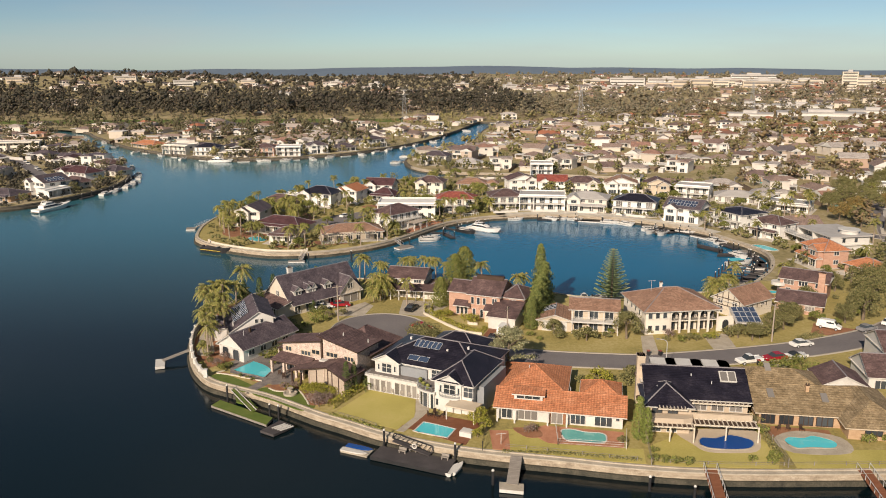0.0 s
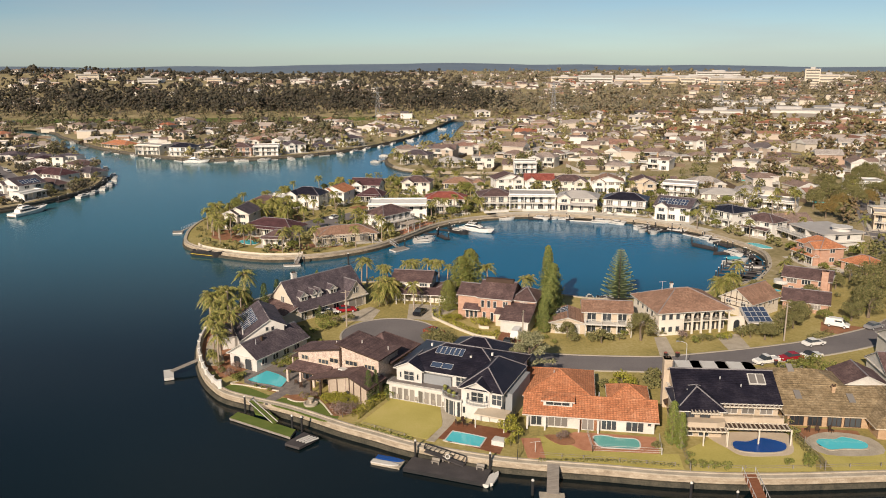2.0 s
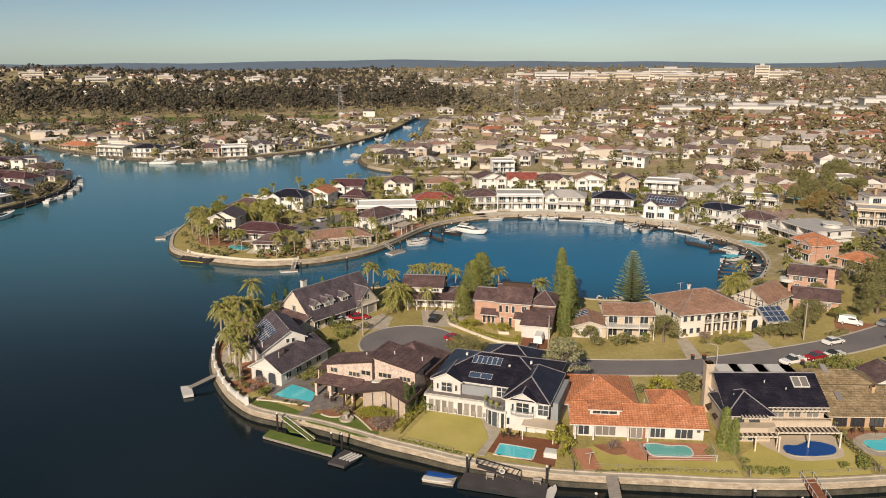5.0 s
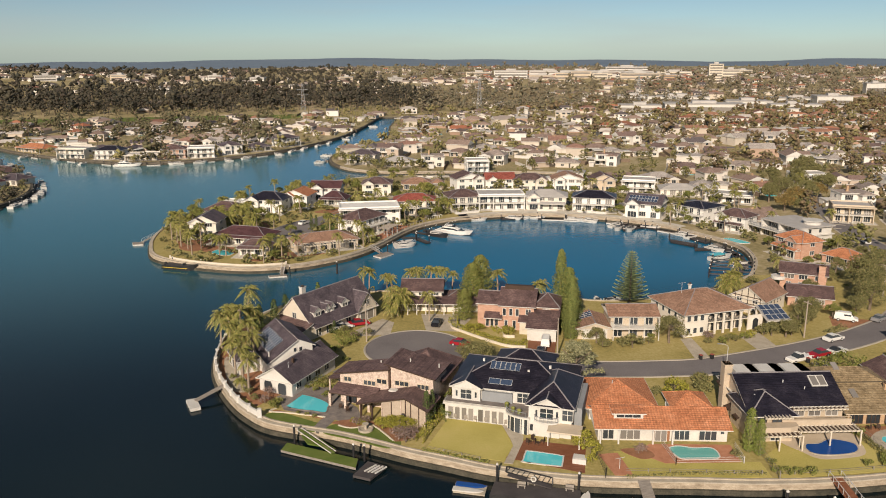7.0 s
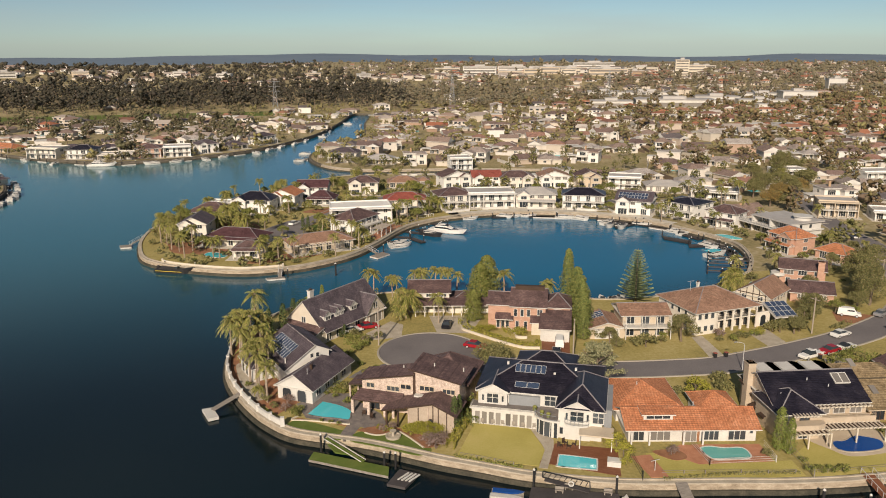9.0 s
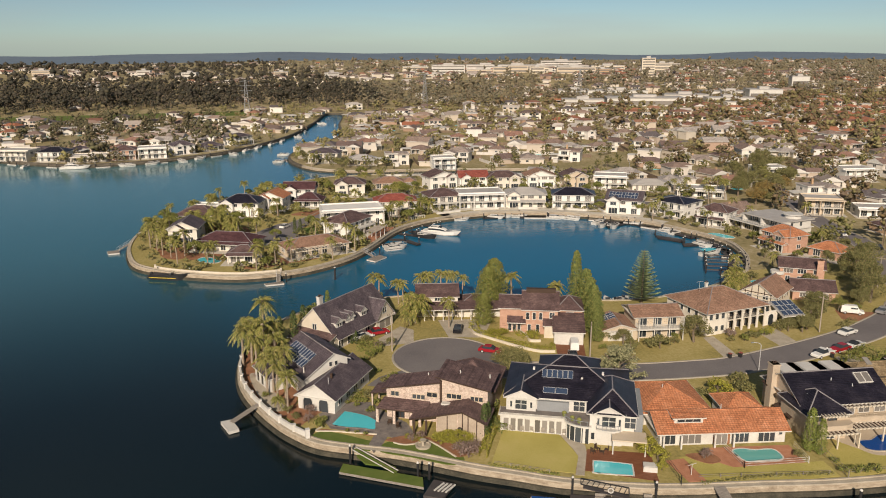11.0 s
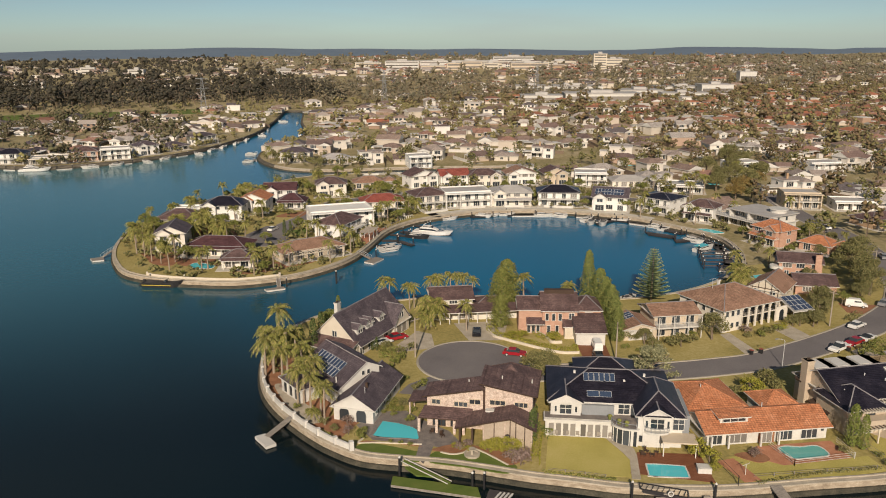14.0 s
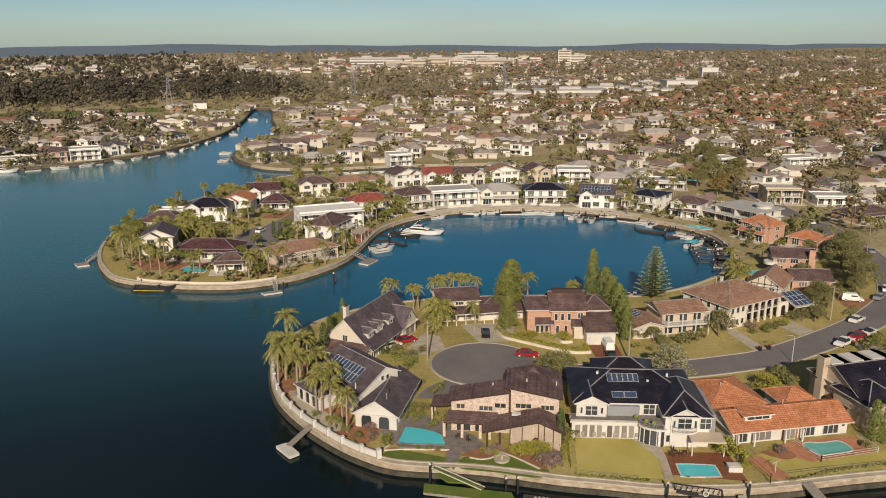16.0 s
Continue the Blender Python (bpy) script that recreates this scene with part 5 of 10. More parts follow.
def cream_house():
    h = thing("house", "cream two-storey house with brown tiles and a double garage", "house", pose(-1.0, 187.4, LAND + 0.05, 0, 0, -14.0))
    wing(h, -10.0, 1.0, -0.8, 9.6, 5.0, 1.6, "gable", "x", "cream_pale", "t_brown", 0.5)
    monopitch(h, [(-11.0, -2.0, 2.6), (9.6, -2.0, 2.6), (9.6, 1.1, 3.6), (-11.0, 1.1, 3.6)], "t_brown")
    wing(h, -1.0, 0.4, 9.4, 8.6, 2.6, 1.6, "hip", "x", "cream_pale", "t_brown", 0.4)
    for x in (-8.4, -5.2, -2.4):
        window(h, x, 1.0, 3.75, 0, 1.9, 1.0, 3)
    for x in (-9.0, -6.2, -3.4, -0.6):
        window(h, x, 1.0, 0.15, 0, 1.8, 2.1, 2, "sash", "white", "glass_pale")
    for x in (4.6, 7.6):
        s = Shape()
        s.box(x - 1.3, 0.3, -0.1, x + 1.3, 0.45, 2.2)
        part("garage_door", s, M["white"], h)
    for i in range(7):
        q = Shape()
        x = -10.6 + 2.1 * i
        q.box(x - 0.1, -1.9, -0.1, x + 0.1, -1.7, 2.5)
        part("post", q, M["white"], h)


def brick_house():
    h = thing("house", "orange brick two-storey house with stepped brown skillion roofs", "house", pose(4.2, 176.6, LAND + 0.05, 0, 0, -23.0))
    wing(h, 0, 0, 5.2, 8.0, 5.6, 1.6, "gable", "x", "brick", "t_brown", 0.4)
    wing(h, 5.0, -0.8, 12.4, 8.5, 5.7, 2.6, "gable", "x", "brick", "t_brown", 0.4)
    wing(h, 12.2, 0.5, 17.6, 8.5, 5.4, 1.9, "hip", "x", "brick", "t_brown", 0.4)
    s = Shape()
    s.box(5.6, 3.2, 7.0, 12.0, 4.2, 8.9)
    part("clerestory", s, M["dark"], h)
    walls(h, 11.6, -6.4, 17.6, 0.6, 2.7, "white", name="garage")
    monopitch(h, [(11.2, -6.9, 2.8), (18.0, -6.9, 2.8), (18.0, 0.8, 4.7), (11.2, 0.8, 4.7)], "t_brown")
    s = Shape()
    s.box(12.4, -6.5, -0.1, 17.0, -6.38, 2.25)
    part("garage_door", s, M["white"], h)
    monopitch(h, [(1.6, -1.8, 2.7), (5.6, -1.8, 2.7), (5.6, 0.0, 3.7), (1.6, 0.0, 3.7)], "t_brown")
    monopitch(h, [(9.2, -3.2, 2.7), (12.4, -3.2, 2.7), (12.4, -0.8, 3.6), (9.2, -0.8, 3.6)], "t_brown")
    for x in (6.0, 7.4, 8.8):
        window(h, x, -0.8, 3.2, 0, 0.8, 1.7, 1)
    window(h, 11.2, -0.8, 3.6, 0, 1.2, 1.4, 2)
    for x in (2.2, 3.2, 4.2, 6.4, 8.2):
        window(h, x, 0 if x < 5 else -0.8, 0.2, 0, 0.8, 2.0, 1)
    window(h, 15.0, 0.5, 3.5, 0, 1.6, 1.3, 2)
    s = Shape()
    s.box(9.6, -3.0, -0.1, 12.0, -0.8, 2.5)
    part("porch", s, M["cream"], h)


def low_house():
    h = thing("house", "two-storey beige house with a tan roof and white balcony", "house", pose(34.4, 162.6, LAND + 0.05, 0, 0, -12.0))
    wing(h, -4.6, 0.6, 5.2, 8.2, 5.0, 1.3, "gable", "x", "beige", "t_tan", 0.6)
    s = Shape()
    s.box(-4.6, -1.4, 2.4, 5.4, 0.6, 2.65)
    part("balcony", s, M["white"], h)
    rail(h, [(-4.5, 0.4), (-4.5, -1.35), (5.3, -1.35), (5.3, 0.4)], 2.65, 1.0, "white", 0.35)
    for x in (-4.3, -1.0, 2.2, 5.2):
        q = Shape()
        q.box(x - 0.09, -1.4, -0.1, x + 0.09, -1.22, 5.0)
        part("post", q, M["white"], h)
    for x in (-3.0, 0.2, 3.4):
        window(h, x, 0.6, 2.7, 0, 1.9, 2.0, 2)
        window(h, x, 0.6, 0.2, 0, 1.9, 2.0, 2)
    wing(h, -11.6, -0.4, -4.4, 7.6, 2.6, 1.1, "gable", "y", "beige", "t_tan", 0.5)
    k = 1.1 / 3.6
    panels(h, (-11.0, 6.6, 2.6 + 0.6 * k), (0, -1, 0), (1, 0, k), 3, 2, 1.0, 1.6)
    s = Shape()
    s.box(-10.6, -0.5, -0.1, -5.4, -0.38, 2.2)
    part("garage_door", s, M["white"], h)


def arcade_house():
    h = thing("house", "cream two-storey house with tall front arches and tan hip roof", "house", pose(53.2, 161.3, LAND + 0.05, 0, 0, 5.5))
    wing(h, -8.0, 2.2, 8.0, 13.6, 5.35, 0.01, "gable", "x", "cream_pale", "t_tan", 0.1)
    roof(h, -8.2, 0.0, 8.2, 13.6, 5.35, 3.0, "hip", "x", "t_tan", 0.5)
    walls(h, -8.0, 0.2, -2.6, 2.4, 5.35, "cream_pale")
    # the arcade: piers and spandrels cut into five arches
    s = Shape()
    x0, n, pitch = -2.5, 5, 2.12
    for i in range(n):
        a = x0 + pitch * i
        c, r = a + pitch / 2, pitch / 2 - 0.22
        zs = 3.9
        arc = [(c + r * math.cos(t), zs + r * math.sin(t)) for t in np.linspace(math.pi, 0, 11)]
        for y in (0.2, 0.5):
            s.face([(a, y, -0.3), (c - r, y, -0.3), (c - r, y, zs), (a, y, zs)])
            s.face([(c + r, y, -0.3), (a + pitch, y, -0.3), (a + pitch, y, zs), (c + r, y, zs)])
            for p, q in zip([(a, zs)] + arc, arc + [(a + pitch, zs)]):
                s.face([(p[0], y, p[1]), (q[0], y, q[1]), (q[0], y, 5.35), (p[0], y, 5.35)])
        pth = [(c - r, -0.3)] + arc + [(c + r, -0.3)]
        for p, q in zip(pth, pth[1:]):
            s.face([(p[0], 0.2, p[1]), (q[0], 0.2, q[1]), (q[0], 0.5, q[1]), (p[0], 0.5, p[1])])
    part("arcade", s, M["cream_pale"], h)
    f = Shape()
    f.box(-2.5, 0.5, 2.5, 8.0, 2.3, 2.7)
    part("balcony", f, M["cream_pale"], h)
    rail(h, [(-2.4, 0.62), (8.0, 0.62)], 2.7, 0.9, "black", 0.25)
    for x in (-1.4, 0.7, 2.8, 5.0, 7.0):
        window(h, x, 2.2, 2.8, 0, 1.5, 2.0, 2, "sash", "dark")
        window(h, x, 2.2, 0.1, 0, 1.5, 2.1, 2, "sash", "dark")
    for x in (-7.0, -5.4, -3.8):
        window(h, x, 0.2, 3.4, 0, 1.0, 1.4, 1)
        window(h, x, 0.2, 0.7, 0, 1.0, 1.3, 1)
    for y in (3.6, 6.0, 8.4, 11):
        window(h, -8.0, y, 3.4, -90, 1.1, 1.3, 1)
    s = Shape()
    s.box(8.2, 0.4, -0.1, 11.8, 0.7, 3.2)
    part("garden_wall", s, M["cream_pale"], h)
    window(h, 9.9, 0.4, 0.0, 0, 1.6, 2.6, 1, "arch", "white", "glass")
    a = Shape()
    a.tube([(-4, 8, 7.0, 0.04), (-4, 8, 9.6, 0.04)], 5)
    a.beam((-4.9, 8, 9.5), (-3.1, 8, 9.5), 0.05, 0.05)
    part("antenna", a, M["steel"], h)
    chimney(h, -1.6, 8.6, 7.0, 8.9, "white", 0.5, 0.5)


def tudor_house():
    h = thing("house", "cream half-timbered gabled house with a tan roof", "house", pose(67.4, 172.8, LAND + 0.05, 0, 0, -58.0))
    wing(h, -4.0, 0, 4.0, 10.5, 3.8, 2.5, "gable", "y", "cream", "t_tan", 0.5)
    for x in (-3.0, -1.5, 0, 1.5, 3.0):
        q = Shape()
        q.box(x - 0.08, -0.08, 2.2, x + 0.08, 0.05, 6.2 - abs(x) * 0.62)
        part("half_timber", q, M["dark"], h)
    for z in (2.1, 3.8):
        q = Shape()
        q.box(-4, -0.1, z, 4, 0.04, z + 0.16)
        part("half_timber", q, M["dark"], h)
    for y in (1.5, 3.2, 4.9, 6.6, 8.3):
        q = Shape()
        q.box(3.96, y, 2.0, 4.09, y + 0.15, 3.8)
        part("half_timber", q, M["dark"], h)
    for x in (-2, 1.8):
        window(h, x, 0, 0.3, 0, 1.5, 1.6, 2)
        window(h, x, 0, 2.5, 0, 1.3, 1.1, 2)
    for y in (3, 7):
        window(h, 4.0, y, 2.4, 90, 1.4, 1.1, 2)
    c = thing("carport", "low carport with a tilted roof of solar panels", "carport", pose(67.4, 163.0, LAND + 0.05, 0, 0, -3.0))
    monopitch(c, [(-2.8, -2.8, 2.4), (2.8, -2.8, 2.4), (2.8, 2.8, 4.2), (-2.8, 2.8, 4.2)], "t_grey")
    panels(c, (-2.5, -2.6, 2.55), (1, 0, 0), (0, 5.6, 1.8), 4, 3, 1.2, 1.75)
    for x, y, z in ((-2.6, -2.4, 2.4), (-2.6, 2.4, 4.0), (2.6, -2.4, 2.4), (2.6, 2.4, 4.0)):
        q = Shape()
        q.box(x - 0.07, y - 0.07, -0.1, x + 0.07, y + 0.07, z)
        part("post", q, M["white"], c)
    wall_strip(c, [(-2.7, 2.5, -0.1), (2.7, 2.5, -0.1), (2.7, 2.5, 3.9), (-2.7, 2.5, 3.9)], "cream")


def brick_pair():
    h = thing("house", "orange brick house with a dark brown gable roof", "house", pose(84.0, 173.6, LAND + 0.05, 0, 0, -30.0))
    wing(h, -4.6, 0, 5.0, 7.4, 2.6, 1.8, "gable", "x", "brick", "t_brown", 0.5)
    front_windows(h, -4.2, 4.6, 0, [(0.8, 1.2)], random.Random(5))
    h = thing("house", "two-storey brick house with curved balcony and brown roof", "house", pose(90.8, 185.2, LAND + 0.05, 0, 0, -35.0))
    wing(h, -5.6, 0, 5, 7.4, 4.6, 1.7, "gable", "x", "brick", "t_brown", 0.5)
    front_windows(h, -5.2, 4.6, 0, [(0.2, 2.0), (2.9, 1.3)], random.Random(6))
    chimney(h, 3.8, -0.5, 0, 7.0, "brick", 1.5, 1.0)
    s = Shape()
    s.prism([(-6.0 + 1.8 * math.cos(a), 0.8 + 1.8 * math.sin(a)) for a in np.linspace(0, 2 * math.pi, 18, endpoint=False)], 2.4, 3.2)
    part("balcony", s, M["white"], h)


for build in (red_house, beige_house, mossy_house, east_houses, navy_house, brown_house, solar_house, arch_wing, barn_house, cream_house, brick_house, low_house,
              arcade_house, tudor_house, brick_pair):
    build()


# Houses round the basin and on the second point.
TAKEN = [(19.8, 127, 16), (41.4, 122, 13), (58, 120, 16), (72.5, 133, 13), (80, 119, 12), (104, 123, 12), (0, 132, 17), (-18, 142, 15), (-36, 164, 10), (-34, 155, 10),
         (-26, 186, 13), (-2, 190, 13), (12, 176, 12), (32, 166, 12), (53, 168, 12), (70, 172, 9), (81, 182, 9), (90, 193, 9), (67, 164, 6)]


def mid(label, x, y, rot, w, d, st, kind, wall, tile, rise_=2.2, extra="", axis="x", group="houses round the basin"):
    TAKEN.append((x - math.sin(radians(rot)) * d / 2, y + math.cos(radians(rot)) * d / 2, max(w, d) / 2 + 1.5))
    c, s_ = math.cos(radians(rot)), math.sin(radians(rot))
    apron = [(x + u * c - v * s_, y + u * s_ + v * c) for u, v in ((-w / 2 - 1.2, -3.6), (w / 2 + 1.2, -3.6), (w / 2 + 1.2, d + 0.8), (-w / 2 - 1.2, d + 0.8))]
    if all(inside([a], [b], MAIN)[0] or inside([a], [b], WEST)[0] for a, b in apron):
        pv = Shape()
        pv.prism(apron, LAND - 0.05, LAND + 0.056 + 0.0015 * (len(TAKEN) % 25))
        setting("patio", pv, M["paving_pale"], "pale paving round a waterside house", "paving")
    wall = {"white": "white_clean", "cream": "cream_pale"}.get(wall, wall)
    return plain_house("house", label, x, y, rot, w, d, st, kind, wall, tile, rise_, group, extra, int(x * 7 + y), axis)


mid("cream two-storey house with arched terrace and brown roof", 30.9, 303.5, 1, 13, 11, 2, "hip", "cream", "t_brown", 2.0, "balcony")
mid("white modern flat-roofed house with glazed balcony", 44.3, 302.0, -9, 17.5, 11, 2, "flat", "white", "t_grey", 0, "balcony")
mid("cream two-storey house with a grey-brown roof", 60.6, 297.6, -20, 15, 10, 2, "hip", "cream", "t_grey", 1.8, "porch")
mid("white two-storey house with a dark blue roof", 77.1, 291.2, -24, 15.5, 10, 2, "hip", "white", "t_navy", 1.9, "balcony")
h = mid("white house with grey gable roof and solar panels", 90, 276.5, -38, 12.6, 11, 2, "gable", "white", "t_slate", 2.6, "")
panels(h, (-5.6, 0.8, 5.25 + 0.8 * 2.6 / 5.5), (1, 0, 0), (0, 1, 2.6 / 5.5), 9, 2, 1.1, 1.7)
mid("white stepped modern house with wide terraces", 103.5, 268.5, -66, 13, 12, 2, "hip", "white", "t_navy", 1.2, "balcony")
mid("white house with a dark brown roof", 109.5, 251, -60, 10.5, 8, 2, "hip", "white", "t_brown", 1.8, "porch")
TAKEN.append((123.5, 238.0, 12.5))


def slab_house():
    """Two set-back storeys under deep flat slabs on tall fins, with a round rooflight."""
    h = thing("house", "large pale concrete house with deep flat roof slabs", "house", pose(116.6, 237.2, LAND + 0.1, 0, 0, -82.0), "houses round the basin")
    walls(h, -10.0, 1.5, 10.0, 14.0, 2.6, "white")
    walls(h, -5.0, 3.5, 10.0, 13.5, 5.2, "white", base=2.6)
    for b, nm in (((-10.6, -1.2, 2.6, 10.6, 14.4, 2.9), "floor_slab"), ((-6.4, 0.2, 5.2, 10.8, 14.2, 5.55), "roof_slab"), ((-10.8, 4.0, 3.9, -4.6, 12.0, 4.15), "roof_slab")):
        s = Shape()
        s.box(*b)
        part(nm, s, M["t_grey"] if nm == "roof_slab" else M["white"], h)
    for x in (-6.2, 1.6, 10.2):
        s = Shape()
        s.box(x, 0.3, 0, x + 0.5, 3.6, 5.2)
        part("side_fin", s, M["white"], h)
    s = Shape()
    s.tube([(6.6, 9.0, 5.5, 2.6), (6.6, 9.0, 6.5, 2.6), (6.6, 9.0, 6.6, 3.1), (6.6, 9.0, 6.85, 3.1)], 22)
    part("roof_drum", s, M["white"], h)
    for x in (-8.2, -4.6, -1.0, 2.6, 6.2, 9.0):
        window(h, x, 1.5, 0.1, 0, 2.6, 2.3, 3)
    for x in (-3.4, 0.2, 4.2, 7.8):
        window(h, x, 3.5, 3.0, 0, 2.6, 2.1, 3)
    for y in (5.0, 9.0):
        window(h, -10.0, y, 0.6, -90, 1.8, 1.4, 2)
        window(h, 10.0, y, 3.4, 90, 1.2, 1.4, 1)
    rail(h, [(-10.4, 3.2), (-10.4, -1.0), (10.4, -1.0)], 2.9, 0.95, "grey", 0.7)


slab_house()
mid("brick house with a bright terracotta roof", 108.5, 217.5, -82, 10.4, 7.5, 2, "hip", "brick", "t_red", 2.0, "porch")
mid("brick house with terracotta lower roofs", 115.2, 205, -70, 9, 7, 1, "hip", "brick", "t_red", 1.8, "wing")
mid("white house with arches and brown roof", 42.6, 346.0, 8, 12.7, 9, 2, "gable", "white", "t_brown", 2.2, "", "y")
mid("white house with a dark red roof", 54.5, 341.0, -8, 12.2, 9, 2, "gable", "white", "t_dred", 2.2, "")
mid("cream house with a brown roof", 66.9, 337.0, -8, 14.4, 9, 2, "hip", "cream", "t_brown", 2.0, "")
mid("white house with a broad front gable", 83.0, 335.0, -13, 13, 9, 2, "gable", "white", "t_tan", 2.2, "", "y")
mid("beige house with a brown gable roof", 97.2, 330.0, -12, 10.5, 9, 2, "gable", "beige", "t_brown", 2.2, "", "y")
mid("pale concrete house with deep balconies", 109.4, 322.0, -28, 13.5, 10, 2, "flat", "white", "t_grey", 0, "balcony")
mid("low pale house with a light roof", 124.5, 314.0, -20, 16, 10, 1, "hip", "cream", "t_grey", 1.6, "wing")
mid("white low house with a pale flat roof", 136.0, 296.0, -35, 18, 10, 1, "flat", "white", "t_grey", 0, "porch")
mid("white two-storey cube house", 58.0, 396.0, -6, 11, 10, 2, "flat", "white", "t_grey", 0, "balcony")
mid("glazed modern house with curved white roof", 158.5, 254.0, -28, 13, 9, 2, "flat", "beige", "t_grey", 0, "balcony")
mid("white cubic house with garage", 174, 244.0, -28, 14, 9, 1, "flat", "white", "t_grey", 0, "wing")
mid("brown brick bungalow with hip roof", 164.0, 219.0, -4, 18, 10, 1, "hip", "tanbrick", "t_brown", 1.9, "porch")
mid("white modern box house on the slope", 190.0, 320.0, -10, 14, 10, 2, "flat", "white", "t_grey", 0, "")
mid("white two-storey modern house", 224.0, 306.0, -10, 15, 10, 2, "flat", "white", "t_grey", 0, "balcony")
G2 = "houses on the second point"
mid("house with a broad brown hip roof", -60, 309, -20, 14, 11, 1, "hip", "cream", "t_brown", 2.4, "", "x", G2)
mid("white two-storey house with dark blue hip roof", -44.4, 314, -22, 14, 10, 2, "hip", "white", "t_navy", 2.2, "", "x", G2)
mid("small white flat-roofed house behind the dark roof", -55.5, 323, -22, 9, 5, 1, "flat", "white", "white", 0, "", "x", G2)
mid("house with a terracotta roof and white gables", -33.0, 320.5, -24, 10, 9.5, 2, "gable", "white", "t_red", 2.0, "", "y", G2)
mid("white house with a maroon gable roof", -20.5, 335.5, -16, 12, 8, 2, "gable", "white", "t_maroon", 2.2, "", "x", G2)
mid("white house with maroon roof and terracotta porch", -18.5, 324.0, -20, 10, 8, 1, "hip", "white", "t_maroon", 2.4, "porch", "x", G2)
mid("long white flat-roofed house", -7.6, 287.2, -3, 21, 11, 2, "flat", "white", "white", 0, "", "x", G2)
mid("two-storey house with brown hip roof and blue wall", -8.0, 273.6, 46, 13.6, 9.5, 2, "hip", "white", "t_brown", 2.2, "balcony", "x", G2)
mid("cream house with a long red tile roof", 10.5, 299.5, -8, 15, 9, 2, "hip", "cream", "t_dred", 2.0, "balcony", "x", G2)
mid("cream house with a dark gabled roof", -63.2, 277.8, -14, 8.8, 10.5, 2, "gable", "cream", "t_slate", 2.0, "", "y", G2)
mid("low house with a dark brown roof", -51.4, 265.6, -26, 18.5, 10, 1, "hip", "cream", "t_maroon", 2.2, "porch", "x", G2)
mid("small pool pavilion with brown hip roof", -46.6, 250.4, -16, 8.6, 6.5, 1, "hip", "cream", "t_brown", 1.8, "porch", "x", G2)
h = mid("brown-roofed house with a long glazed pergola", -24.0, 253.0, 14, 19, 10, 1, "hip", "beige", "t_tan", 2.0, "", "x", G2)
pergola(h, -9.0, -4.2, 7.0, -0.2, 2.7, "cream", 16)
mid("cream house with brown roof behind palms", 1, 341, -12, 12, 9, 2, "hip", "cream", "t_brown", 2, "", "x", G2)
mid("brick house with a tan roof", 20.0, 352.0, -10, 13, 9, 1, "hip", "beige", "t_tan", 2, "wing", "x", G2)
G3 = "houses on the western shore"
h = mid("white gabled house with solar panels on its grey roof", -171.0, 350.0, -35, 14, 12, 2, "gable", "white", "t_slate", 2.6, "", "y", G3)
panels(h, (6.6, 2.0, 5.35), (0, 1, 0), (-1, 0, 2.6 / 7), 6, 2, 1.3, 1.8)
mid("white verandah house facing the water", -159.6, 344.0, 68, 12, 5, 1, "flat", "white", "white", 0, "", "x", G3)
mid("white two-storey house with brown hip roof", -168.0, 381.0, -33, 19, 10, 2, "hip", "white", "t_maroon", 2.2, "", "x", G3)
mid("low wing with a brown hip roof", -164.0, 368.0, -33, 14, 7, 1, "hip", "cream", "t_brown", 1.8, "porch", "x", G3)
mid("low house with dark roof", -182.0, 331.0, -15, 22, 12, 1, "hip", "tanbrick", "t_slate", 2, "porch", "x", G3)
mid("low dark-roofed house among gardens", -207.0, 336.0, -15, 20, 12, 1, "hip", "tanbrick", "t_maroon", 2, "", "x", G3)
mid("low house with pale gables and a brown roof", -199.0, 447.0, 10, 16, 11, 1, "gable", "white", "t_maroon", 2, "wing", "y", G3)
mid("low brown-roofed house by the western canal", -175.0, 432.0, -40, 16, 10, 1, "hip", "cream", "t_brown", 2, "", "x", G3)
mid("white house with a charcoal roof by the canal", -193.0, 462.0, -46, 14, 10, 1, "hip", "white", "t_slate", 2, "", "x", G3)
mid("brown house with a hip roof by the street", -183.0, 405.0, -33, 15, 10, 1, "hip", "beige", "t_maroon", 2, "", "x", G3)
mid("long pale flat-roofed house", -262.0, 517.0, 10, 28, 12, 2, "flat", "cream", "t_grey", 0, "", "x", G3)
mid("house with a dark hip roof", -161.0, 404.0, -33, 13, 10, 1, "hip", "cream", "t_slate", 2, "", "x", G3)
G4 = "houses on the far shore"
mid("cream house with terraces", -153.6, 494.0, -24, 18, 11, 2, "flat", "cream", "t_grey", 0, "balcony", "x", G4)
mid("white house with a dark hip roof", -133.3, 486.0, -14, 14.4, 10, 2, "hip", "white", "t_navy", 2, "balcony", "x", G4)
mid("long low cream house", -114.2, 479.0, -4, 18, 10, 1, "flat", "cream", "t_grey", 0, "porch", "x", G4)
mid("brick house with a brown roof and balcony", -97.0, 481.0, 0, 12, 10, 2, "hip", "brick", "t_brown", 2, "balcony", "x", G4)
mid("white modern house with stacked balconies", -82.5, 482.0, 2, 14.5, 11, 2, "flat", "white", "t_grey", 0, "balcony", "x", G4)
mid("house with a wide terracotta roof", -186.0, 530.0, -40, 24, 11, 1, "hip", "beige", "t_red", 2.2, "porch", "x", G4)
mid("white house with a grey roof", -66.0, 494.0, 20, 12, 10, 2, "hip", "white", "t_slate", 2, "", "x", G4)
mid("cream house with a dark roof", -50.0, 506.0, 26, 13, 10, 1, "hip", "cream", "t_slate", 2, "porch", "x", G4)
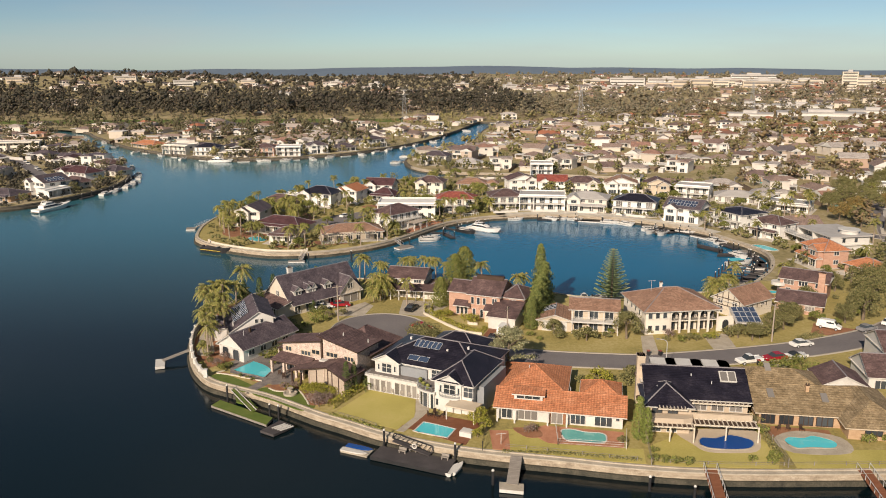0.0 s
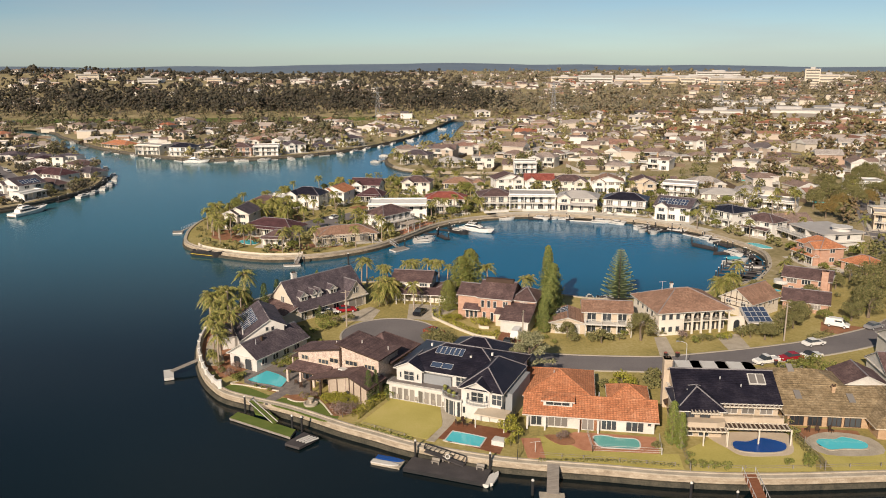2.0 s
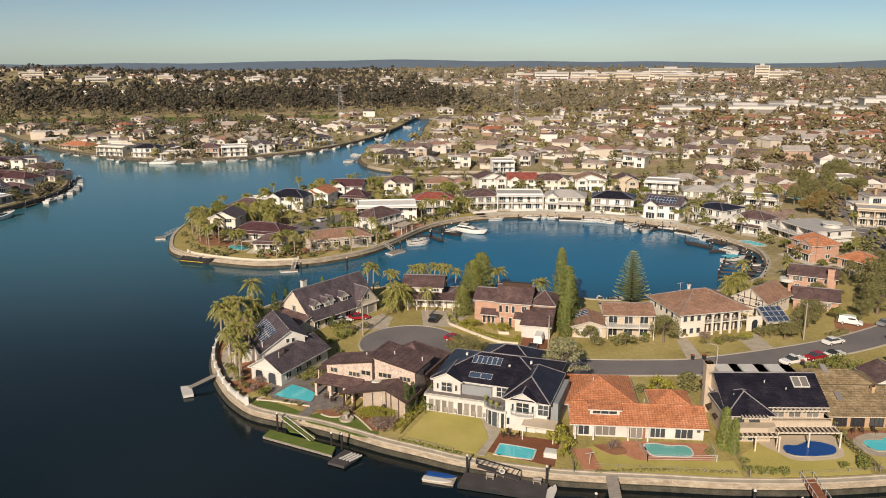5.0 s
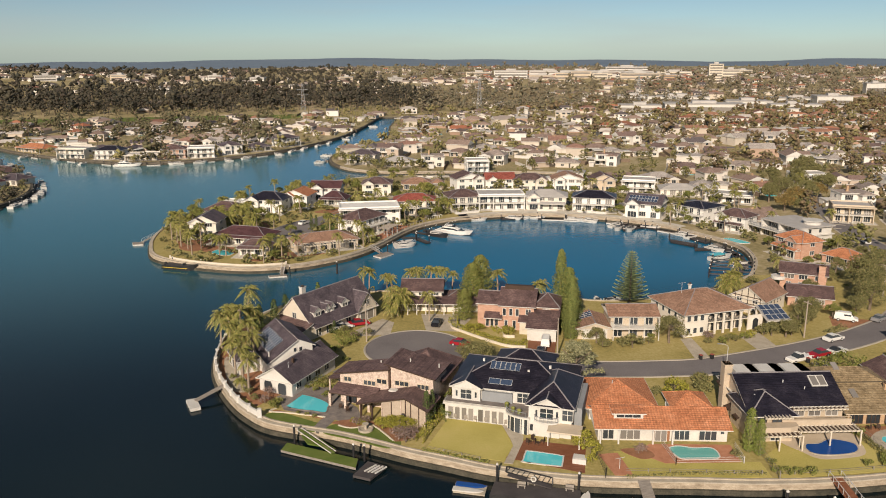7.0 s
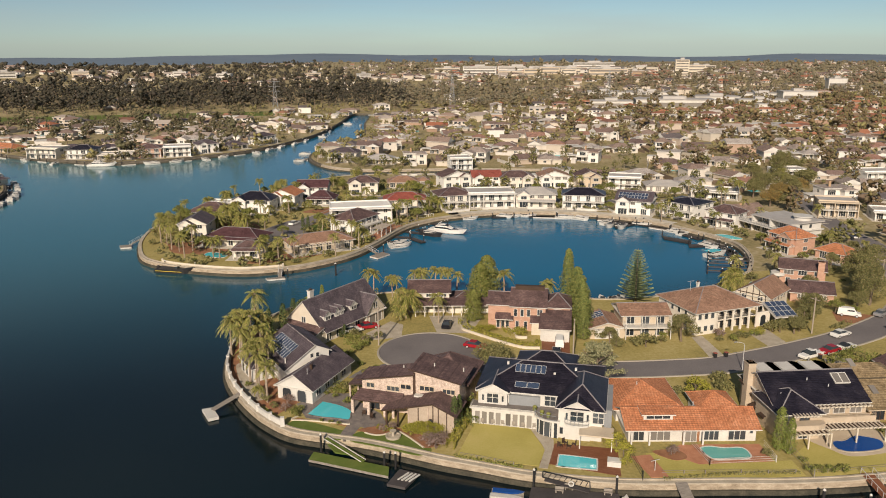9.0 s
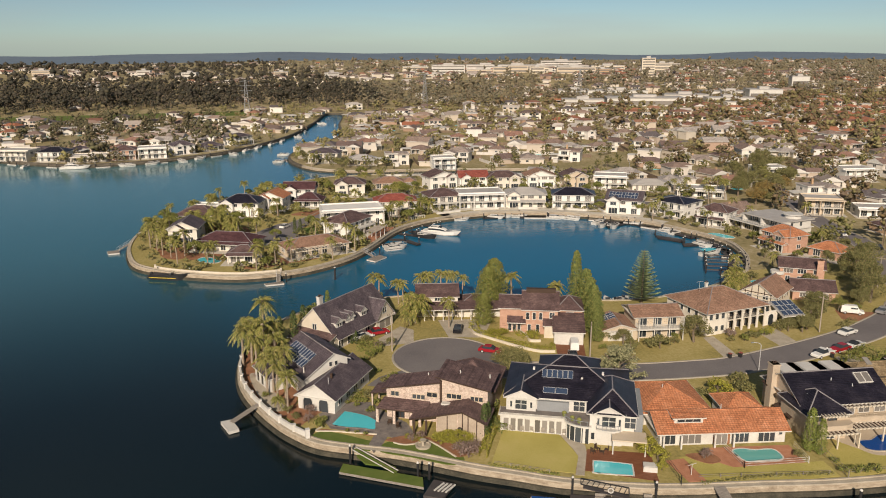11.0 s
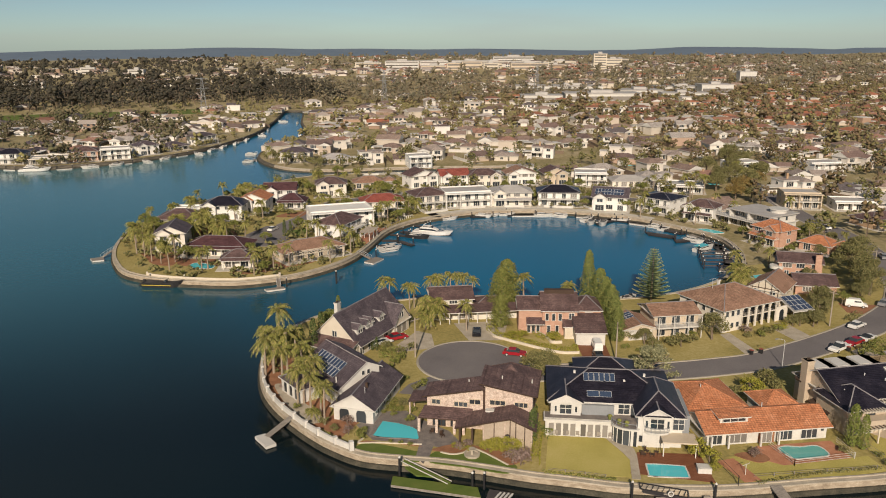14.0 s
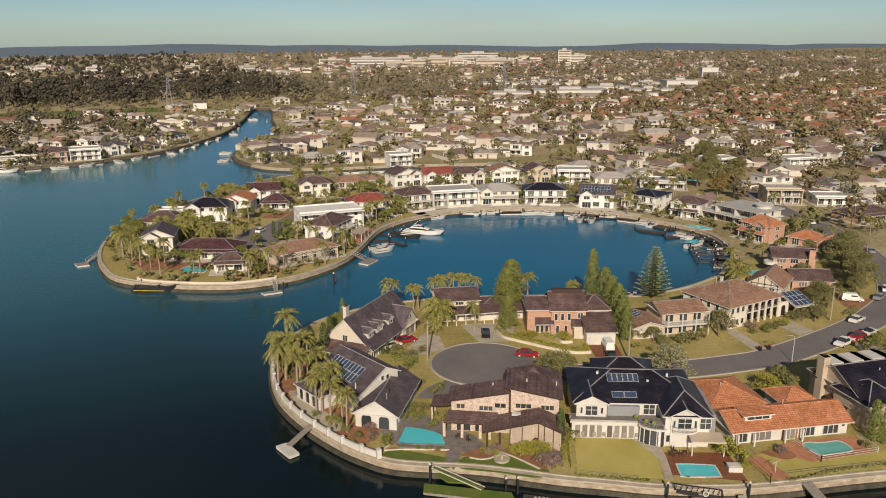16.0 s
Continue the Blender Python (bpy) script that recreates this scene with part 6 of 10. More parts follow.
mid("white house with glazed terrace", -32.0, 527.0, 40, 14, 10, 2, "hip", "white", "t_slate", 1.8, "balcony", "x", G4)
mid("dark-roofed house on the point", 4.0, 436.0, -20, 15, 11, 2, "hip", "cream", "t_slate", 2, "balcony", "x", G4)
mid("pale house with grey roof beside the canal", 22.0, 424.0, -14, 14, 10, 1, "hip", "beige", "t_grey", 2, "porch", "x", G4)


# Plants.
def quad_mesh(name, v, mat):
    """A mesh of loose four-cornered leaves from an array of corners."""
    n = len(v) // 4
    me = bpy.data.meshes.new(name)
    me.vertices.add(4 * n)
    me.vertices.foreach_set("co", np.asarray(v, np.float32).ravel())
    me.loops.add(4 * n)
    me.loops.foreach_set("vertex_index", np.arange(4 * n, dtype=np.int32))
    me.polygons.add(n)
    me.polygons.foreach_set("loop_start", np.arange(0, 4 * n, 4, dtype=np.int32))
    me.materials.append(mat)
    me.update(calc_edges=True)
    return me


def leaf_quads(c, out, size, rng, spread=0.9):
    """Bent leaf sprays at centres c that lean along out, each a quad of about the given size."""
    n = len(c)
    nrm = out + rng.normal(0, spread, (n, 3))
    nrm /= np.linalg.norm(nrm, axis=1, keepdims=True) + 1e-9
    a = np.cross(nrm, rng.normal(0, 1, (n, 3)))
    a /= np.linalg.norm(a, axis=1, keepdims=True) + 1e-9
    b = np.cross(nrm, a)
    s = (size * rng.uniform(0.6, 1.4, n))[:, None]
    t = s * rng.uniform(0.5, 1.0, n)[:, None]
    q = np.stack([c - a * s * 0.5, c - b * t * 0.5 + nrm * s * 0.1, c + a * s * 0.5, c + b * t * 0.5 - nrm * s * 0.1], 1)
    return q.reshape(-1, 3)


def limbs(h, r, seed, lean=0.25, n=6, top=0.75):
    rnd = random.Random(seed)
    s = Shape()
    s.tube([(0, 0, -0.2, r * 1.25), (0.03 * h, 0, h * 0.3, r), (0.02 * h, 0.03 * h, h * top, r * 0.45)], 8)
    for i in range(n):
        a = 2 * math.pi * i / n + rnd.uniform(-0.4, 0.4)
        z = h * rnd.uniform(0.28, 0.55)
        l = h * rnd.uniform(lean, lean * 1.6)
        s.beam((0.02 * h, 0.01 * h, z), (l * math.cos(a), l * math.sin(a), z + h * rnd.uniform(0.15, 0.32)), r * 0.5, r * 0.5)
    return s


def round_tree(h, r, n, mat, seed, size=0.38, low=0.3):
    rng = np.random.default_rng(seed)
    k = 26 if r < 5 else 60
    u = rng.normal(0, 1, (k, 3))
    u /= np.linalg.norm(u, axis=1, keepdims=True)
    u[:, 2] = np.abs(u[:, 2]) * 1.1 - 0.35
    mid_z = h * (low + 1) / 2
    cen = u * np.array([r, r, h * (1 - low) / 2]) * rng.uniform(0.55, 0.9, (k, 1)) + np.array([0, 0, mid_z])
    idx = rng.integers(0, k, n)
    d = rng.normal(0, 1, (n, 3))
    d /= np.linalg.norm(d, axis=1, keepdims=True)
    rad = rng.uniform(*((0.24, 0.42) if r < 5 else (0.14, 0.3)), k)[idx][:, None] * r * rng.uniform(0.55, 1.0, (n, 1)) ** 0.6
    c = cen[idx] + d * rad * np.array([1, 1, 0.8])
    c[:, 2] = np.maximum(c[:, 2], h * low * 0.5)
    return quad_mesh("crown", leaf_quads(c, d + np.array([0, 0, 0.3]), size, rng, 0.6), mat), limbs(h, 0.035 * h, seed).mesh("trunk", M["bark"])


def column_tree(h, r, n, mat, seed, size=0.34, power=0.7):
    rng = np.random.default_rng(seed)
    z = rng.uniform(0.02, 1, n)
    a = rng.uniform(0, 2 * math.pi, n)
    prof = np.minimum(1, (z / 0.15) ** 0.5) * (1 - z) ** power
    lump = 1 + 0.18 * np.sin(3 * a + 9 * z * 3 + seed) + 0.16 * np.sin(5 * a + 17 * z) + 0.1 * np.sin(9 * a - 41 * z)
    rr = r * prof * lump * rng.uniform(0.6, 1.05, n) + 0.08
    c = np.stack([rr * np.cos(a), rr * np.sin(a), z * h + 0.1], 1)
    d = np.stack([np.cos(a), np.sin(a), np.full(n, 0.5)], 1)
    s = Shape()
    s.tube([(0, 0, -0.2, 0.03 * h), (0, 0, h * 0.9, 0.01)], 7)
    return quad_mesh("crown", leaf_quads(c, d, size, rng, 0.5), mat), s.mesh("trunk", M["bark"])


def spreading_tree(h, r, n, mat, seed):
    """Tiers of level boughs, wide below and narrowing to a blunt top."""
    rng = np.random.default_rng(seed)
    k = 70
    f = rng.uniform(0, 1, k) ** 0.8
    a = rng.uniform(0, 2 * math.pi, k)
    reach = r * (1 - 0.75 * f) * rng.uniform(0.35, 1.0, k) ** 0.5
    cen = np.stack([reach * np.cos(a), reach * np.sin(a), h * (0.32 + 0.64 * f)], 1)
    idx = rng.integers(0, k, n)
    d = rng.normal(0, 1, (n, 3)) * np.array([1, 1, 0.4])
    d /= np.linalg.norm(d, axis=1, keepdims=True)
    c = cen[idx] + d * (rng.uniform(0.2, 1.0, (n, 1)) * 0.24 * r) * np.array([1, 1, 0.5])
    return quad_mesh("crown", leaf_quads(c, d * 0.5 + np.array([0, 0, 0.8]), 0.26, rng, 0.6), mat), limbs(h, 0.03 * h, seed, 0.3, 8).mesh("trunk", M["bark"])


def norfolk(h, seed):
    rng = np.random.default_rng(seed)
    quads = []
    tiers = 22
    for i in range(tiers):
        f = i / tiers
        z = h * (0.10 + 0.88 * f)
        reach = h * 0.285 * (1 - f) ** 0.8 + 0.25
        for j in range(7):
            a = 2 * math.pi * (j + 0.5 * (i % 2)) / 7 + rng.uniform(-0.12, 0.12)
            m = max(4, int(reach / 0.22))
            t = np.linspace(0.12, 1, m)
            x, y = reach * t * math.cos(a), reach * t * math.sin(a)
            zz = z + reach * (0.20 * t * t - 0.02 + 0.12 * t)
            for side in (-1, 1):
                w = 0.62 * (1 - 0.55 * t) * (0.6 + 0.4 * (1 - f))
                ox, oy = -math.sin(a) * side, math.cos(a) * side
                p = np.stack([x, y, zz], 1)
                q = np.stack([x + ox * w + 0.2 * math.cos(a), y + oy * w + 0.2 * math.sin(a), zz + 0.12], 1)
                dx = np.array([math.cos(a), math.sin(a), 0.1]) * 0.24
                quads.append(np.stack([p, p + dx, q + dx, q], 1).reshape(-1, 3))
    s = Shape()
    s.tube([(0, 0, -0.2, 0.3), (0, 0, h * 0.5, 0.18), (0, 0, h, 0.03)], 8)
    return quad_mesh("crown", np.concatenate(quads), M["leaf_pine"]), s.mesh("trunk", M["bark"])


def palm(h, r, seed, fronds=26, feather=True, mat="leaf_palm"):
    rng = np.random.default_rng(seed)
    quads = []
    for i in range(fronds):
        a = 2 * math.pi * i / fronds * 2.4 + rng.uniform(-0.2, 0.2)
        el = rng.uniform(-0.35, 1.3)
        L = r * rng.uniform(0.85, 1.15)
        m = 9
        t = np.linspace(0, 1, m)
        rad = L * t * (math.cos(el) * 0.55 + 0.45)
        z = h + L * (math.sin(el) * t - (0.55 + 0.25 * math.cos(el)) * t * t)
        ax = np.array([math.cos(a), math.sin(a), 0])
        sd = np.array([-math.sin(a), math.cos(a), 0])
        spine = rad[:, None] * ax + np.array([0, 0, 1]) * z[:, None]
        wid = 0.15 * r * np.sin(np.pi * np.clip(t * 0.9 + 0.1, 0, 1)) + 0.03
        for s in (-1, 1):
            for k in range(m - 1):
                for part_ in (0.0, 0.5):
                    p0 = spine[k] * (1 - part_) + spine[k + 1] * part_
                    p1 = p0 + (spine[k + 1] - spine[k]) * 0.32
                    drop = np.array([0, 0, -0.75 * wid[k]])
                    out = sd * s * wid[k] + (spine[k + 1] - spine[k]) * 0.55 + drop
                    quads.append(np.stack([p0, p1, p1 + out, p0 + out]))
    s = Shape()
    lean = rng.uniform(-0.06, 0.06, 2) * h
    rings = [(lean[0] * (f * f - 1), lean[1] * (f * f - 1), -0.2 + (h + 0.2) * f, (0.21 - 0.07 * f) * (1.12 if k % 2 else 1)) for k, f in enumerate(np.linspace(0, 1, 9))]
    s.tube(rings, 8)
    s.tube([(0, 0, h - 0.5, 0.3), (0, 0, h - 0.1, 0.42), (0, 0, h + 0.15, 0.15)], 8)
    return quad_mesh("crown", np.concatenate(quads), M[mat]), s.mesh("trunk", M["palm_bark"])


KINDS = {
    "palm": ("palm_tree", "green-gold feather palm with a slim grey trunk", "palm tree", [lambda s=s: palm(7.0 + 0.5 * (s % 3), 2.4, s, 26) for s in range(4)]),
    "phoenix": ("palm_tree", "broad date palm with a full golden-green crown", "palm tree", [lambda s=s: palm(4.8, 3.3, s + 20, 46) for s in range(3)]),
    "tree": ("tree", "round leafy green garden tree", "tree", [lambda s=s: round_tree(6.0, 2.7, 2600, M["leaf_tree"], s, 0.28) for s in range(4)]),
    "gum": ("tree", "spreading olive-green gum tree", "tree", [lambda s=s: round_tree(9.0, 4.2, 5000, M["leaf_olive"], s + 40, 0.3, 0.12) for s in range(4)]),
    "russet": ("tree", "large russet-brown leafy tree", "tree", [lambda s=s: round_tree(12.0, 7.0, 7500, M["leaf_red"], s + 60, 0.42, 0.1) for s in range(2)]),
    "pencil": ("conifer", "tall slim dark green conifer", "tree", [lambda: column_tree(14.2, 2.0, 6000, M["leaf_dark"], 83, 0.28, 0.45)]),
    "row_conifer": ("conifer", "bushy green conifer in a row", "tree", [lambda s=s: column_tree(10.2, 2.6, 5200, M["leaf_dark"], s + 86, 0.28, 0.4) for s in range(3)]),
    "bright_conifer": ("conifer", "tall bright green leafy conifer", "tree", [lambda s=s: column_tree(12.0, 4.1, 8500, M["leaf_tree"], s + 85, 0.3, 0.42) for s in range(2)]),
    "cypress": ("cypress", "slim dark green cypress tree", "tree", [lambda s=s: column_tree(5.5, 0.72, 1000, M["leaf_cypress"], s + 90, 0.2, 0.4) for s in range(2)]),
    "fat_cypress": ("cypress", "stout clipped green cypress", "tree", [lambda s=s: column_tree(6.2, 0.95, 3600, M["leaf_bright"], s + 95, 0.13, 0.4) for s in range(2)]),
    "norfolk": ("norfolk_pine", "tiered Norfolk pine with upswept branches", "tree", [lambda: norfolk(13.5, 5)]),
    "shrub": ("shrub", "rounded green garden shrub", "shrub", [lambda s=s: round_tree(1.7, 1.15, 420, M["leaf_tree"], s + 100, 0.24, 0.05) for s in range(3)]),
    "olive_shrub": ("shrub", "rounded olive-green garden shrub", "shrub", [lambda s=s: round_tree(2.2, 1.5, 520, M["leaf_olive"], s + 110, 0.26, 0.05) for s in range(3)]),
    "silver": ("tree", "spreading tiered grey-green street tree", "tree", [lambda: spreading_tree(8.0, 4.4, 6500, M["leaf_silver"], 77)]),
    "round": ("tree", "dense rounded olive-green street tree", "tree", [lambda: round_tree(5.2, 3.7, 5200, M["leaf_olive"], 78, 0.22, 0.16)]),
    "topiary": ("shrub", "clipped ball-shaped yellow-green bush", "shrub", [lambda: round_tree(1.7, 1.35, 1100, M["leaf_lime"], 128, 0.15, 0.02)]),
    "lime": ("shrub", "bright yellow-green leafy shrub", "shrub", [lambda: round_tree(3.4, 1.9, 800, M["leaf_lime"], 121, 0.28, 0.08)]),
    "bare": ("shrub", "grey leafless shrub of fine twigs", "shrub", [lambda s=s: round_tree(2.6, 1.6, 460, M["leaf_bare"], s + 130, 0.22, 0.05) for s in range(2)]),
}
BUILT = {}
veg = random.Random(11)


def plant(kind, x, y, scale=1.0, z=None, group=""):
    name, label, cat, makers = KINDS[kind]
    i = veg.randrange(len(makers))
    at = pose(x, y, LAND if z is None else z, 0, 0, veg.uniform(0, 360))
    if (kind, i) not in BUILT:
        crown, trunk = makers[i]()
        ob = thing(name, label, cat, at, group)
        part("trunk", trunk, None, ob)
        part("crown", crown, None, ob)
        BUILT[kind, i] = ob
    else:
        ob = copy_thing(BUILT[kind, i], at)
    ob.scale = (scale * veg.uniform(0.95, 1.05), scale * veg.uniform(0.95, 1.05), scale)
    return ob


def hedge(pts, w, h, mat, label="clipped green hedge", seed=1, size=0.24):
    rng = np.random.default_rng(seed)
    p = np.array(pts, float)
    seg = np.linalg.norm(np.diff(p, axis=0), axis=1)
    n = int(seg.sum() * (w + 2 * h) * 26)
    t = rng.uniform(0, seg.sum(), n)
    k = np.minimum(np.searchsorted(np.cumsum(seg), t), len(seg) - 1)
    f = (t - np.r_[0, np.cumsum(seg)][k]) / seg[k]
    base = p[k] + (p[k + 1] - p[k]) * f[:, None]
    d = (p[k + 1] - p[k]) / seg[k][:, None]
    nn = np.stack([-d[:, 1], d[:, 0]], 1)
    side = rng.uniform(-1, 1, n)
    z = rng.uniform(0, 1, n)
    face = rng.integers(0, 3, n)
    off = np.where(face == 0, side, np.where(face == 1, 1.0, -1.0)) * w / 2 * (1 + 0.12 * np.sin(t * 2.1) + rng.normal(0, 0.06, n))
    zz = np.where(face == 0, 1.0, z) * h * (1 + 0.08 * np.sin(t * 1.7 + 2) + rng.normal(0, 0.04, n))
    c = np.concatenate([base + nn * off[:, None], (LAND + zz)[:, None]], 1)
    out = np.concatenate([nn * np.where(face == 0, 0, np.sign(off))[:, None], np.where(face == 0, 1.0, 0.2)[:, None]], 1)
    ob = new("hedge", quad_mesh("hedge", leaf_quads(c, out, size, rng, 0.45), M[mat]))
    return tagged(ob, label, "hedge")


# Gardens, pools and paving of the near point.
inner = offset(south, -0.8)
near_land = [p for p in inner if p[0] < 128]
patch("lawn", near_land + [(128, 200)], M["grass"], "dry mown grass of the near point", "grass", 0.012)
far_point = [p for p in offset(basin, -0.8) if p[0] < 60 and p[1] < 372]
patch("lawn", far_point + [(60, 372)], M["grass"], "dry grass of the second point", "grass", 0.012)
patch("lawn", [(-10.2, 135.9), (-3.2, 131.6), (-3.2, 128.2), (-3.2, 124.7), (-3.3, 122.9), (-5.9, 118.6), (-17.0, 124.2)], M["lawn"], "square yellow-green mown lawn", "lawn", 0.05)
patch("lawn", curve([(-42, 140.7), (-39.6, 142.4), (-37.5, 141.2), (-34.8, 138.9), (-33.1, 137.3), (-31.7, 136.1), (-33.4, 133.9), (-36.3, 136.3), (-40.3, 139.6)], 4, True), M["turf"], "strip of bright green lawn", "lawn", 0.05)
patch("lawn", curve([(-31, 135.2), (-28.3, 136.0), (-26.2, 134.4), (-23.8, 134.2), (-20.8, 130.0), (-20.2, 126.9), (-22.6, 126.2), (-27.2, 129.8), (-31.8, 133.1)], 4, True), M["turf"], "scalloped bright green lawn", "lawn", 0.05)
patch("lawn", [(9.5, 109.9), (30.4, 106.6), (31.2, 110.8), (17.5, 113.3), (15.6, 117.4), (11.2, 118.2)], M["lawn"], "faded lawn behind the sea wall", "lawn", 0.05)
patch("lawn", [(31.6, 105.9), (49, 104.6), (51.2, 109), (49.5, 116), (39, 116), (32.6, 112)], M["lawn"], "lawn round the pool", "lawn", 0.04)
patch("lawn", [(51.6, 104.6), (90, 103.2), (90, 109), (60, 109.6), (52.6, 111.6)], M["lawn"], "lawn behind the sea wall", "lawn", 0.04)
patch("patio", [(-39.2, 148.6), (-34.1, 151.8), (-29.8, 150.6), (-28.4, 146.6), (-25.6, 141.2), (-25.2, 136.6), (-28.0, 136.0), (-31.0, 138.6), (-38.0, 142.8)], M["slate"], "grey slate paving round the pool", "paving", 0.03)
patch("path", [(-32.9, 133.2), (-31.4, 134.6), (-28.4, 139.6), (-30.8, 140.2), (-33.2, 135.6)], M["slate"], "slate path to the water", "paving", 0.058)
patch("garden_bed", curve([(-31.4, 137.9), (-34.4, 140.0), (-38.0, 142.4), (-39.2, 143.0), (-40.2, 142.7), (-37.0, 141.6), (-33.0, 139.4)], 4, True), M["paver"], "planted bed with a curved pale edge", "garden bed", 0.062)
patch("garden_bed", curve([(-30.2, 136.6), (-29.0, 135.2), (-27.9, 134.0), (-26.1, 133.8), (-24.4, 134.6), (-23.4, 133.3), (-22.2, 131.1), (-21.0, 128.0), (-18.4, 128.6), (-17.0, 130.2), (-22.4, 134.4), (-26.0, 136.8)], 4, True), M["paver"], "brown garden bed before the house", "garden bed", 0.066)
for q, (bx, by, ra, rb, rot) in enumerate(((-55, 262, 9, 6, -20), (-66, 271, 5, 11, 10), (-38, 248, 12, 4, 10), (-50, 292, 8, 9, 0), (-24, 264, 12, 4, 12), (-18, 312, 7, 5, 0))):
    patch("garden_bed", blob(bx, by, ra, rb, rot, 26, 0.12, q), M["paver"], "bare brown garden bed under palms", "garden bed", 0.035 + 0.004 * q)
patch("patio", [(-45.4, 150.8), (-41.7, 153.8), (-38.2, 149.8), (-42.6, 145.2)], M["paver"], "brown paved terrace", "paving", 0.04)
patch("path", curve([(-49.4, 168.8), (-47.4, 168.2), (-45.6, 160), (-43.6, 152.8), (-46.6, 152.2), (-48.6, 160)], 4, True), M["concrete"], "pale garden path under palms", "paving", 0.05)
patch("garden_bed", curve([(-50, 182), (-44, 186), (-41, 172), (-42, 155), (-46, 149), (-49, 158), (-50.6, 170)], 4, True), M["paver"], "bare red-brown garden bed", "garden bed", 0.03)
patch("deck", [(-5.4, 119.6), (-1.0, 124.4), (7.6, 120.4), (4.6, 113.0)], M["deck"], "red-brown timber pool deck", "deck", 0.06)
patch("path", [(-9.4, 137.0), (-10.1, 135.9), (-3.1, 131.6), (-3.1, 128.2), (-3.1, 124.7), (-3.3, 122.9), (-6.1, 118.1), (-4.9, 117.6), (-1.6, 123.5), (-0.8, 125.6), (-1.6, 128.0), (-1.2, 131.2), (-0.8, 132.6)], M["concrete"], "pale concrete garden path", "paving", 0.065)
patch("patio", [(16.4, 118.6), (15.9, 115.0), (17.2, 113.2), (19.2, 112.8), (19.5, 118.6), (17.6, 119.2)], M["terra"], "terracotta tiled patio", "paving", 0.07)
patch("patio", [(19.3, 118.8), (18.9, 112.9), (28.4, 111.2), (29.6, 116.4)], M["terra"], "brick-red pool surround", "paving", 0.06)
patch("patio", [(8.6, 117.8), (8.6, 111.6), (11.2, 111.0), (11.6, 117.6)], M["terra"], "terracotta paved corner", "paving", 0.06)
patch("garden_bed", curve([(12.4, 118.4), (16.2, 117.8), (16.6, 115.4), (14.2, 115.2)], 4, True), M["paver"], "planted garden bed", "garden bed", 0.095)
patch("patio", curve([(38.4, 116.8), (39.2, 112.0), (40.6, 109.7), (44.4, 109.2), (47.9, 109.6), (49.6, 112.4), (50.0, 116.4)], 4, True), M["beige"], "pale pool surround", "paving", 0.05)
patch("patio", curve([(52.2, 113.6), (57.0, 116.0), (62.6, 113.6), (61.6, 108.6), (53.2, 109.0)], 4, True), M["concrete"], "pale pool surround", "paving", 0.05)
patch("road", [(-44.6, 280.3), (-37.8, 290.5), (-31.5, 298.0), (-20.5, 296.0), (-26.9, 285.7), (-26.7, 277.7), (-33.5, 269.6), (-41.4, 273.1)], M["asphalt"], "grey asphalt end of the street", "road", 0.085)
patch("driveway", [(-30.0, 270.2), (-26.2, 278.2), (-20.4, 275.6), (-23.7, 267.5)], M["concrete"], "pale concrete drive beside the street end", "driveway", 0.07)
patch("lawn", [(-24.6, 288.0), (-19.6, 291.0), (-20.6, 279.6), (-25.4, 281.4)], M["turf"], "small bright green front lawn", "lawn", 0.06)
patch("patio", [(51.8, 118.2), (52.0, 114.2), (61.2, 112.8), (62, 116)], M["paver"], "brown tiled terrace", "paving", 0.045)


def pool(outline, mat, label, rim="white"):
    ob = thing("swimming_pool", label, "pool", pose(0, 0, 0))
    o = curve(outline, 4, True)
    if area2(o) < 0:
        o = o[::-1]
    s = Shape()
    ring = o + [o[0], o[1]]
    ribbon(s, ring, [(0.1, LAND), (0.1, LAND + 0.13), (-0.12, LAND + 0.13), (-0.12, LAND)], 0)
    part("coping", s, M[rim], ob)
    w = Shape()
    w.prism(o, LAND, LAND + 0.1)
    part("pool_water", w, M[mat], ob)


pool([(-37.6, 144.0), (-37.2, 144.8), (-35.0, 148.0), (-34.5, 148.2), (-31.9, 146.0), (-30.4, 143.7), (-30.6, 142.2), (-31.2, 140.3), (-33.2, 141.4), (-35.6, 142.5)], "pool", "kidney-shaped turquoise garden pool", "slate")
pool([(-3.3, 117.9), (-3.1, 118.3), (-1.9, 120.7), (-1.5, 120.8), (0.6, 119.8), (3.0, 118.4), (3.1, 118.0), (2.0, 115.6), (1.7, 115.5), (-0.8, 116.6)], "pool", "bright turquoise pool in a timber deck")
pool([(19.9, 117.2), (21.6, 117.6), (23.6, 116.6), (26.2, 116.0), (26.4, 114.2), (25.4, 112.9), (22.0, 113.5), (20.0, 114.2)], "pool_green", "pale green pool behind a white fence")
pool([(40.2, 112.6), (41.2, 114.2), (43.2, 114.0), (46.0, 114.9), (48.6, 112.9), (47.4, 110.6), (44.4, 110.2), (41.0, 110.9)], "pool_blue", "pool under a deep blue cover", "concrete")
pool([(53.4, 112.6), (54.6, 113.9), (56.8, 113.6), (58.6, 114.2), (61.0, 112.2), (60.0, 110.2), (56.6, 110.4), (54.2, 110.4)], "pool", "kidney-shaped blue-green pool in pale paving", "concrete")
pool([(-59, 257), (-57, 259.4), (-52.6, 255.6), (-53.4, 252.2), (-57.2, 253.6)], "pool", "turquoise pool on the second point")
pool([(100.6, 240.4), (104.4, 240.0), (106.4, 233.6), (102.8, 233.8)], "pool", "turquoise pool above the moorings")
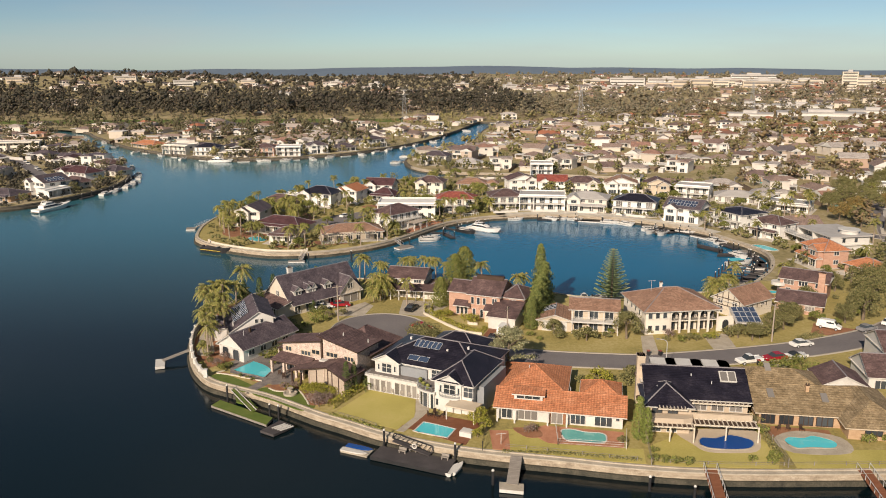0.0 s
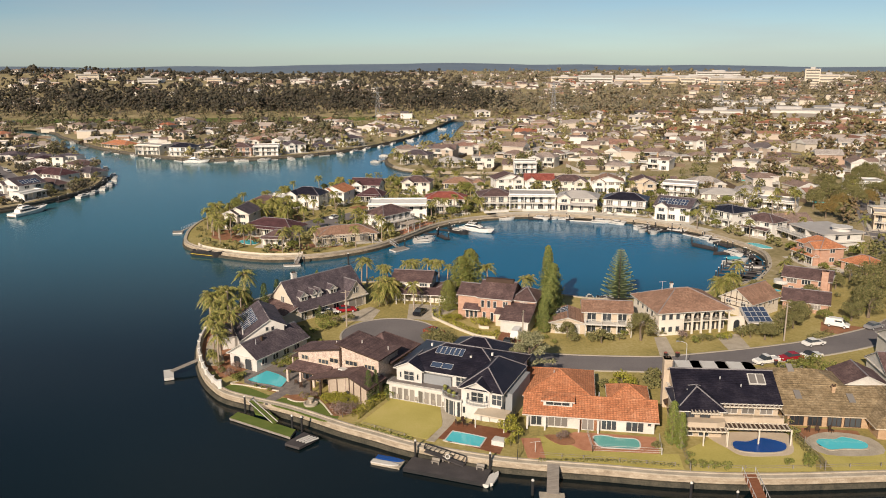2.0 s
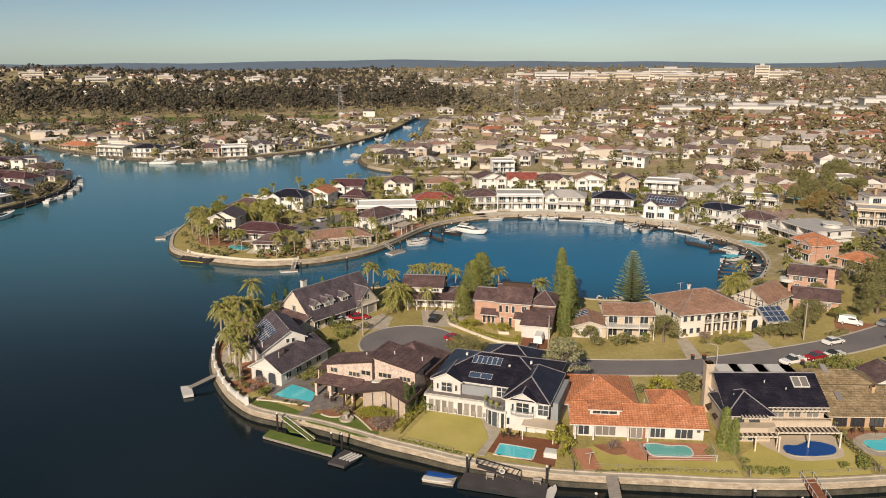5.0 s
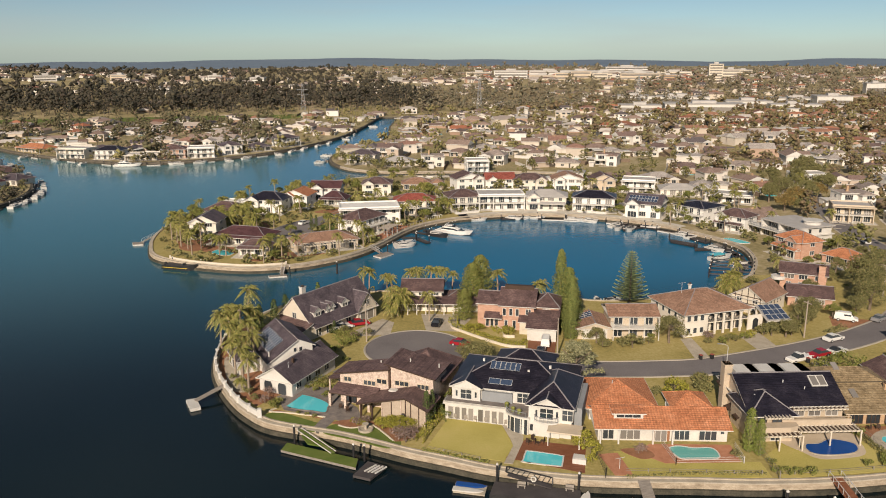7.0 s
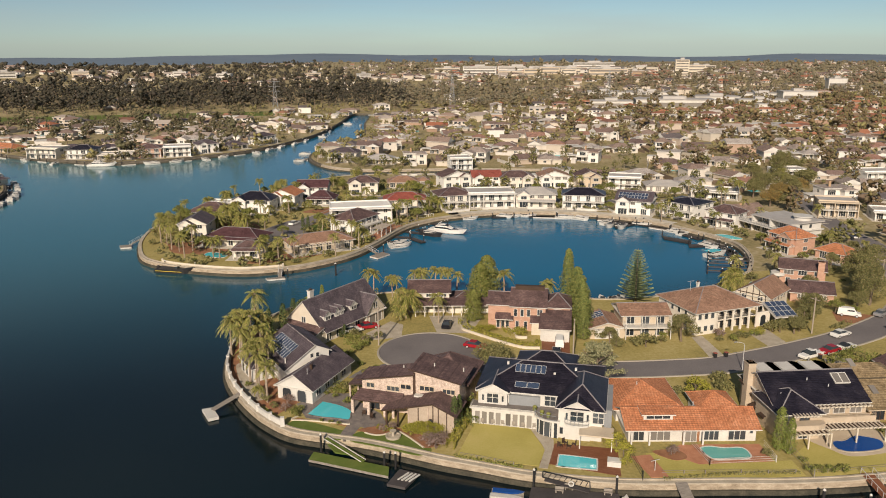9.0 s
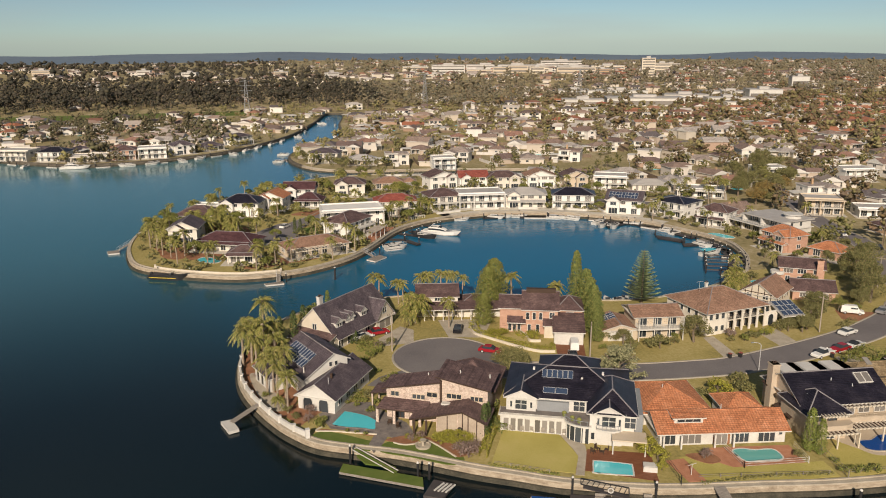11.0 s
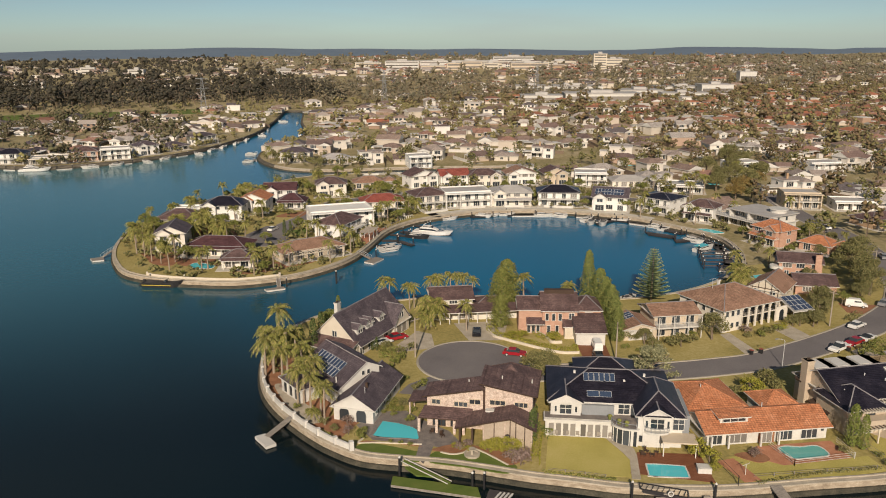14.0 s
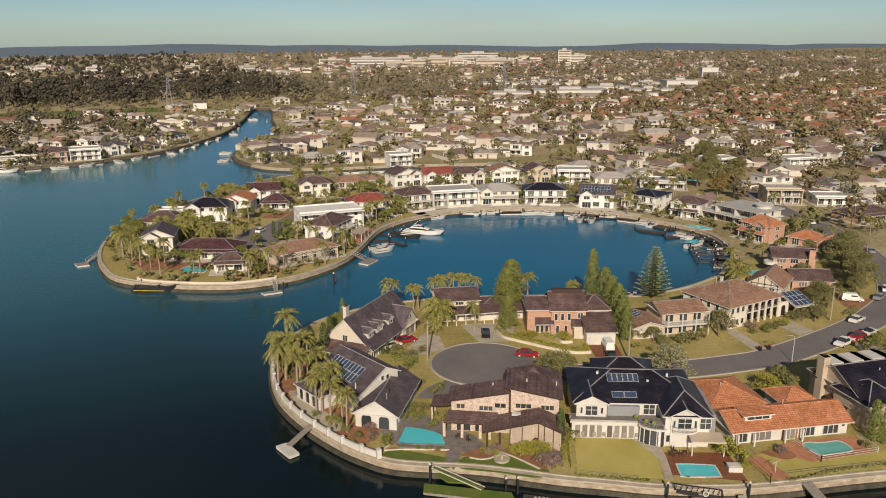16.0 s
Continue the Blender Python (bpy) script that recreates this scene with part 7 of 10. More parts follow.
pool([(80.4, 189.6), (80.4, 192.0), (86.4, 191.4), (86.2, 189.4)], "pool", "small turquoise lap pool beside the house", "concrete")


edge = Shape()
for run in ([(-31.2, 138.6), (-34.2, 140.0), (-37.0, 141.4), (-39.0, 142.1), (-40.4, 142.7), (-39.2, 143.8)], [(-29.3, 135.2), (-27.9, 134.0), (-26.1, 133.8), (-24.4, 134.6), (-23.4, 133.3), (-22.4, 131.1), (-21.2, 128.0)]):
    ribbon(edge, curve(run, 5), [(-0.1, LAND), (-0.1, LAND + 0.2), (0.12, LAND + 0.2), (0.12, LAND)], 0)
for run, hh in (([(-1.0, 181.8), (-1.6, 176.8), (-0.2, 174.0), (1.6, 171.1), (4.4, 166.8), (7.4, 163.2), (10.7, 161.9)], 0.55), ([(8.4, 178.0), (8.2, 174.8), (8.6, 171.8), (8.2, 169.0), (10.2, 168.1)], 0.6)):
    ribbon(edge, curve(run, 5), [(-0.13, LAND), (-0.13, LAND + hh), (0.13, LAND + hh), (0.13, LAND)], 0)
setting("trim", edge, M["cream"], "pale curved edging and low walls of the garden beds", "edging")
patch("patio", [(-9.8, 264.4), (-6.0, 262.6), (0.4, 272.8), (6.0, 280.2), (2.0, 282.4), (-2.6, 275.4)], M["terra"], "pink paved terrace above the basin wall", "paving", 0.12)
pg = thing("pergola", "dark open pergola over a waterside terrace", "pergola", pose(-3.6, 268.6, LAND + 0.12, 0, 0, 55))
for u in (-3.6, 0, 3.6):
    for v in (-1.5, 1.5):
        q = Shape()
        q.box(u - 0.1, v - 0.1, 0, u + 0.1, v + 0.1, 2.5)
        part("post", q, M["white"], pg)
for v in (-1.5, 1.5):
    q = Shape()
    q.box(-4.0, v - 0.08, 2.5, 4.0, v + 0.08, 2.7)
    part("beam", q, M["greywood"], pg)
for i in range(13):
    q = Shape()
    q.box(-3.9 + 0.65 * i - 0.05, -2.0, 2.7, -3.9 + 0.65 * i + 0.05, 2.0, 2.85)
    part("slat", q, M["greywood"], pg)
TAKEN.append((-3.2, 269, 5))
for label, off, lo, hi, low, mat, gap in (("dark railing along the basin wall", -1.0, -6, 13, 258, "greywood", 2.2), ("white balustrade above the basin wall", -3.6, 11, 30, 280, "white_clean", 1.3)):
    fc = thing("fence", label, "fence", pose(0, 0, LAND + 0.05))
    ln = [p for p in offset(basin, off) if lo < p[0] < hi and low < p[1] < 293]
    s = Shape()
    ribbon(s, ln, [(-0.05, 0.95), (-0.05, 1.08), (0.05, 1.08), (0.05, 0.95), (-0.05, 0.95)])
    part("rail", s, M[mat], fc)
    for p, q in zip(ln, ln[1:]):
        for i in range(max(1, round(math.dist(p, q) / gap))):
            f = i / max(1, round(math.dist(p, q) / gap))
            x, y = p[0] + (q[0] - p[0]) * f, p[1] + (q[1] - p[1]) * f
            s = Shape()
            s.box(x - 0.06, y - 0.06, 0, x + 0.06, y + 0.06, 0.95)
            part("post", s, M[mat], fc)
for k, (a, b) in enumerate(((25, 36), (38, 52), (54, 66), (69, 82), (84, 92))):
    gw = thing("garden_wall", "low white garden wall before the terrace", "wall", pose(0, 0, LAND))
    q = Shape()
    ribbon(q, [p for p in offset(basin, -5.4) if a <= p[0] <= b and p[1] > 240], [(-0.12, 0), (-0.12, 0.8), (0.12, 0.8), (0.12, 0)])
    part("wall", q, M["white"], gw)
walk_line = [p for p in basin if p[0] > 24 and p[1] > 256]
terrace = Shape()
ribbon(terrace, walk_line, [(-1.3, LAND + 0.02), (-1.3, LAND + 0.05), (-4.8, LAND + 0.05), (-4.8, LAND + 0.0)], 0)
setting("pavement", terrace, M["paving_pale"], "pale paved terrace along the basin wall", "paving")


def driveway(poly, mat, label):
    patch("driveway", poly, M[mat], label, "driveway", 0.03)


driveway([(57.2, 158.5), (56.6, 150.6), (61.4, 150.9), (62.6, 160.5), (60.2, 161.6)], "concrete", "pale concrete driveway")
driveway([(44.2, 160.2), (41.8, 149.6), (45.0, 149.4), (46.8, 160.4)], "concrete", "pale concrete drive")
driveway([(13.6, 168.6), (9.4, 157.2), (14.4, 155.0), (19.2, 166.6)], "deck", "red brick driveway")
driveway([(-21.4, 175.6), (-15.4, 175.6), (-13.5, 183), (-15.8, 186), (-22.5, 179.5)], "concrete", "concrete driveway to the court")
driveway([(-6.6, 187.4), (-7.4, 176.6), (-0.6, 174.2), (5.6, 184.6)], "concrete", "pale concrete garage drive")
driveway([(84.4, 166.8), (81, 161), (86, 157.0), (93.5, 161.4)], "paver", "brown paved driveway")
driveway([(58.5, 132.5), (63, 143.2), (67.5, 143.8), (65, 131.5)], "concrete", "concrete driveway")
# This patch stands in for a dark cast shadow on the asphalt.
driveway([(-20.6, 162.6), (-19.6, 158.8), (-25.6, 155.4), (-29.0, 157.6), (-26.0, 160.6)], "asphalt", "asphalt patch standing in for a cast shadow beside the court")
patch("pavement", [p for p in offset(ROAD, 5.4) if 12 < p[0] < 98] + [p for p in offset(ROAD, 4.4) if 12 < p[0] < 98][::-1], M["grass"], "worn grass footway beside the street", "pavement", 0.02)


# Walls and fences along the shore.
def shore_run(y0, y1, x0, x1, inset):
    return [p for p in offset(south, -inset) if y0 < p[1] < y1 and x0 < p[0] < x1]


run = [p for p in offset(south, -0.2) if 140.8 < p[1] < 183 and p[0] < -40]
ob = thing("balustrade", "white masonry garden wall with square pillars", "wall", pose(0, 0, 0))
s = Shape()
ribbon(s, run, [(-0.12, LAND), (-0.12, LAND + 0.95), (-0.18, LAND + 0.95), (-0.18, LAND + 1.05), (0.18, LAND + 1.05), (0.18, LAND + 0.95), (0.12, LAND + 0.95), (0.12, LAND)], 0)
part("wall", s, M["white"], ob)
acc = 0
for a, b in zip(run, run[1:]):
    acc += math.dist(a, b)
    if acc > 3.4:
        acc = 0
        q = Shape()
        q.box(b[0] - 0.26, b[1] - 0.26, LAND, b[0] + 0.26, b[1] + 0.26, LAND + 1.2)
        q.box(b[0] - 0.34, b[1] - 0.34, LAND + 1.2, b[0] + 0.34, b[1] + 0.34, LAND + 1.3)
        part("pillar", q, M["white"], ob)
q = Shape()
q.box(run[0][0] - 0.35, run[0][1] - 0.35, LAND, run[0][0] + 0.35, run[0][1] + 0.35, LAND + 1.6)
part("pillar", q, M["white"], ob)


line = [p for p in offset(basin, -0.9) if -70.5 < p[0] < -36 and p[1] < 256]
ob = thing("garden_wall", "low cream rendered garden wall above the sea wall", "wall", pose(0, 0, 0))
s = Shape()
ribbon(s, line, [(-0.1, LAND), (-0.1, LAND + 0.75), (0.1, LAND + 0.75), (0.1, LAND)], 0)
part("wall", s, M["cream"], ob)
for p in (line[0], line[-1]):
    q = Shape()
    q.box(p[0] - 0.25, p[1] - 0.25, LAND, p[0] + 0.25, p[1] + 0.25, LAND + 1.1)
    part("pillar", q, M["cream"], ob)


def wire_fence(line, label, h=0.85, gap=2.2, mat="steel", rails=2):
    f = thing("fence", label, "fence", pose(0, 0, 0))
    acc = gap
    runs = [Shape() for k in range(rails)]
    for a, b in zip(line, line[1:]):
        for k in range(rails):
            z = LAND + h * (k + 1) / rails
            runs[k].beam((*a, z), (*b, z), 0.035, 0.035)
        acc += math.dist(a, b)
        if acc > gap:
            acc = 0
            q = Shape()
            q.box(a[0] - 0.05, a[1] - 0.05, LAND - 0.05, a[0] + 0.05, a[1] + 0.05, LAND + h + 0.05)
            part("post", q, M[mat], f)
    for r in runs:
        part("rail", r, M[mat], f)


wire_fence(shore_run(100, 125, -20, -8.6, 1.8), "low grey wire fence along the lawn", 0.45, 1.6, "greywood")
wire_fence(shore_run(100, 116, 8.8, 31, 2.2), "low post fence above the sea wall", 0.6, 3.2, "greywood")
wire_fence(shore_run(100, 112, 31, 100, 2.0), "low grey rail fence above the sea wall", 0.6, 3.2, "greywood")
wire_fence([(18.6, 112.6), (28.6, 110.9), (29.8, 115.6)], "white metal pool fence panels", 1.1, 1.2, "white", 3)
wire_fence([(18.6, 112.6), (19.2, 118.6)], "white metal pool fence panels", 1.1, 1.2, "white", 3)
wire_fence([(30.9, 105.6), (32.2, 112.4), (33.0, 117)], "grey timber side fence", 1.5, 1.6, "greywood", 3)
wire_fence([(50.4, 104.8), (51.2, 112.0), (50.9, 121)], "grey timber side fence", 1.5, 1.6, "greywood", 3)
wire_fence([(7.0, 111.2), (8.2, 117.5), (8.9, 126), (10.4, 136)], "dark side fence between two gardens", 1.6, 1.4, "black", 3)


# Jetties, pontoons and moorings.
def pile(parent, x, y, top=2.6, cap=True, r=0.17):
    s = Shape()
    s.tube([(x, y, -1.5, r), (x, y, top, r)], 10)
    p = part("post", s, M["black"], parent)
    if cap:
        c = Shape()
        c.tube([(x, y, top, r * 1.15), (x, y, top + 0.12, r * 1.1), (x, y, top + 0.3, 0.03)], 10)
        part("post_cap", c, M["white"], p)


def deck_block(parent, poly, z0, z1, mat, name="deck", rim=None):
    s = Shape()
    p = poly if area2(poly) > 0 else poly[::-1]
    s.prism(p, z0, z1, 0, 1 if rim else None)
    return part(name, s, [M[mat]] + ([M[rim]] if rim else []), parent)


def gangway(parent, a, b, w, mat="greywood", railing=True):
    a, b = Vector(a), Vector(b)
    s = Shape()
    s.beam(a, b, w, 0.12)
    g_ = part("gangway", s, M[mat], parent)
    if railing:
        d = (b - a).normalized()
        side = d.cross(Vector((0, 0, 1))).normalized() * w / 2
        for k in (-1, 1):
            r = Shape()
            r.beam(a + side * k + Vector((0, 0, 0.9)), b + side * k + Vector((0, 0, 0.9)), 0.06, 0.06)
            n = max(2, int((b - a).length / 1.2))
            for i in range(n + 1):
                p = a.lerp(b, i / n) + side * k
                r.beam(p, p + Vector((0, 0, 0.9)), 0.05, 0.05)
            part("handrail", r, M["steel"], g_)


j = thing("jetty", "small white pontoon with a grey gangway", "jetty", pose(0, 0, 0))
deck_block(j, [(-55.2, 152.9), (-54.0, 148.8), (-52.3, 149.3), (-53.4, 153.2)], 0.1, 0.65, "white")
gangway(j, (-53.4, 151.6, 0.9), (-48.6, 155.2, LAND + 0.15), 1.1, "greywood", False)
j = thing("jetty", "green-carpeted pontoon with a slanting gangway", "jetty", pose(0, 0, 0))
deck_block(j, [(-38.6, 131.2), (-37.6, 133.4), (-27.0, 126.0), (-27.6, 123.4)], 0.1, 0.5, "turf", "deck", "greywood")
deck_block(j, [(-35.4, 135.2), (-32.2, 132.8), (-30.2, 129.6), (-34.4, 132.0)], 0.5, 0.75, "turf", "ramp")
gangway(j, (-35.6, 134.6, LAND + 0.2), (-30.6, 128.0, 0.75), 0.7, "turf", False)
for k in (-0.4, 0.4):
    rl = Shape()
    rl.beam((-35.6 + k, 134.6 + k * 0.6, LAND + 0.4), (-30.6 + k, 128.0 + k * 0.6, 0.95), 0.1, 0.1)
    part("rail", rl, M["white"], j)
pile(j, -36.4, 133.9, 3.0)
pile(j, -27.6, 126.6, 2.6)
j = thing("jetty", "small dark slatted boat pontoon", "jetty", pose(0, 0, 0))
deck_block(j, [(-28.2, 121.4), (-25.6, 125.0), (-23.0, 123.0), (-25.8, 119.8)], 0.1, 0.5, "darkdeck")
pile(j, -26.0, 126.0, 2.6)
rr = random.Random(9)
for i in range(4):
    s = Shape()
    t = 0.18 + i * 0.22
    x, y = -28.0 + 2.2 * t + 1.2, 121.2 - 1.4 * t + 1.0
    s.beam((x, y, 0.62), (x + 1.9, y + 2.0 - 0.5, 0.62), 0.22, 0.16)
    part("roller", s, M["white"], j)
j = thing("jetty", "long dark barge pontoon with a folded gangway", "jetty", pose(0, 0, 0))
deck_block(j, [(-9.9, 112.0), (-8.3, 115.2), (3.0, 110.4), (1.6, 106.8)], 0.1, 0.7, "darkdeck", "deck", "black")
pile(j, -7.9, 115.4, 3.2)
pile(j, 2.9, 111.0, 3.0)
g_ = Shape()
for a, b in (((-6.6, 115.4, 1.9), (-0.6, 112.2, 0.9)), ((-6.3, 116.0, 2.4), (-0.4, 112.8, 1.7)), ((-6.6, 115.4, 1.9), (-6.3, 116.0, 2.4)), ((-0.6, 112.2, 0.9), (-0.4, 112.8, 1.7))):
    g_.beam(a, b, 0.14, 0.14)
for i in range(10):
    t = i / 9
    a = Vector((-6.6, 115.4, 1.9)).lerp(Vector((-0.6, 112.2, 0.9)), t)
    b = Vector((-6.3, 116.0, 2.4)).lerp(Vector((-0.4, 112.8, 1.7)), min(1, t + 0.08))
    g_.beam(a, b, 0.07, 0.07)
part("gangway_frame", g_, M["black"], j)
s = Shape()
s.beam((-6.4, 115.0, 1.75), (-0.8, 111.9, 0.8), 1.0, 0.1)
part("gangway", s, M["darkdeck"], j)
for x, y in ((-5.0, 112.8), (1.4, 110.6), (-3.4, 113.2)):
    s = Shape()
    s.box(-0.6, -0.22, 0.0, 0.6, 0.22, 0.12)
    s.box(-0.6, 0.16, 0.12, 0.6, 0.26, 0.5)
    s.box(-0.55, -0.18, -0.35, -0.4, 0.18, 0.0)
    s.box(0.4, -0.18, -0.35, 0.55, 0.18, 0.0)
    tagged(part("bench", s, M["greywood"], None, "", pose(x, y, 1.05, 0, 0, -24)), "grey timber bench on the barge pontoon", "bench")
s = Shape()
for i in range(16):
    a, b = 2 * math.pi * i / 16, 2 * math.pi * (i + 1) / 16
    s.beam((0.36 * math.cos(a), 0, 0.36 * math.sin(a)), (0.36 * math.cos(b), 0, 0.36 * math.sin(b)), 0.14, 0.14)
tagged(part("life_ring", s, M["white"], None, "", pose(-3.2, 112.9, 1.75, 0, 0, -24)), "white life ring hung on the gangway", "life ring")
j = thing("jetty", "pale timber gangway to a white T-shaped pontoon", "jetty", pose(0, 0, 0))
deck_block(j, [(8.9, 104.2), (8.7, 102.2), (12.0, 101.5), (12.3, 103.5)], 0.1, 0.6, "concrete", "deck", "white")
gangway(j, (10.6, 103.2, 0.75), (11.9, 109.2, LAND + 0.15), 1.7, "greywood", False)
j = thing("jetty", "red-brown timber ramp with a white rail", "jetty", pose(0, 0, 0))
gangway(j, (37.9, 97.0, 0.8), (39.1, 104.8, LAND + 0.15), 1.8, "deck")
deck_block(j, [(35.6, 97.4), (35.0, 93.6), (40.4, 92.8), (40.8, 96.6)], 0.1, 0.6, "greywood")
pile(j, 35.2, 99.6, 2.0)
j = thing("jetty", "red-brown timber ramp to a pontoon", "jetty", pose(0, 0, 0))
gangway(j, (60.2, 95.8, 0.8), (60.8, 104.0, LAND + 0.15), 1.8, "deck")
deck_block(j, [(57.6, 96.4), (57.4, 92.4), (63.6, 92.0), (63.8, 96.0)], 0.1, 0.6, "white")
for x, y in ((8.0, 104.4), (29.7, 102.0)):
    m = thing("mooring_post", "dark mooring post with a white cone cap", "pile", pose(0, 0, 0))
    pile(m, x, y, 2.2, True, 0.2)
m = thing("channel_marker", "white channel marker post", "pile", pose(0, 0, 0))
pile(m, -23.0, 231.4, 3.4, True, 0.25)


def hull(shape, L, W, H, bow=0.45, z0=-0.2, slot=0):
    """A planing hull, bow towards +x."""
    secs = []
    for i in range(9):
        t = i / 8
        x = -L / 2 + L * t
        w = W / 2 * (1 - max(0, (t - 0.5) / 0.5) ** 2.2) + 0.01
        sheer = H + bow * t * t
        low = x - 0.42 * L * max(0, t - 0.7)  # raked stem
        secs.append([(x, -w, sheer), (low, -w * 0.86, z0 + 0.1), (low, 0, z0 - 0.1 + 0.35 * max(0, t - 0.75) * 2), (low, w * 0.86, z0 + 0.1), (x, w, sheer)])
    k = len(shape.v)
    for s in secs:
        shape.v += s
    for i in range(8):
        for q in range(4):
            a = k + i * 5 + q
            shape.f.append((a, a + 5, a + 6, a + 1))
            shape.s.append(slot)
        a = k + i * 5
        shape.f.append((a, a + 4, a + 9, a + 5))
        shape.s.append(slot)
    shape.f.append(tuple(k + q for q in range(5)))
    shape.s.append(slot)


def berth(line, x, y, away, side=1):
    """The mooring nearest to a spot along a shore: place and heading, so far off the wall."""
    i = min(range(1, len(line) - 1), key=lambda k: math.dist(line[k], (x, y)))
    (x0, y0), (x1, y1) = line[i - 1], line[i + 1]
    p = offset(line, away * side)[i]
    return p[0], p[1], math.degrees(math.atan2(y1 - y0, x1 - x0))


def boat(label, x, y, rot, L, style="cruiser", hull_mat="white"):
    W = L * (0.3 if L > 9 else 0.36)
    H = 0.075 * L + 0.38
    b = thing("boat", label, "boat", pose(x, y, 0, 0, 0, rot))
    s = Shape()
    hull(s, L, W, H, 0.06 * L)
    part("hull", s, M[hull_mat], b)
    st = Shape()
    st.box(-L * 0.49, -W * 0.505, H * 0.5, L * 0.2, -W * 0.49, H * 0.62)
    st.box(-L * 0.49, W * 0.49, H * 0.5, L * 0.2, W * 0.505, H * 0.62)
    part("rubbing_strake", st, M["yellow"] if hull_mat == "black" and style == "dinghy" else M["black"], b)
    if style == "dinghy":
        i_ = Shape()
        i_.box(-L * 0.42, -W * 0.36, H - 0.05, L * 0.2, W * 0.36, H + 0.06)
        part("cockpit", i_, M["darkdeck"], b)
        c = Shape()
        c.box(-L * 0.52, -0.2, H - 0.3, -L * 0.46, 0.2, H + 0.5)
        part("outboard", c, M["black"], b)
        w = Shape()
        w.box(L * 0.02, -W * 0.3, H, L * 0.06, W * 0.3, H + 0.6)
        part("windscreen", w, M["glass"], b)
        return b
    levels = [(-0.34, 0.16, 0.38, 0.062)] + ([(-0.27, -0.04, 0.30, 0.05)] if L > 11 else [])
    z = H + 0.05
    for a, c, wf, hf in levels:
        hh = max(0.6, L * hf)
        q = Shape()
        x0, x1, w0 = a * L, c * L, W * wf
        pts0 = [(x0, -w0), (x1, -w0 * 0.75), (x1 + 0.1 * L, 0), (x1, w0 * 0.75), (x0, w0)]
        pts1 = [(x0 + 0.02 * L, -w0 * 0.9), (x1 - 0.15 * L, -w0 * 0.64), (x1 - 0.1 * L, 0), (x1 - 0.15 * L, w0 * 0.64), (x0 + 0.02 * L, w0 * 0.9)]
        for zz0, zz1, ta, tb, slot in ((z, z + hh * 0.35, 0, 0.35, 0), (z + hh * 0.35, z + hh * 0.8, 0.35, 0.8, 1), (z + hh * 0.8, z + hh, 0.8, 1, 0)):
            A = [tuple(p + (r - p) * ta for p, r in zip(m_, n_)) for m_, n_ in zip(pts0, pts1)]
            B = [tuple(p + (r - p) * tb for p, r in zip(m_, n_)) for m_, n_ in zip(pts0, pts1)]
            for i in range(5):
                q.face([(*A[i], zz0), (*A[(i + 1) % 5], zz0), (*B[(i + 1) % 5], zz1), (*B[i], zz1)], slot)
        q.face([(*p, z + hh) for p in pts1], 0)
        part("cabin", q, [M["white"], M["glass"]], b)
        z += hh
    if style == "canopy":
        c = Shape()
        c.box(-L * 0.46, -W * 0.42, z + 0.25, L * 0.05, W * 0.42, z + 0.33)
        part("canopy", c, M["pool"], b, "turquoise boat canopy")
    r = Shape()
    for k in (-1, 1):
        r.beam((0.1 * L, k * W * 0.46, H + 0.65), (0.47 * L, k * W * 0.08, H + 0.06 * L + 0.6), 0.05, 0.05)
    part("bow_rail", r, M["steel"], b)
    return b


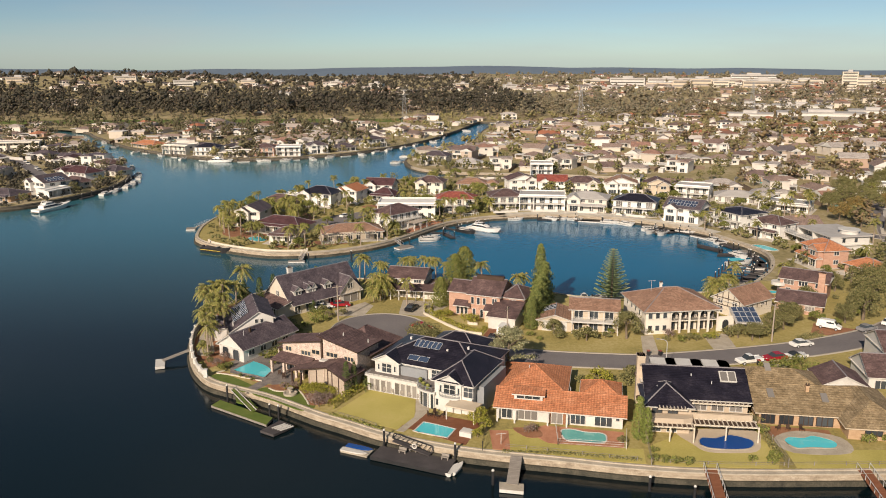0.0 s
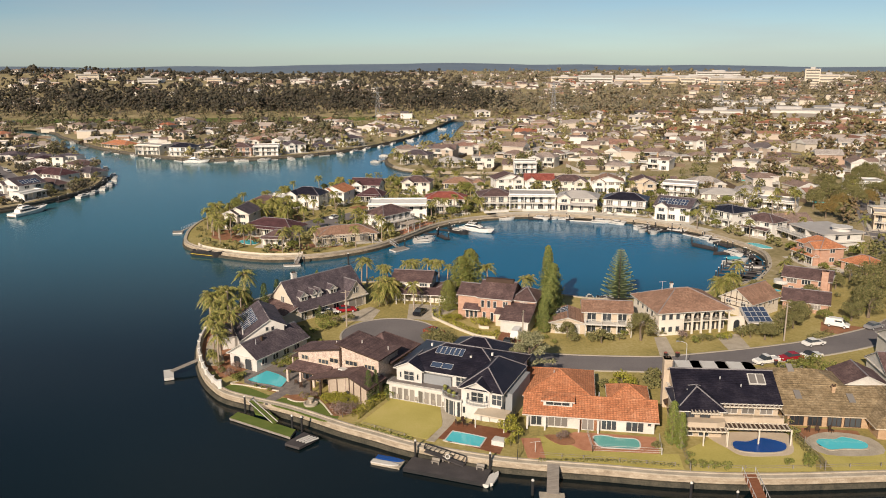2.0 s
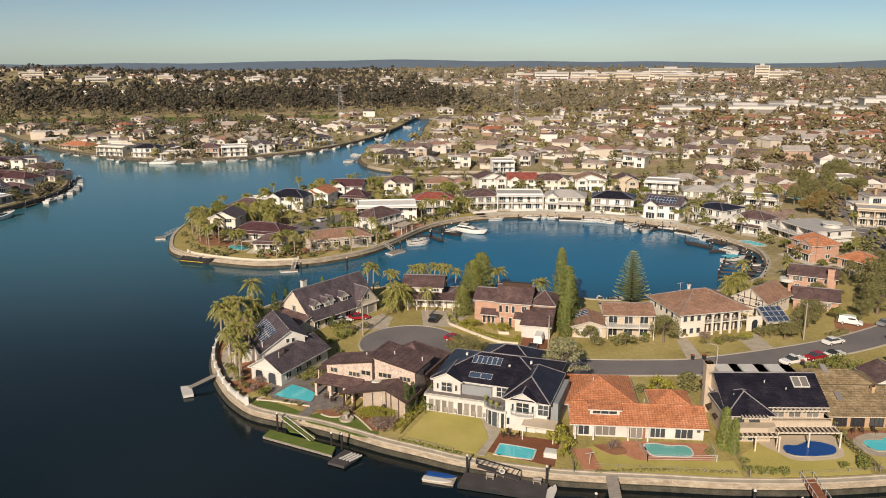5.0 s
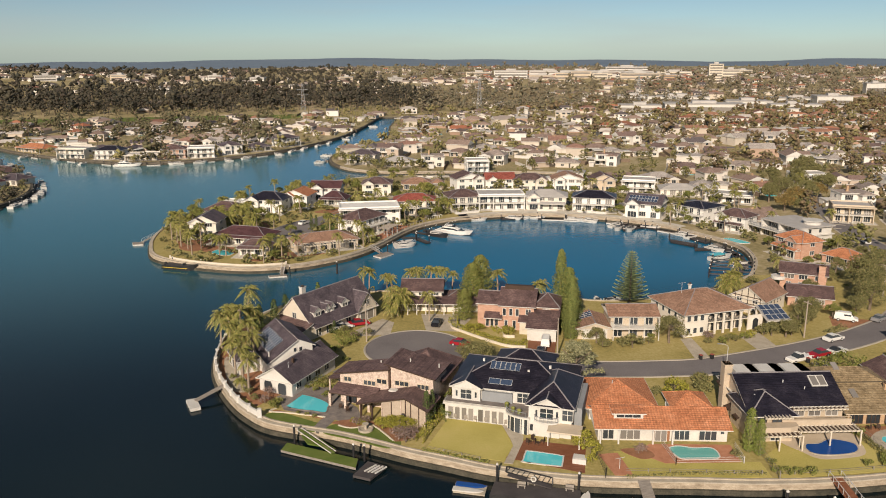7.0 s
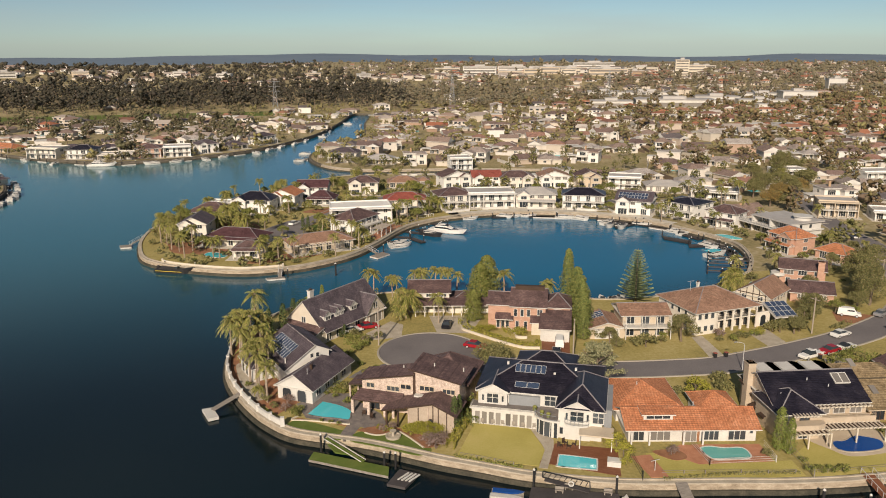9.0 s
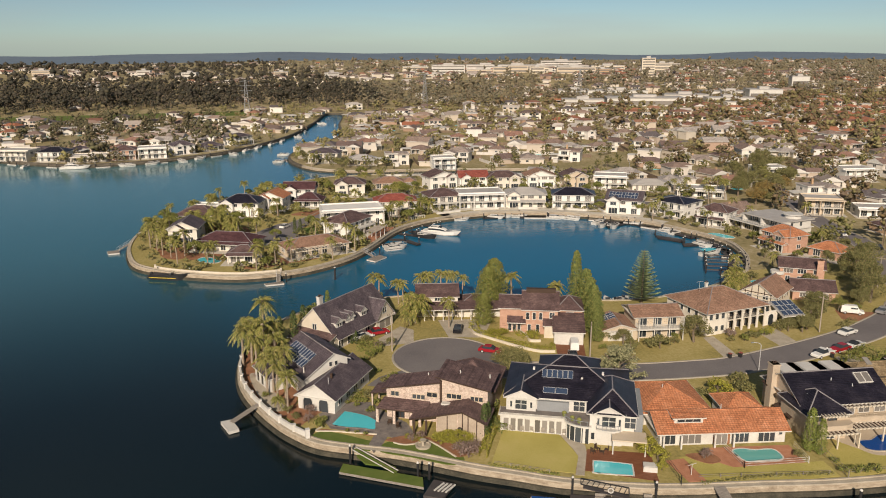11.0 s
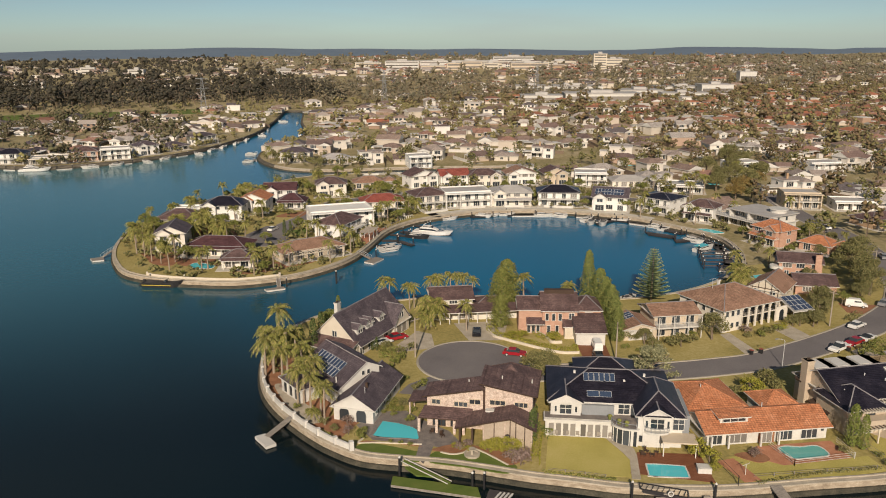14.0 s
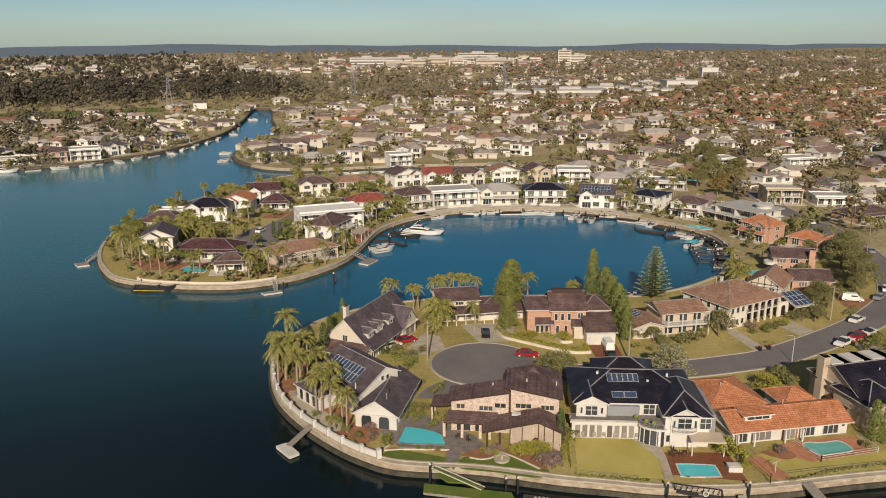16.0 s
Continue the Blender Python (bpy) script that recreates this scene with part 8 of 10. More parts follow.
def motor_yacht(label, x, y, rot, L):
    """A sleek yacht: flared hull with a dark boot stripe, raked saloon, flybridge, arch and bathing platform."""
    W, H = L * 0.27, 0.05 * L + 0.35
    b = thing("motor_yacht", label, "boat", pose(x, y, 0, 0, 0, rot))
    s = Shape()
    hull(s, L, W, H, 0.055 * L)
    part("hull", s, M["white_clean"], b)
    s = Shape()
    hull(s, L * 0.975, W * 0.93, 0.18, 0.0)
    part("boot_stripe", s, M["black"], b)
    z = H - 0.02

    def cabin(stations, z0):
        q = Shape()
        rings = []
        for fx, fw, fh in stations:
            xx, w_, h_ = fx * L, fw * W, fh * L
            rings.append([(xx, -w_, z0), (xx, -w_ * 0.97, z0 + h_ * 0.35), (xx, -w_ * 0.88, z0 + h_ * 0.82), (xx, -w_ * 0.7, z0 + h_),
                          (xx, w_ * 0.7, z0 + h_), (xx, w_ * 0.88, z0 + h_ * 0.82), (xx, w_ * 0.97, z0 + h_ * 0.35), (xx, w_, z0)])
        for i, (p, r) in enumerate(zip(rings, rings[1:])):
            for j in range(7):
                glazed = j in (1, 5) or (j in (2, 3, 4) and i == len(rings) - 3)
                q.face([p[j], r[j], r[j + 1], p[j + 1]], 1 if glazed else 0)
        q.face(rings[0][::-1], 0)
        q.face(rings[-1], 0)
        part("cabin", q, [M["white_clean"], M["glass"]], b)

    cabin([(-0.34, 0.34, 0.075), (-0.22, 0.39, 0.085), (0.0, 0.38, 0.085), (0.12, 0.32, 0.045), (0.3, 0.14, 0.03), (0.36, 0.05, 0.025)], z)
    cabin([(-0.26, 0.27, 0.035), (-0.16, 0.29, 0.045), (-0.06, 0.27, 0.045), (0.0, 0.22, 0.012), (0.02, 0.18, 0.01)], z + 0.084 * L)
    s = Shape()
    for k in (-1, 1):
        s.beam((-0.3 * L, k * W * 0.27, z + 0.07 * L), (-0.22 * L, k * W * 0.24, z + 0.165 * L), 0.22, 0.12)
    s.beam((-0.22 * L, -W * 0.25, z + 0.165 * L), (-0.22 * L, W * 0.25, z + 0.165 * L), 0.3, 0.12)
    part("radar_arch", s, M["white_clean"], b)
    s = Shape()
    s.box(-0.55 * L, -W * 0.4, 0.3, -0.48 * L, W * 0.4, 0.42)
    part("bathing_platform", s, M["greywood"], b)
    s = Shape()
    for k in (-1, 1):
        s.beam((0.12 * L, k * W * 0.44, H + 0.6), (0.47 * L, k * W * 0.07, H + 0.05 * L + 0.55), 0.05, 0.05)
    part("bow_rail", s, M["steel"], b)


motor_yacht("large white motor yacht with raked dark windows", 20.0, 273.0, -42, 14.0)
boat("dark-hulled cruiser with a white cabin on a lift", 13.6, 270.0, -48, 8.5, "cruiser", "black")
boat("small white runabout beside the wall", 0.6, 258.2, 8, 7.4)
boat("low white sports boat beside the runabout", 0.4, 262.0, 10, 6.6, "dinghy")
boat("white cruiser under a turquoise canopy", 90.4, 223.0, 14, 8.4, "canopy")
motor_yacht("large white motor yacht off the far shore", -119.5, 467.2, -8, 15.0)
motor_yacht("white motor yacht moored at the western shore", -150.6, 320.5, 66, 17.5)
boat("dark sports boat with a yellow stripe on a pontoon", -66.0, 245.6, -26, 11.5, "dinghy", "black")
GB = "boats round the basin"
for x, y, rot, L, sty in ((49.5, 291.0, -15, 5.5, "dinghy"), (66.5, 283.4, -24, 7.0, "cruiser"), (72.0, 281.0, -24, 6.0, "cruiser"), (76.6, 267.0, -130, 7.5, "dinghy"),
                          (79.8, 264.4, -130, 7.5, "dinghy"), (88.6, 266.0, -40, 7.0, "dinghy"), (94.4, 252.8, -60, 6.5, "cruiser"), (55.0, 290.0, -20, 6.0, "dinghy"),
                          (33.0, 291.4, -5, 6.0, "dinghy"), (94.0, 232.5, -70, 7.0, "cruiser"), (38.5, 191.4, 80, 5.5, "dinghy"), (43.0, 192.2, 10, 5.0, "dinghy")):
    tagged(boat("small white motor boat at its mooring", x, y, rot, L, sty), group=GB)
for x, y, L in ((-96, 467, 9), (-70, 476, 10), (-58, 484, 9), (-42, 496, 9), (-24, 519, 8), (-8, 545, 8), (-140, 480, 8), (-165, 500, 8), (14, 600, 8), (30, 655, 8), (-16, 455, 7), (44, 640, 8), (33, 560, 8),
                (-84, 471, 8), (-34, 508, 9), (-16, 532, 8), (2, 572, 8), (-184, 518, 7), (-205, 545, 8), (-228, 578, 8), (14, 527, 8), (-6, 478, 8)):
    turn = {0: 180, 1: -84, 2: 6}[(int(x) + int(y)) % 3]
    bx, by, rot = berth(north, x, y, 5.6 if turn < 0 else 3.2)
    tagged(boat("white motor boat moored along the canal", bx, by, rot + turn, L * (0.75 + 0.07 * (int(y) % 4))), group="boats along the canals")
for x, y, L, mat in ((-148, 356, 8, "white"), (-146, 366, 7, "grey"), (-145, 374, 8, "white"), (-146, 386, 9, "grey"), (-149, 398, 7, "white"), (-155, 414, 8, "grey"), (-168, 442, 7, "white"), (-186, 478, 8, "grey")):
    bx, by, rot = berth(west, x, y, 4.6, -1)
    tagged(boat("motor boat moored at the western bank", bx, by, rot, L, "cruiser", mat), group="boats along the canals")


def float_dock(label, poly, piles, ramp=None, mat="greywood"):
    d = thing("pontoon", label, "pontoon", pose(0, 0, 0))
    deck_block(d, poly, 0.05, 0.45, mat, "deck", "white" if mat != "darkdeck" else "black")
    for x, y in piles:
        pile(d, x, y, 2.4)
    if ramp:
        gangway(d, *ramp, 1.0)


float_dock("dark slatted pontoon with piles", [(-72.5, 248.4), (-71.0, 251.0), (-60.0, 245.6), (-61.2, 242.6)], [(-69.5, 250.6), (-61.0, 245.6)], None, "darkdeck")
float_dock("white pontoon with a short ramp", [(-42.0, 232.2), (-41.6, 230.4), (-36.8, 230.6), (-37.0, 232.4)], [(-36.0, 233.2)], ((-38.2, 232.0, 0.6), (-37.6, 237.4, LAND)))
float_dock("white finger pontoon off the point", [(-86.0, 281.0), (-85.2, 277.4), (-82.0, 277.6), (-82.4, 281.4)], [], ((-82.6, 280.4, 0.6), (-79.0, 285.0, LAND)))
float_dock("white pontoon with rails", [(-11.0, 247.6), (-9.0, 244.8), (-4.6, 248.8), (-6.4, 251.6)], [(-6.0, 252.2)], ((-8.4, 249.4, 0.6), (-11.0, 253.2, LAND)))
for pl in ([(5.6, 276.0), (10.8, 271.6), (11.8, 272.8), (6.6, 277.2)], [(17.0, 285.4), (20.6, 280.6), (21.8, 281.4), (18.4, 286.2)], [(0.8, 269.4), (5.4, 267.4), (5.9, 268.6), (1.6, 270.6)]):
    float_dock("dark finger dock below the curved wall", pl, [pl[1], pl[2]], None, "darkdeck")
float_dock("narrow dark dock between moored boats", [(5.0, 266.4), (7.6, 260.2), (9.2, 260.8), (6.8, 267.2)], [(5.2, 265.4), (8.8, 261.4)], None, "darkdeck")
for x, y in ((-150, 347), (-147, 360), (-145.5, 370), (-145.5, 381), (-148, 393), (-152, 406), (-161, 430), (-176, 460)):
    bx, by, rot = berth(west, x, y, 1.9, -1)
    c, s_ = math.cos(radians(rot)), math.sin(radians(rot))
    pl = [(bx + u * c - v * s_, by + u * s_ + v * c) for u, v in ((-4.2, -0.8), (4.2, -0.8), (4.2, 0.8), (-4.2, 0.8))]
    float_dock("dark timber dock along the western bank", pl, [pl[0], pl[2]], None, "darkdeck")
for x, y in ((-108, 469), (-128, 474), (-77, 474), (-50, 491), (-28, 514), (-12, 540), (-155, 494), (-178, 514), (8, 586), (-10, 462)):
    bx, by, rot = berth(north, x, y, 1.8)
    c, s_ = math.cos(radians(rot)), math.sin(radians(rot))
    pl = [(bx + u * c - v * s_, by + u * s_ + v * c) for u, v in ((-3.6, -0.8), (3.6, -0.8), (3.6, 0.8), (-3.6, 0.8))]
    float_dock("small timber dock along the far bank", pl, [pl[1], pl[3]], None, "greywood")
float_dock("dark pontoon beside moored boats", [(9.6, 278.4), (14.6, 272.8), (16.0, 274.2), (11.2, 279.6)], [(10.4, 276.6), (14.0, 276.6)], None, "darkdeck")
for k, (x, y, rot, L) in enumerate(((60, 286.4, -22, 9), (45, 290.6, -8, 8), (80, 275.0, -38, 8), (84, 270.0, -44, 9), (91.5, 258.5, -58, 8), (95.5, 245.5, -74, 8), (98.0, 236.0, -85, 8), (97.5, 228, -95, 9),
                                   (92.5, 214.5, -120, 8), (88, 209.5, -128, 9), (83, 204.5, -140, 8), (93.8, 218.8, -110, 9))):
    c, s_ = math.cos(radians(rot)), math.sin(radians(rot))
    pl = [(x + u * c - v * s_, y + u * s_ + v * c) for u, v in ((-L / 2, -1.2), (L / 2, -1.2), (L / 2, 1.2), (-L / 2, 1.2))]
    float_dock("floating dock with piles at the basin wall", pl, [pl[0], pl[1]], None, "darkdeck" if k % 2 else "greywood")
for pl in ([(55.3, 291.4), (65.1, 288.5), (63.8, 284.7), (54.2, 287.5)],
           [(78.5, 268.4), (90.5, 270.8), (90.1, 268.0), (77.1, 263.2)],
           [(87.7, 269.4), (95.4, 259.8), (93.8, 255.7), (86.6, 265.9)],
           [(86.7, 248.7), (85.3, 245.0), (90.3, 237.2), (92.1, 240.7)],
           [(88.9, 236.0), (99.0, 235.6), (97.1, 232.3), (87.5, 233.4)],
           [(96.3, 227.5), (94.4, 218.5), (94.9, 215.8), (98.5, 225.0)]):
    float_dock("dark low dock along the basin wall", pl, [pl[0], pl[2]], None, "darkdeck")
for x, y, rot, L, sty in ((71.9, 279.6, -49, 5.0, 'cruiser'), (78.0, 271.3, 23, 6.7, 'cruiser'), (96.7, 250.6, 20, 8.0, 'dinghy'), (45.9, 290.6, -40, 6.2, 'cruiser'), (69.2, 282.6, -45, 5.0, 'dinghy'), (80.6, 266.6, 3, 5.0, 'dinghy'), (92.5, 216.9, -30, 5.0, 'dinghy')):
    tagged(boat("white motor boat beside a dark dock", x, y, rot, L, sty), group=GB)
dk = thing("boat_lift", "row of dark pile-and-beam boat berths", "boat lift", pose(0, 0, 0))
for i in range(5):
    a = Vector((77.0 + 2.2 * i, 206.5 + 3.4 * i, 1.1))
    b = a + Vector((10.5, -5.0, 0))
    s = Shape()
    s.beam(a, b, 0.35, 0.3)
    part("beam", s, M["darkdeck"], dk)
    pile(dk, a.x, a.y, 2.6, True)
    pile(dk, b.x, b.y, 2.2, False)


# Two pale flat floats with a covered kayak beside the barge.
for dx, dy in ((0, 0), (0.75, 1.2)):
    s = Shape()
    hull(s, 4.6, 0.95, 0.4, 0.08, 0.0)
    k_ = tagged(part("kayak", s, M["white"] if dx == 0 else M["pool_blue"], None, "", pose(-12.4 + dx, 114.2 + dy, 0.05, 0, 0, -25)), "white kayak on a floating rack" if dx == 0 else "blue covered kayak on a floating rack", "kayak")
d = thing("pontoon", "pale floating kayak rack", "pontoon", pose(0, 0, 0))
deck_block(d, [(-14.6, 114.6), (-13.6, 117.0), (-9.4, 115.1), (-10.4, 112.7)], 0.02, 0.22, "concrete")
for i in range(2):
    s = Shape()
    hull(s, 3.4, 0.9, 0.5, 0.12, 0.0)
    tagged(part("jet_ski", s, M["white"], None, "", pose(2.5 + 0.7 * i, 108.2 + 0.4 * i, 0.05, 0, 0, 62)), "white covered water scooter at the pontoon end", "water scooter")


# Vehicles.
def car(label, x, y, rot, paint, style="sedan"):
    L, W = {"sedan": (4.7, 1.82), "ute": (5.2, 1.86), "van": (4.9, 1.85), "open": (4.4, 1.78)}[style]
    c = thing("car" if style != "van" else "van", label, "car" if style != "van" else "van", pose(x, y, LAND + 0.07, 0, 0, rot))
    m = M[paint]
    prof = {  # side outline: x along the car, z up
        "sedan": [(-0.5, 0.35), (-0.5, 0.8), (-0.46, 0.95), (-0.3, 1.0), (0.12, 0.98), (0.44, 0.82), (0.5, 0.65), (0.5, 0.35)],
        "open": [(-0.5, 0.35), (-0.5, 0.8), (-0.46, 0.9), (-0.3, 0.92), (0.12, 0.92), (0.44, 0.78), (0.5, 0.62), (0.5, 0.35)],
        "ute": [(-0.5, 0.45), (-0.5, 1.0), (-0.49, 1.02), (-0.16, 1.02), (0.16, 1.04), (0.46, 0.95), (0.5, 0.75), (0.5, 0.42)],
        "van": [(-0.5, 0.4), (-0.5, 1.0), (-0.49, 1.15), (0.2, 1.12), (0.3, 1.05), (0.46, 0.85), (0.5, 0.7), (0.5, 0.38)]}[style]
    s = Shape()
    n = len(prof)
    for wz in (0,):
        left = [(px * L, -W / 2 * (1 - 0.06 * (abs(px) > 0.45)), pz) for px, pz in prof]
        right = [(px * L, W / 2 * (1 - 0.06 * (abs(px) > 0.45)), pz) for px, pz in prof]
        s.face(left[::-1])
        s.face(right)
        for i in range(n):
            j_ = (i + 1) % n
            s.face([left[i], left[j_], right[j_], right[i]])
    if style == "ute":
        s.box(-0.495 * L, -W / 2 + 0.04, 1.0, -0.12 * L, -W / 2 + 0.12, 1.12)
        s.box(-0.495 * L, W / 2 - 0.12, 1.0, -0.12 * L, W / 2 - 0.04, 1.12)
    part("body", s, m, c)
    cab = {"sedan": (-0.36, -0.24, 0.06, 0.22, 0.96, 1.43), "open": (-0.34, -0.24, -0.02, 0.14, 0.9, 1.3), "ute": (-0.12, -0.07, 0.1, 0.22, 1.02, 1.72), "van": (-0.49, -0.47, 0.18, 0.32, 1.1, 1.95)}[style]
    b0, t0, t1, b1, z0, z1 = cab
    g_ = Shape()
    wb, wt = W / 2 * 0.94, W / 2 * 0.78
    A = [(b0 * L, -wb, z0), (b1 * L, -wb, z0), (b1 * L, wb, z0), (b0 * L, wb, z0)]
    B = [(t0 * L, -wt, z1), (t1 * L, -wt, z1), (t1 * L, wt, z1), (t0 * L, wt, z1)]
    for i in range(4):
        g_.face([A[i], A[(i + 1) % 4], B[(i + 1) % 4], B[i]])
    part("glazing", g_, m if style == "van" else M["glass"], c)
    if style == "van":
        w = Shape()
        w.face([(b1 * L + 0.01, -wb * 0.9, z0 + 0.12), (b1 * L + 0.01, wb * 0.9, z0 + 0.12), (t1 * L + 0.06, wt * 0.9, z1 - 0.1), (t1 * L + 0.06, -wt * 0.9, z1 - 0.1)])
        for sgn in (-1, 1):
            w.box(-0.1 * L, sgn * wb * 0.955 - 0.02, z0 + 0.2, 0.2 * L, sgn * wb * 0.955 + 0.02, z1 - 0.3)
        part("windscreen", w, M["glass"], c)
    r = Shape()
    r.box(t0 * L, -wt, z1 - 0.02, t1 * L, wt, z1 + 0.05)
    part("roof", r, M["black"] if style == "open" else m, c)
    for px in (-0.31, 0.31):
        for sgn in (-1, 1):
            t = Shape()
            yy = sgn * (W / 2 - 0.12)
            ring = [(px * L + 0.33 * math.cos(a), 0.33 + 0.33 * math.sin(a)) for a in np.linspace(0, 2 * math.pi, 14, endpoint=False)]
            t.face([(u, yy + sgn * 0.14, v) for u, v in ring])
            for i in range(14):
                a, b = ring[i], ring[(i + 1) % 14]
                t.face([(a[0], yy - 0.1, a[1]), (b[0], yy - 0.1, b[1]), (b[0], yy + sgn * 0.14, b[1]), (a[0], yy + sgn * 0.14, a[1])])
            wheel = part("wheel", t, M["black"], c)
            q = Shape()
            q.face([(px * L + 0.2 * math.cos(a), yy + sgn * 0.15, 0.33 + 0.2 * math.sin(a)) for a in np.linspace(0, 2 * math.pi, 12, endpoint=False)])
            part("rim", q, M["steel"], wheel)
    for sgn in (-1, 1):
        q = Shape()
        q.box(0.47 * L, sgn * W * 0.33 - 0.18, 0.62, 0.502 * L, sgn * W * 0.33 + 0.18, 0.76)
        part("headlight", q, M["white"], c)
    return c


M["paint_white"] = surface("white car paint", [(0.70, 0.69, 0.66), (0.78, 0.77, 0.74)], 0.5, 0.25, 0, 5, spec=0.5)
M["paint_red"] = surface("red car paint", [(0.28, 0.012, 0.02), (0.36, 0.02, 0.03)], 0.5, 0.22, 0, 5, spec=0.5)
M["paint_black"] = surface("black car paint", [(0.012, 0.012, 0.015), (0.02, 0.02, 0.024)], 0.5, 0.2, 0, 5, spec=0.5)
M["paint_silver"] = surface("silver car paint", [(0.34, 0.34, 0.35), (0.42, 0.42, 0.43)], 0.5, 0.3, 0, 5, metal=0.4, spec=0.5)
car("white double-cab utility truck parked at the kerb", 60.8, 144.2, 192, "paint_white", "ute")
car("dark red car parked at the kerb", 66.4, 145.6, 192, "paint_red")
car("white car with a black soft top", 71.0, 146.4, 14, "paint_white", "open")
car("white car parked on the far kerb", 75.0, 152.8, 14, "paint_white")
car("white delivery van on a paved drive", 86.0, 163.2, -38, "paint_white", "van")
car("silver car on the street", 93.4, 161.6, 22, "paint_silver")
car("black car on a pale driveway", -4.4, 179.4, 66, "paint_black")
car("red sedan driving round the court", -1.9, 165.8, -36, "paint_red")
car("white van on a red brick driveway", 15.4, 163.0, 68, "paint_white", "van")
car("dark car on a red brick driveway", 12.8, 158.2, 68, "paint_black")
car("white car under the hedge", -25.4, 181.2, 15, "paint_white")
car("red car beside the hedge", -21.4, 182.6, 10, "paint_red")
car("white car parked at the bend", 100.5, 165.4, 40, "paint_white")
car("white car on the upper street", 141.5, 226.0, 70, "paint_white")
car("dark car on the upper street", 138.0, 208.0, 60, "paint_black")
car("silver car on the upper street", 128.0, 192.0, 55, "paint_silver")
for x, y, p in ((-222.5, 449.5, "paint_white"), (-228.5, 458.5, "paint_white"), (-204.5, 424.0, "paint_silver"), (-209.0, 430.5, "paint_white")):
    car("pale car parked along the western street", x, y, 122, p)
car("white car on the point's street", -30.4, 291.0, 52, "paint_white")


# Poles and lamps.
def power_pole(x, y, h, rot, bars=True):
    p = thing("power_pole", "weathered timber power pole with a cross arm", "pole", pose(x, y, LAND, 0, 0, rot))
    s = Shape()
    s.tube([(0, 0, -0.3, 0.17), (0, 0, h, 0.11)], 8)
    part("pole", s, M["pole"], p)
    if bars:
        b = Shape()
        b.beam((-1.1, 0, h - 0.5), (1.1, 0, h - 0.5), 0.1, 0.12)
        part("cross_arm", b, M["pole"], p)
        for u in (-1.0, -0.4, 0.4, 1.0):
            q = Shape()
            q.tube([(u, 0, h - 0.42, 0.06), (u, 0, h - 0.2, 0.04)], 6)
            part("insulator", q, M["dark"], p)


power_pole(-20.8, 172.3, 8.4, 20)
power_pole(15.4, 155.9, 8.2, 60)
power_pole(70.2, 155.7, 8.2, 100)
power_pole(107.0, 177.0, 8.4, 120)
l = thing("street_lamp", "slim grey street lamp with a curved arm", "street lamp", pose(44.0, 142.0, LAND))
s = Shape()
s.tube([(0, 0, -0.2, 0.09), (0, 0, 5.2, 0.055)], 8)
part("pole", s, M["steel"], l)
a = Shape()
pts = [(0, 0, 5.2), (-0.15, 0.05, 5.5), (-0.7, 0.2, 5.75), (-1.5, 0.35, 5.85)]
for p, q in zip(pts, pts[1:]):
    a.beam(p, q, 0.07, 0.07)
part("arm", a, M["steel"], l)
q = Shape()
q.box(-2.0, 0.3, 5.78, -1.4, 0.5, 5.92)
part("lamp_head", q, M["grey"], l)


def wire(a, b, sag=0.5):
    pts = [Vector(a).lerp(Vector(b), t) - Vector((0, 0, 4 * sag * t * (1 - t))) for t in np.linspace(0, 1, 9)]
    w = Shape()
    w.tube([(*p, 0.02) for p in pts], 5)
    tagged(part("power_line", w, M["black"]), "thin black overhead power line between poles", "cable")


for dz in (0, 0.35):
    wire((-20.8, 172.3, LAND + 7.9 - dz), (15.4, 155.9, LAND + 7.7 - dz), 0.8)
    wire((15.4, 155.9, LAND + 7.7 - dz), (70.2, 155.7, LAND + 7.7 - dz), 1.0)
    wire((70.2, 155.7, LAND + 7.7 - dz), (107.0, 177.0, LAND + 7.9 - dz), 0.8)


# Small things in the gardens.
def bin_(x, y, rot=0):
    b = thing("wheelie_bin", "dark wheeled rubbish bin", "bin", pose(x, y, LAND + 0.05, 0, 0, rot))
    s = Shape()
    s.prism([(-0.25, -0.3), (0.25, -0.3), (0.25, 0.3), (-0.25, 0.3)], 0.08, 0.95)
    part("body", s, M["black"], b)
    l_ = Shape()
    l_.box(-0.3, -0.36, 0.95, 0.3, 0.33, 1.05)
    part("lid", l_, M["t_dred"], b)


bin_(42.6, 148.9)
bin_(44.9, 148.7, 20)
bin_(62.2, 143.2)


def sun_chair(x, y, rot, mat="greywood"):
    c = thing("garden_chair", "grey outdoor chair on the terrace", "chair", pose(x, y, LAND + 0.08, 0, 0, rot), "garden chairs")
    s = Shape()
    s.box(-0.3, -0.3, 0.38, 0.3, 0.3, 0.45)
    part("seat", s, M[mat], c)
    s = Shape()
    s.beam((-0.28, 0.3, 0.7), (0.28, 0.3, 0.7), 0.06, 0.7)
    part("backrest", s, M[mat], c)
    for u in (-0.26, 0.26):
        for v in (-0.26, 0.26):
            q = Shape()
            q.box(u - 0.03, v - 0.03, 0, u + 0.03, v + 0.03, 0.38)
            part("leg", q, M[mat], c)


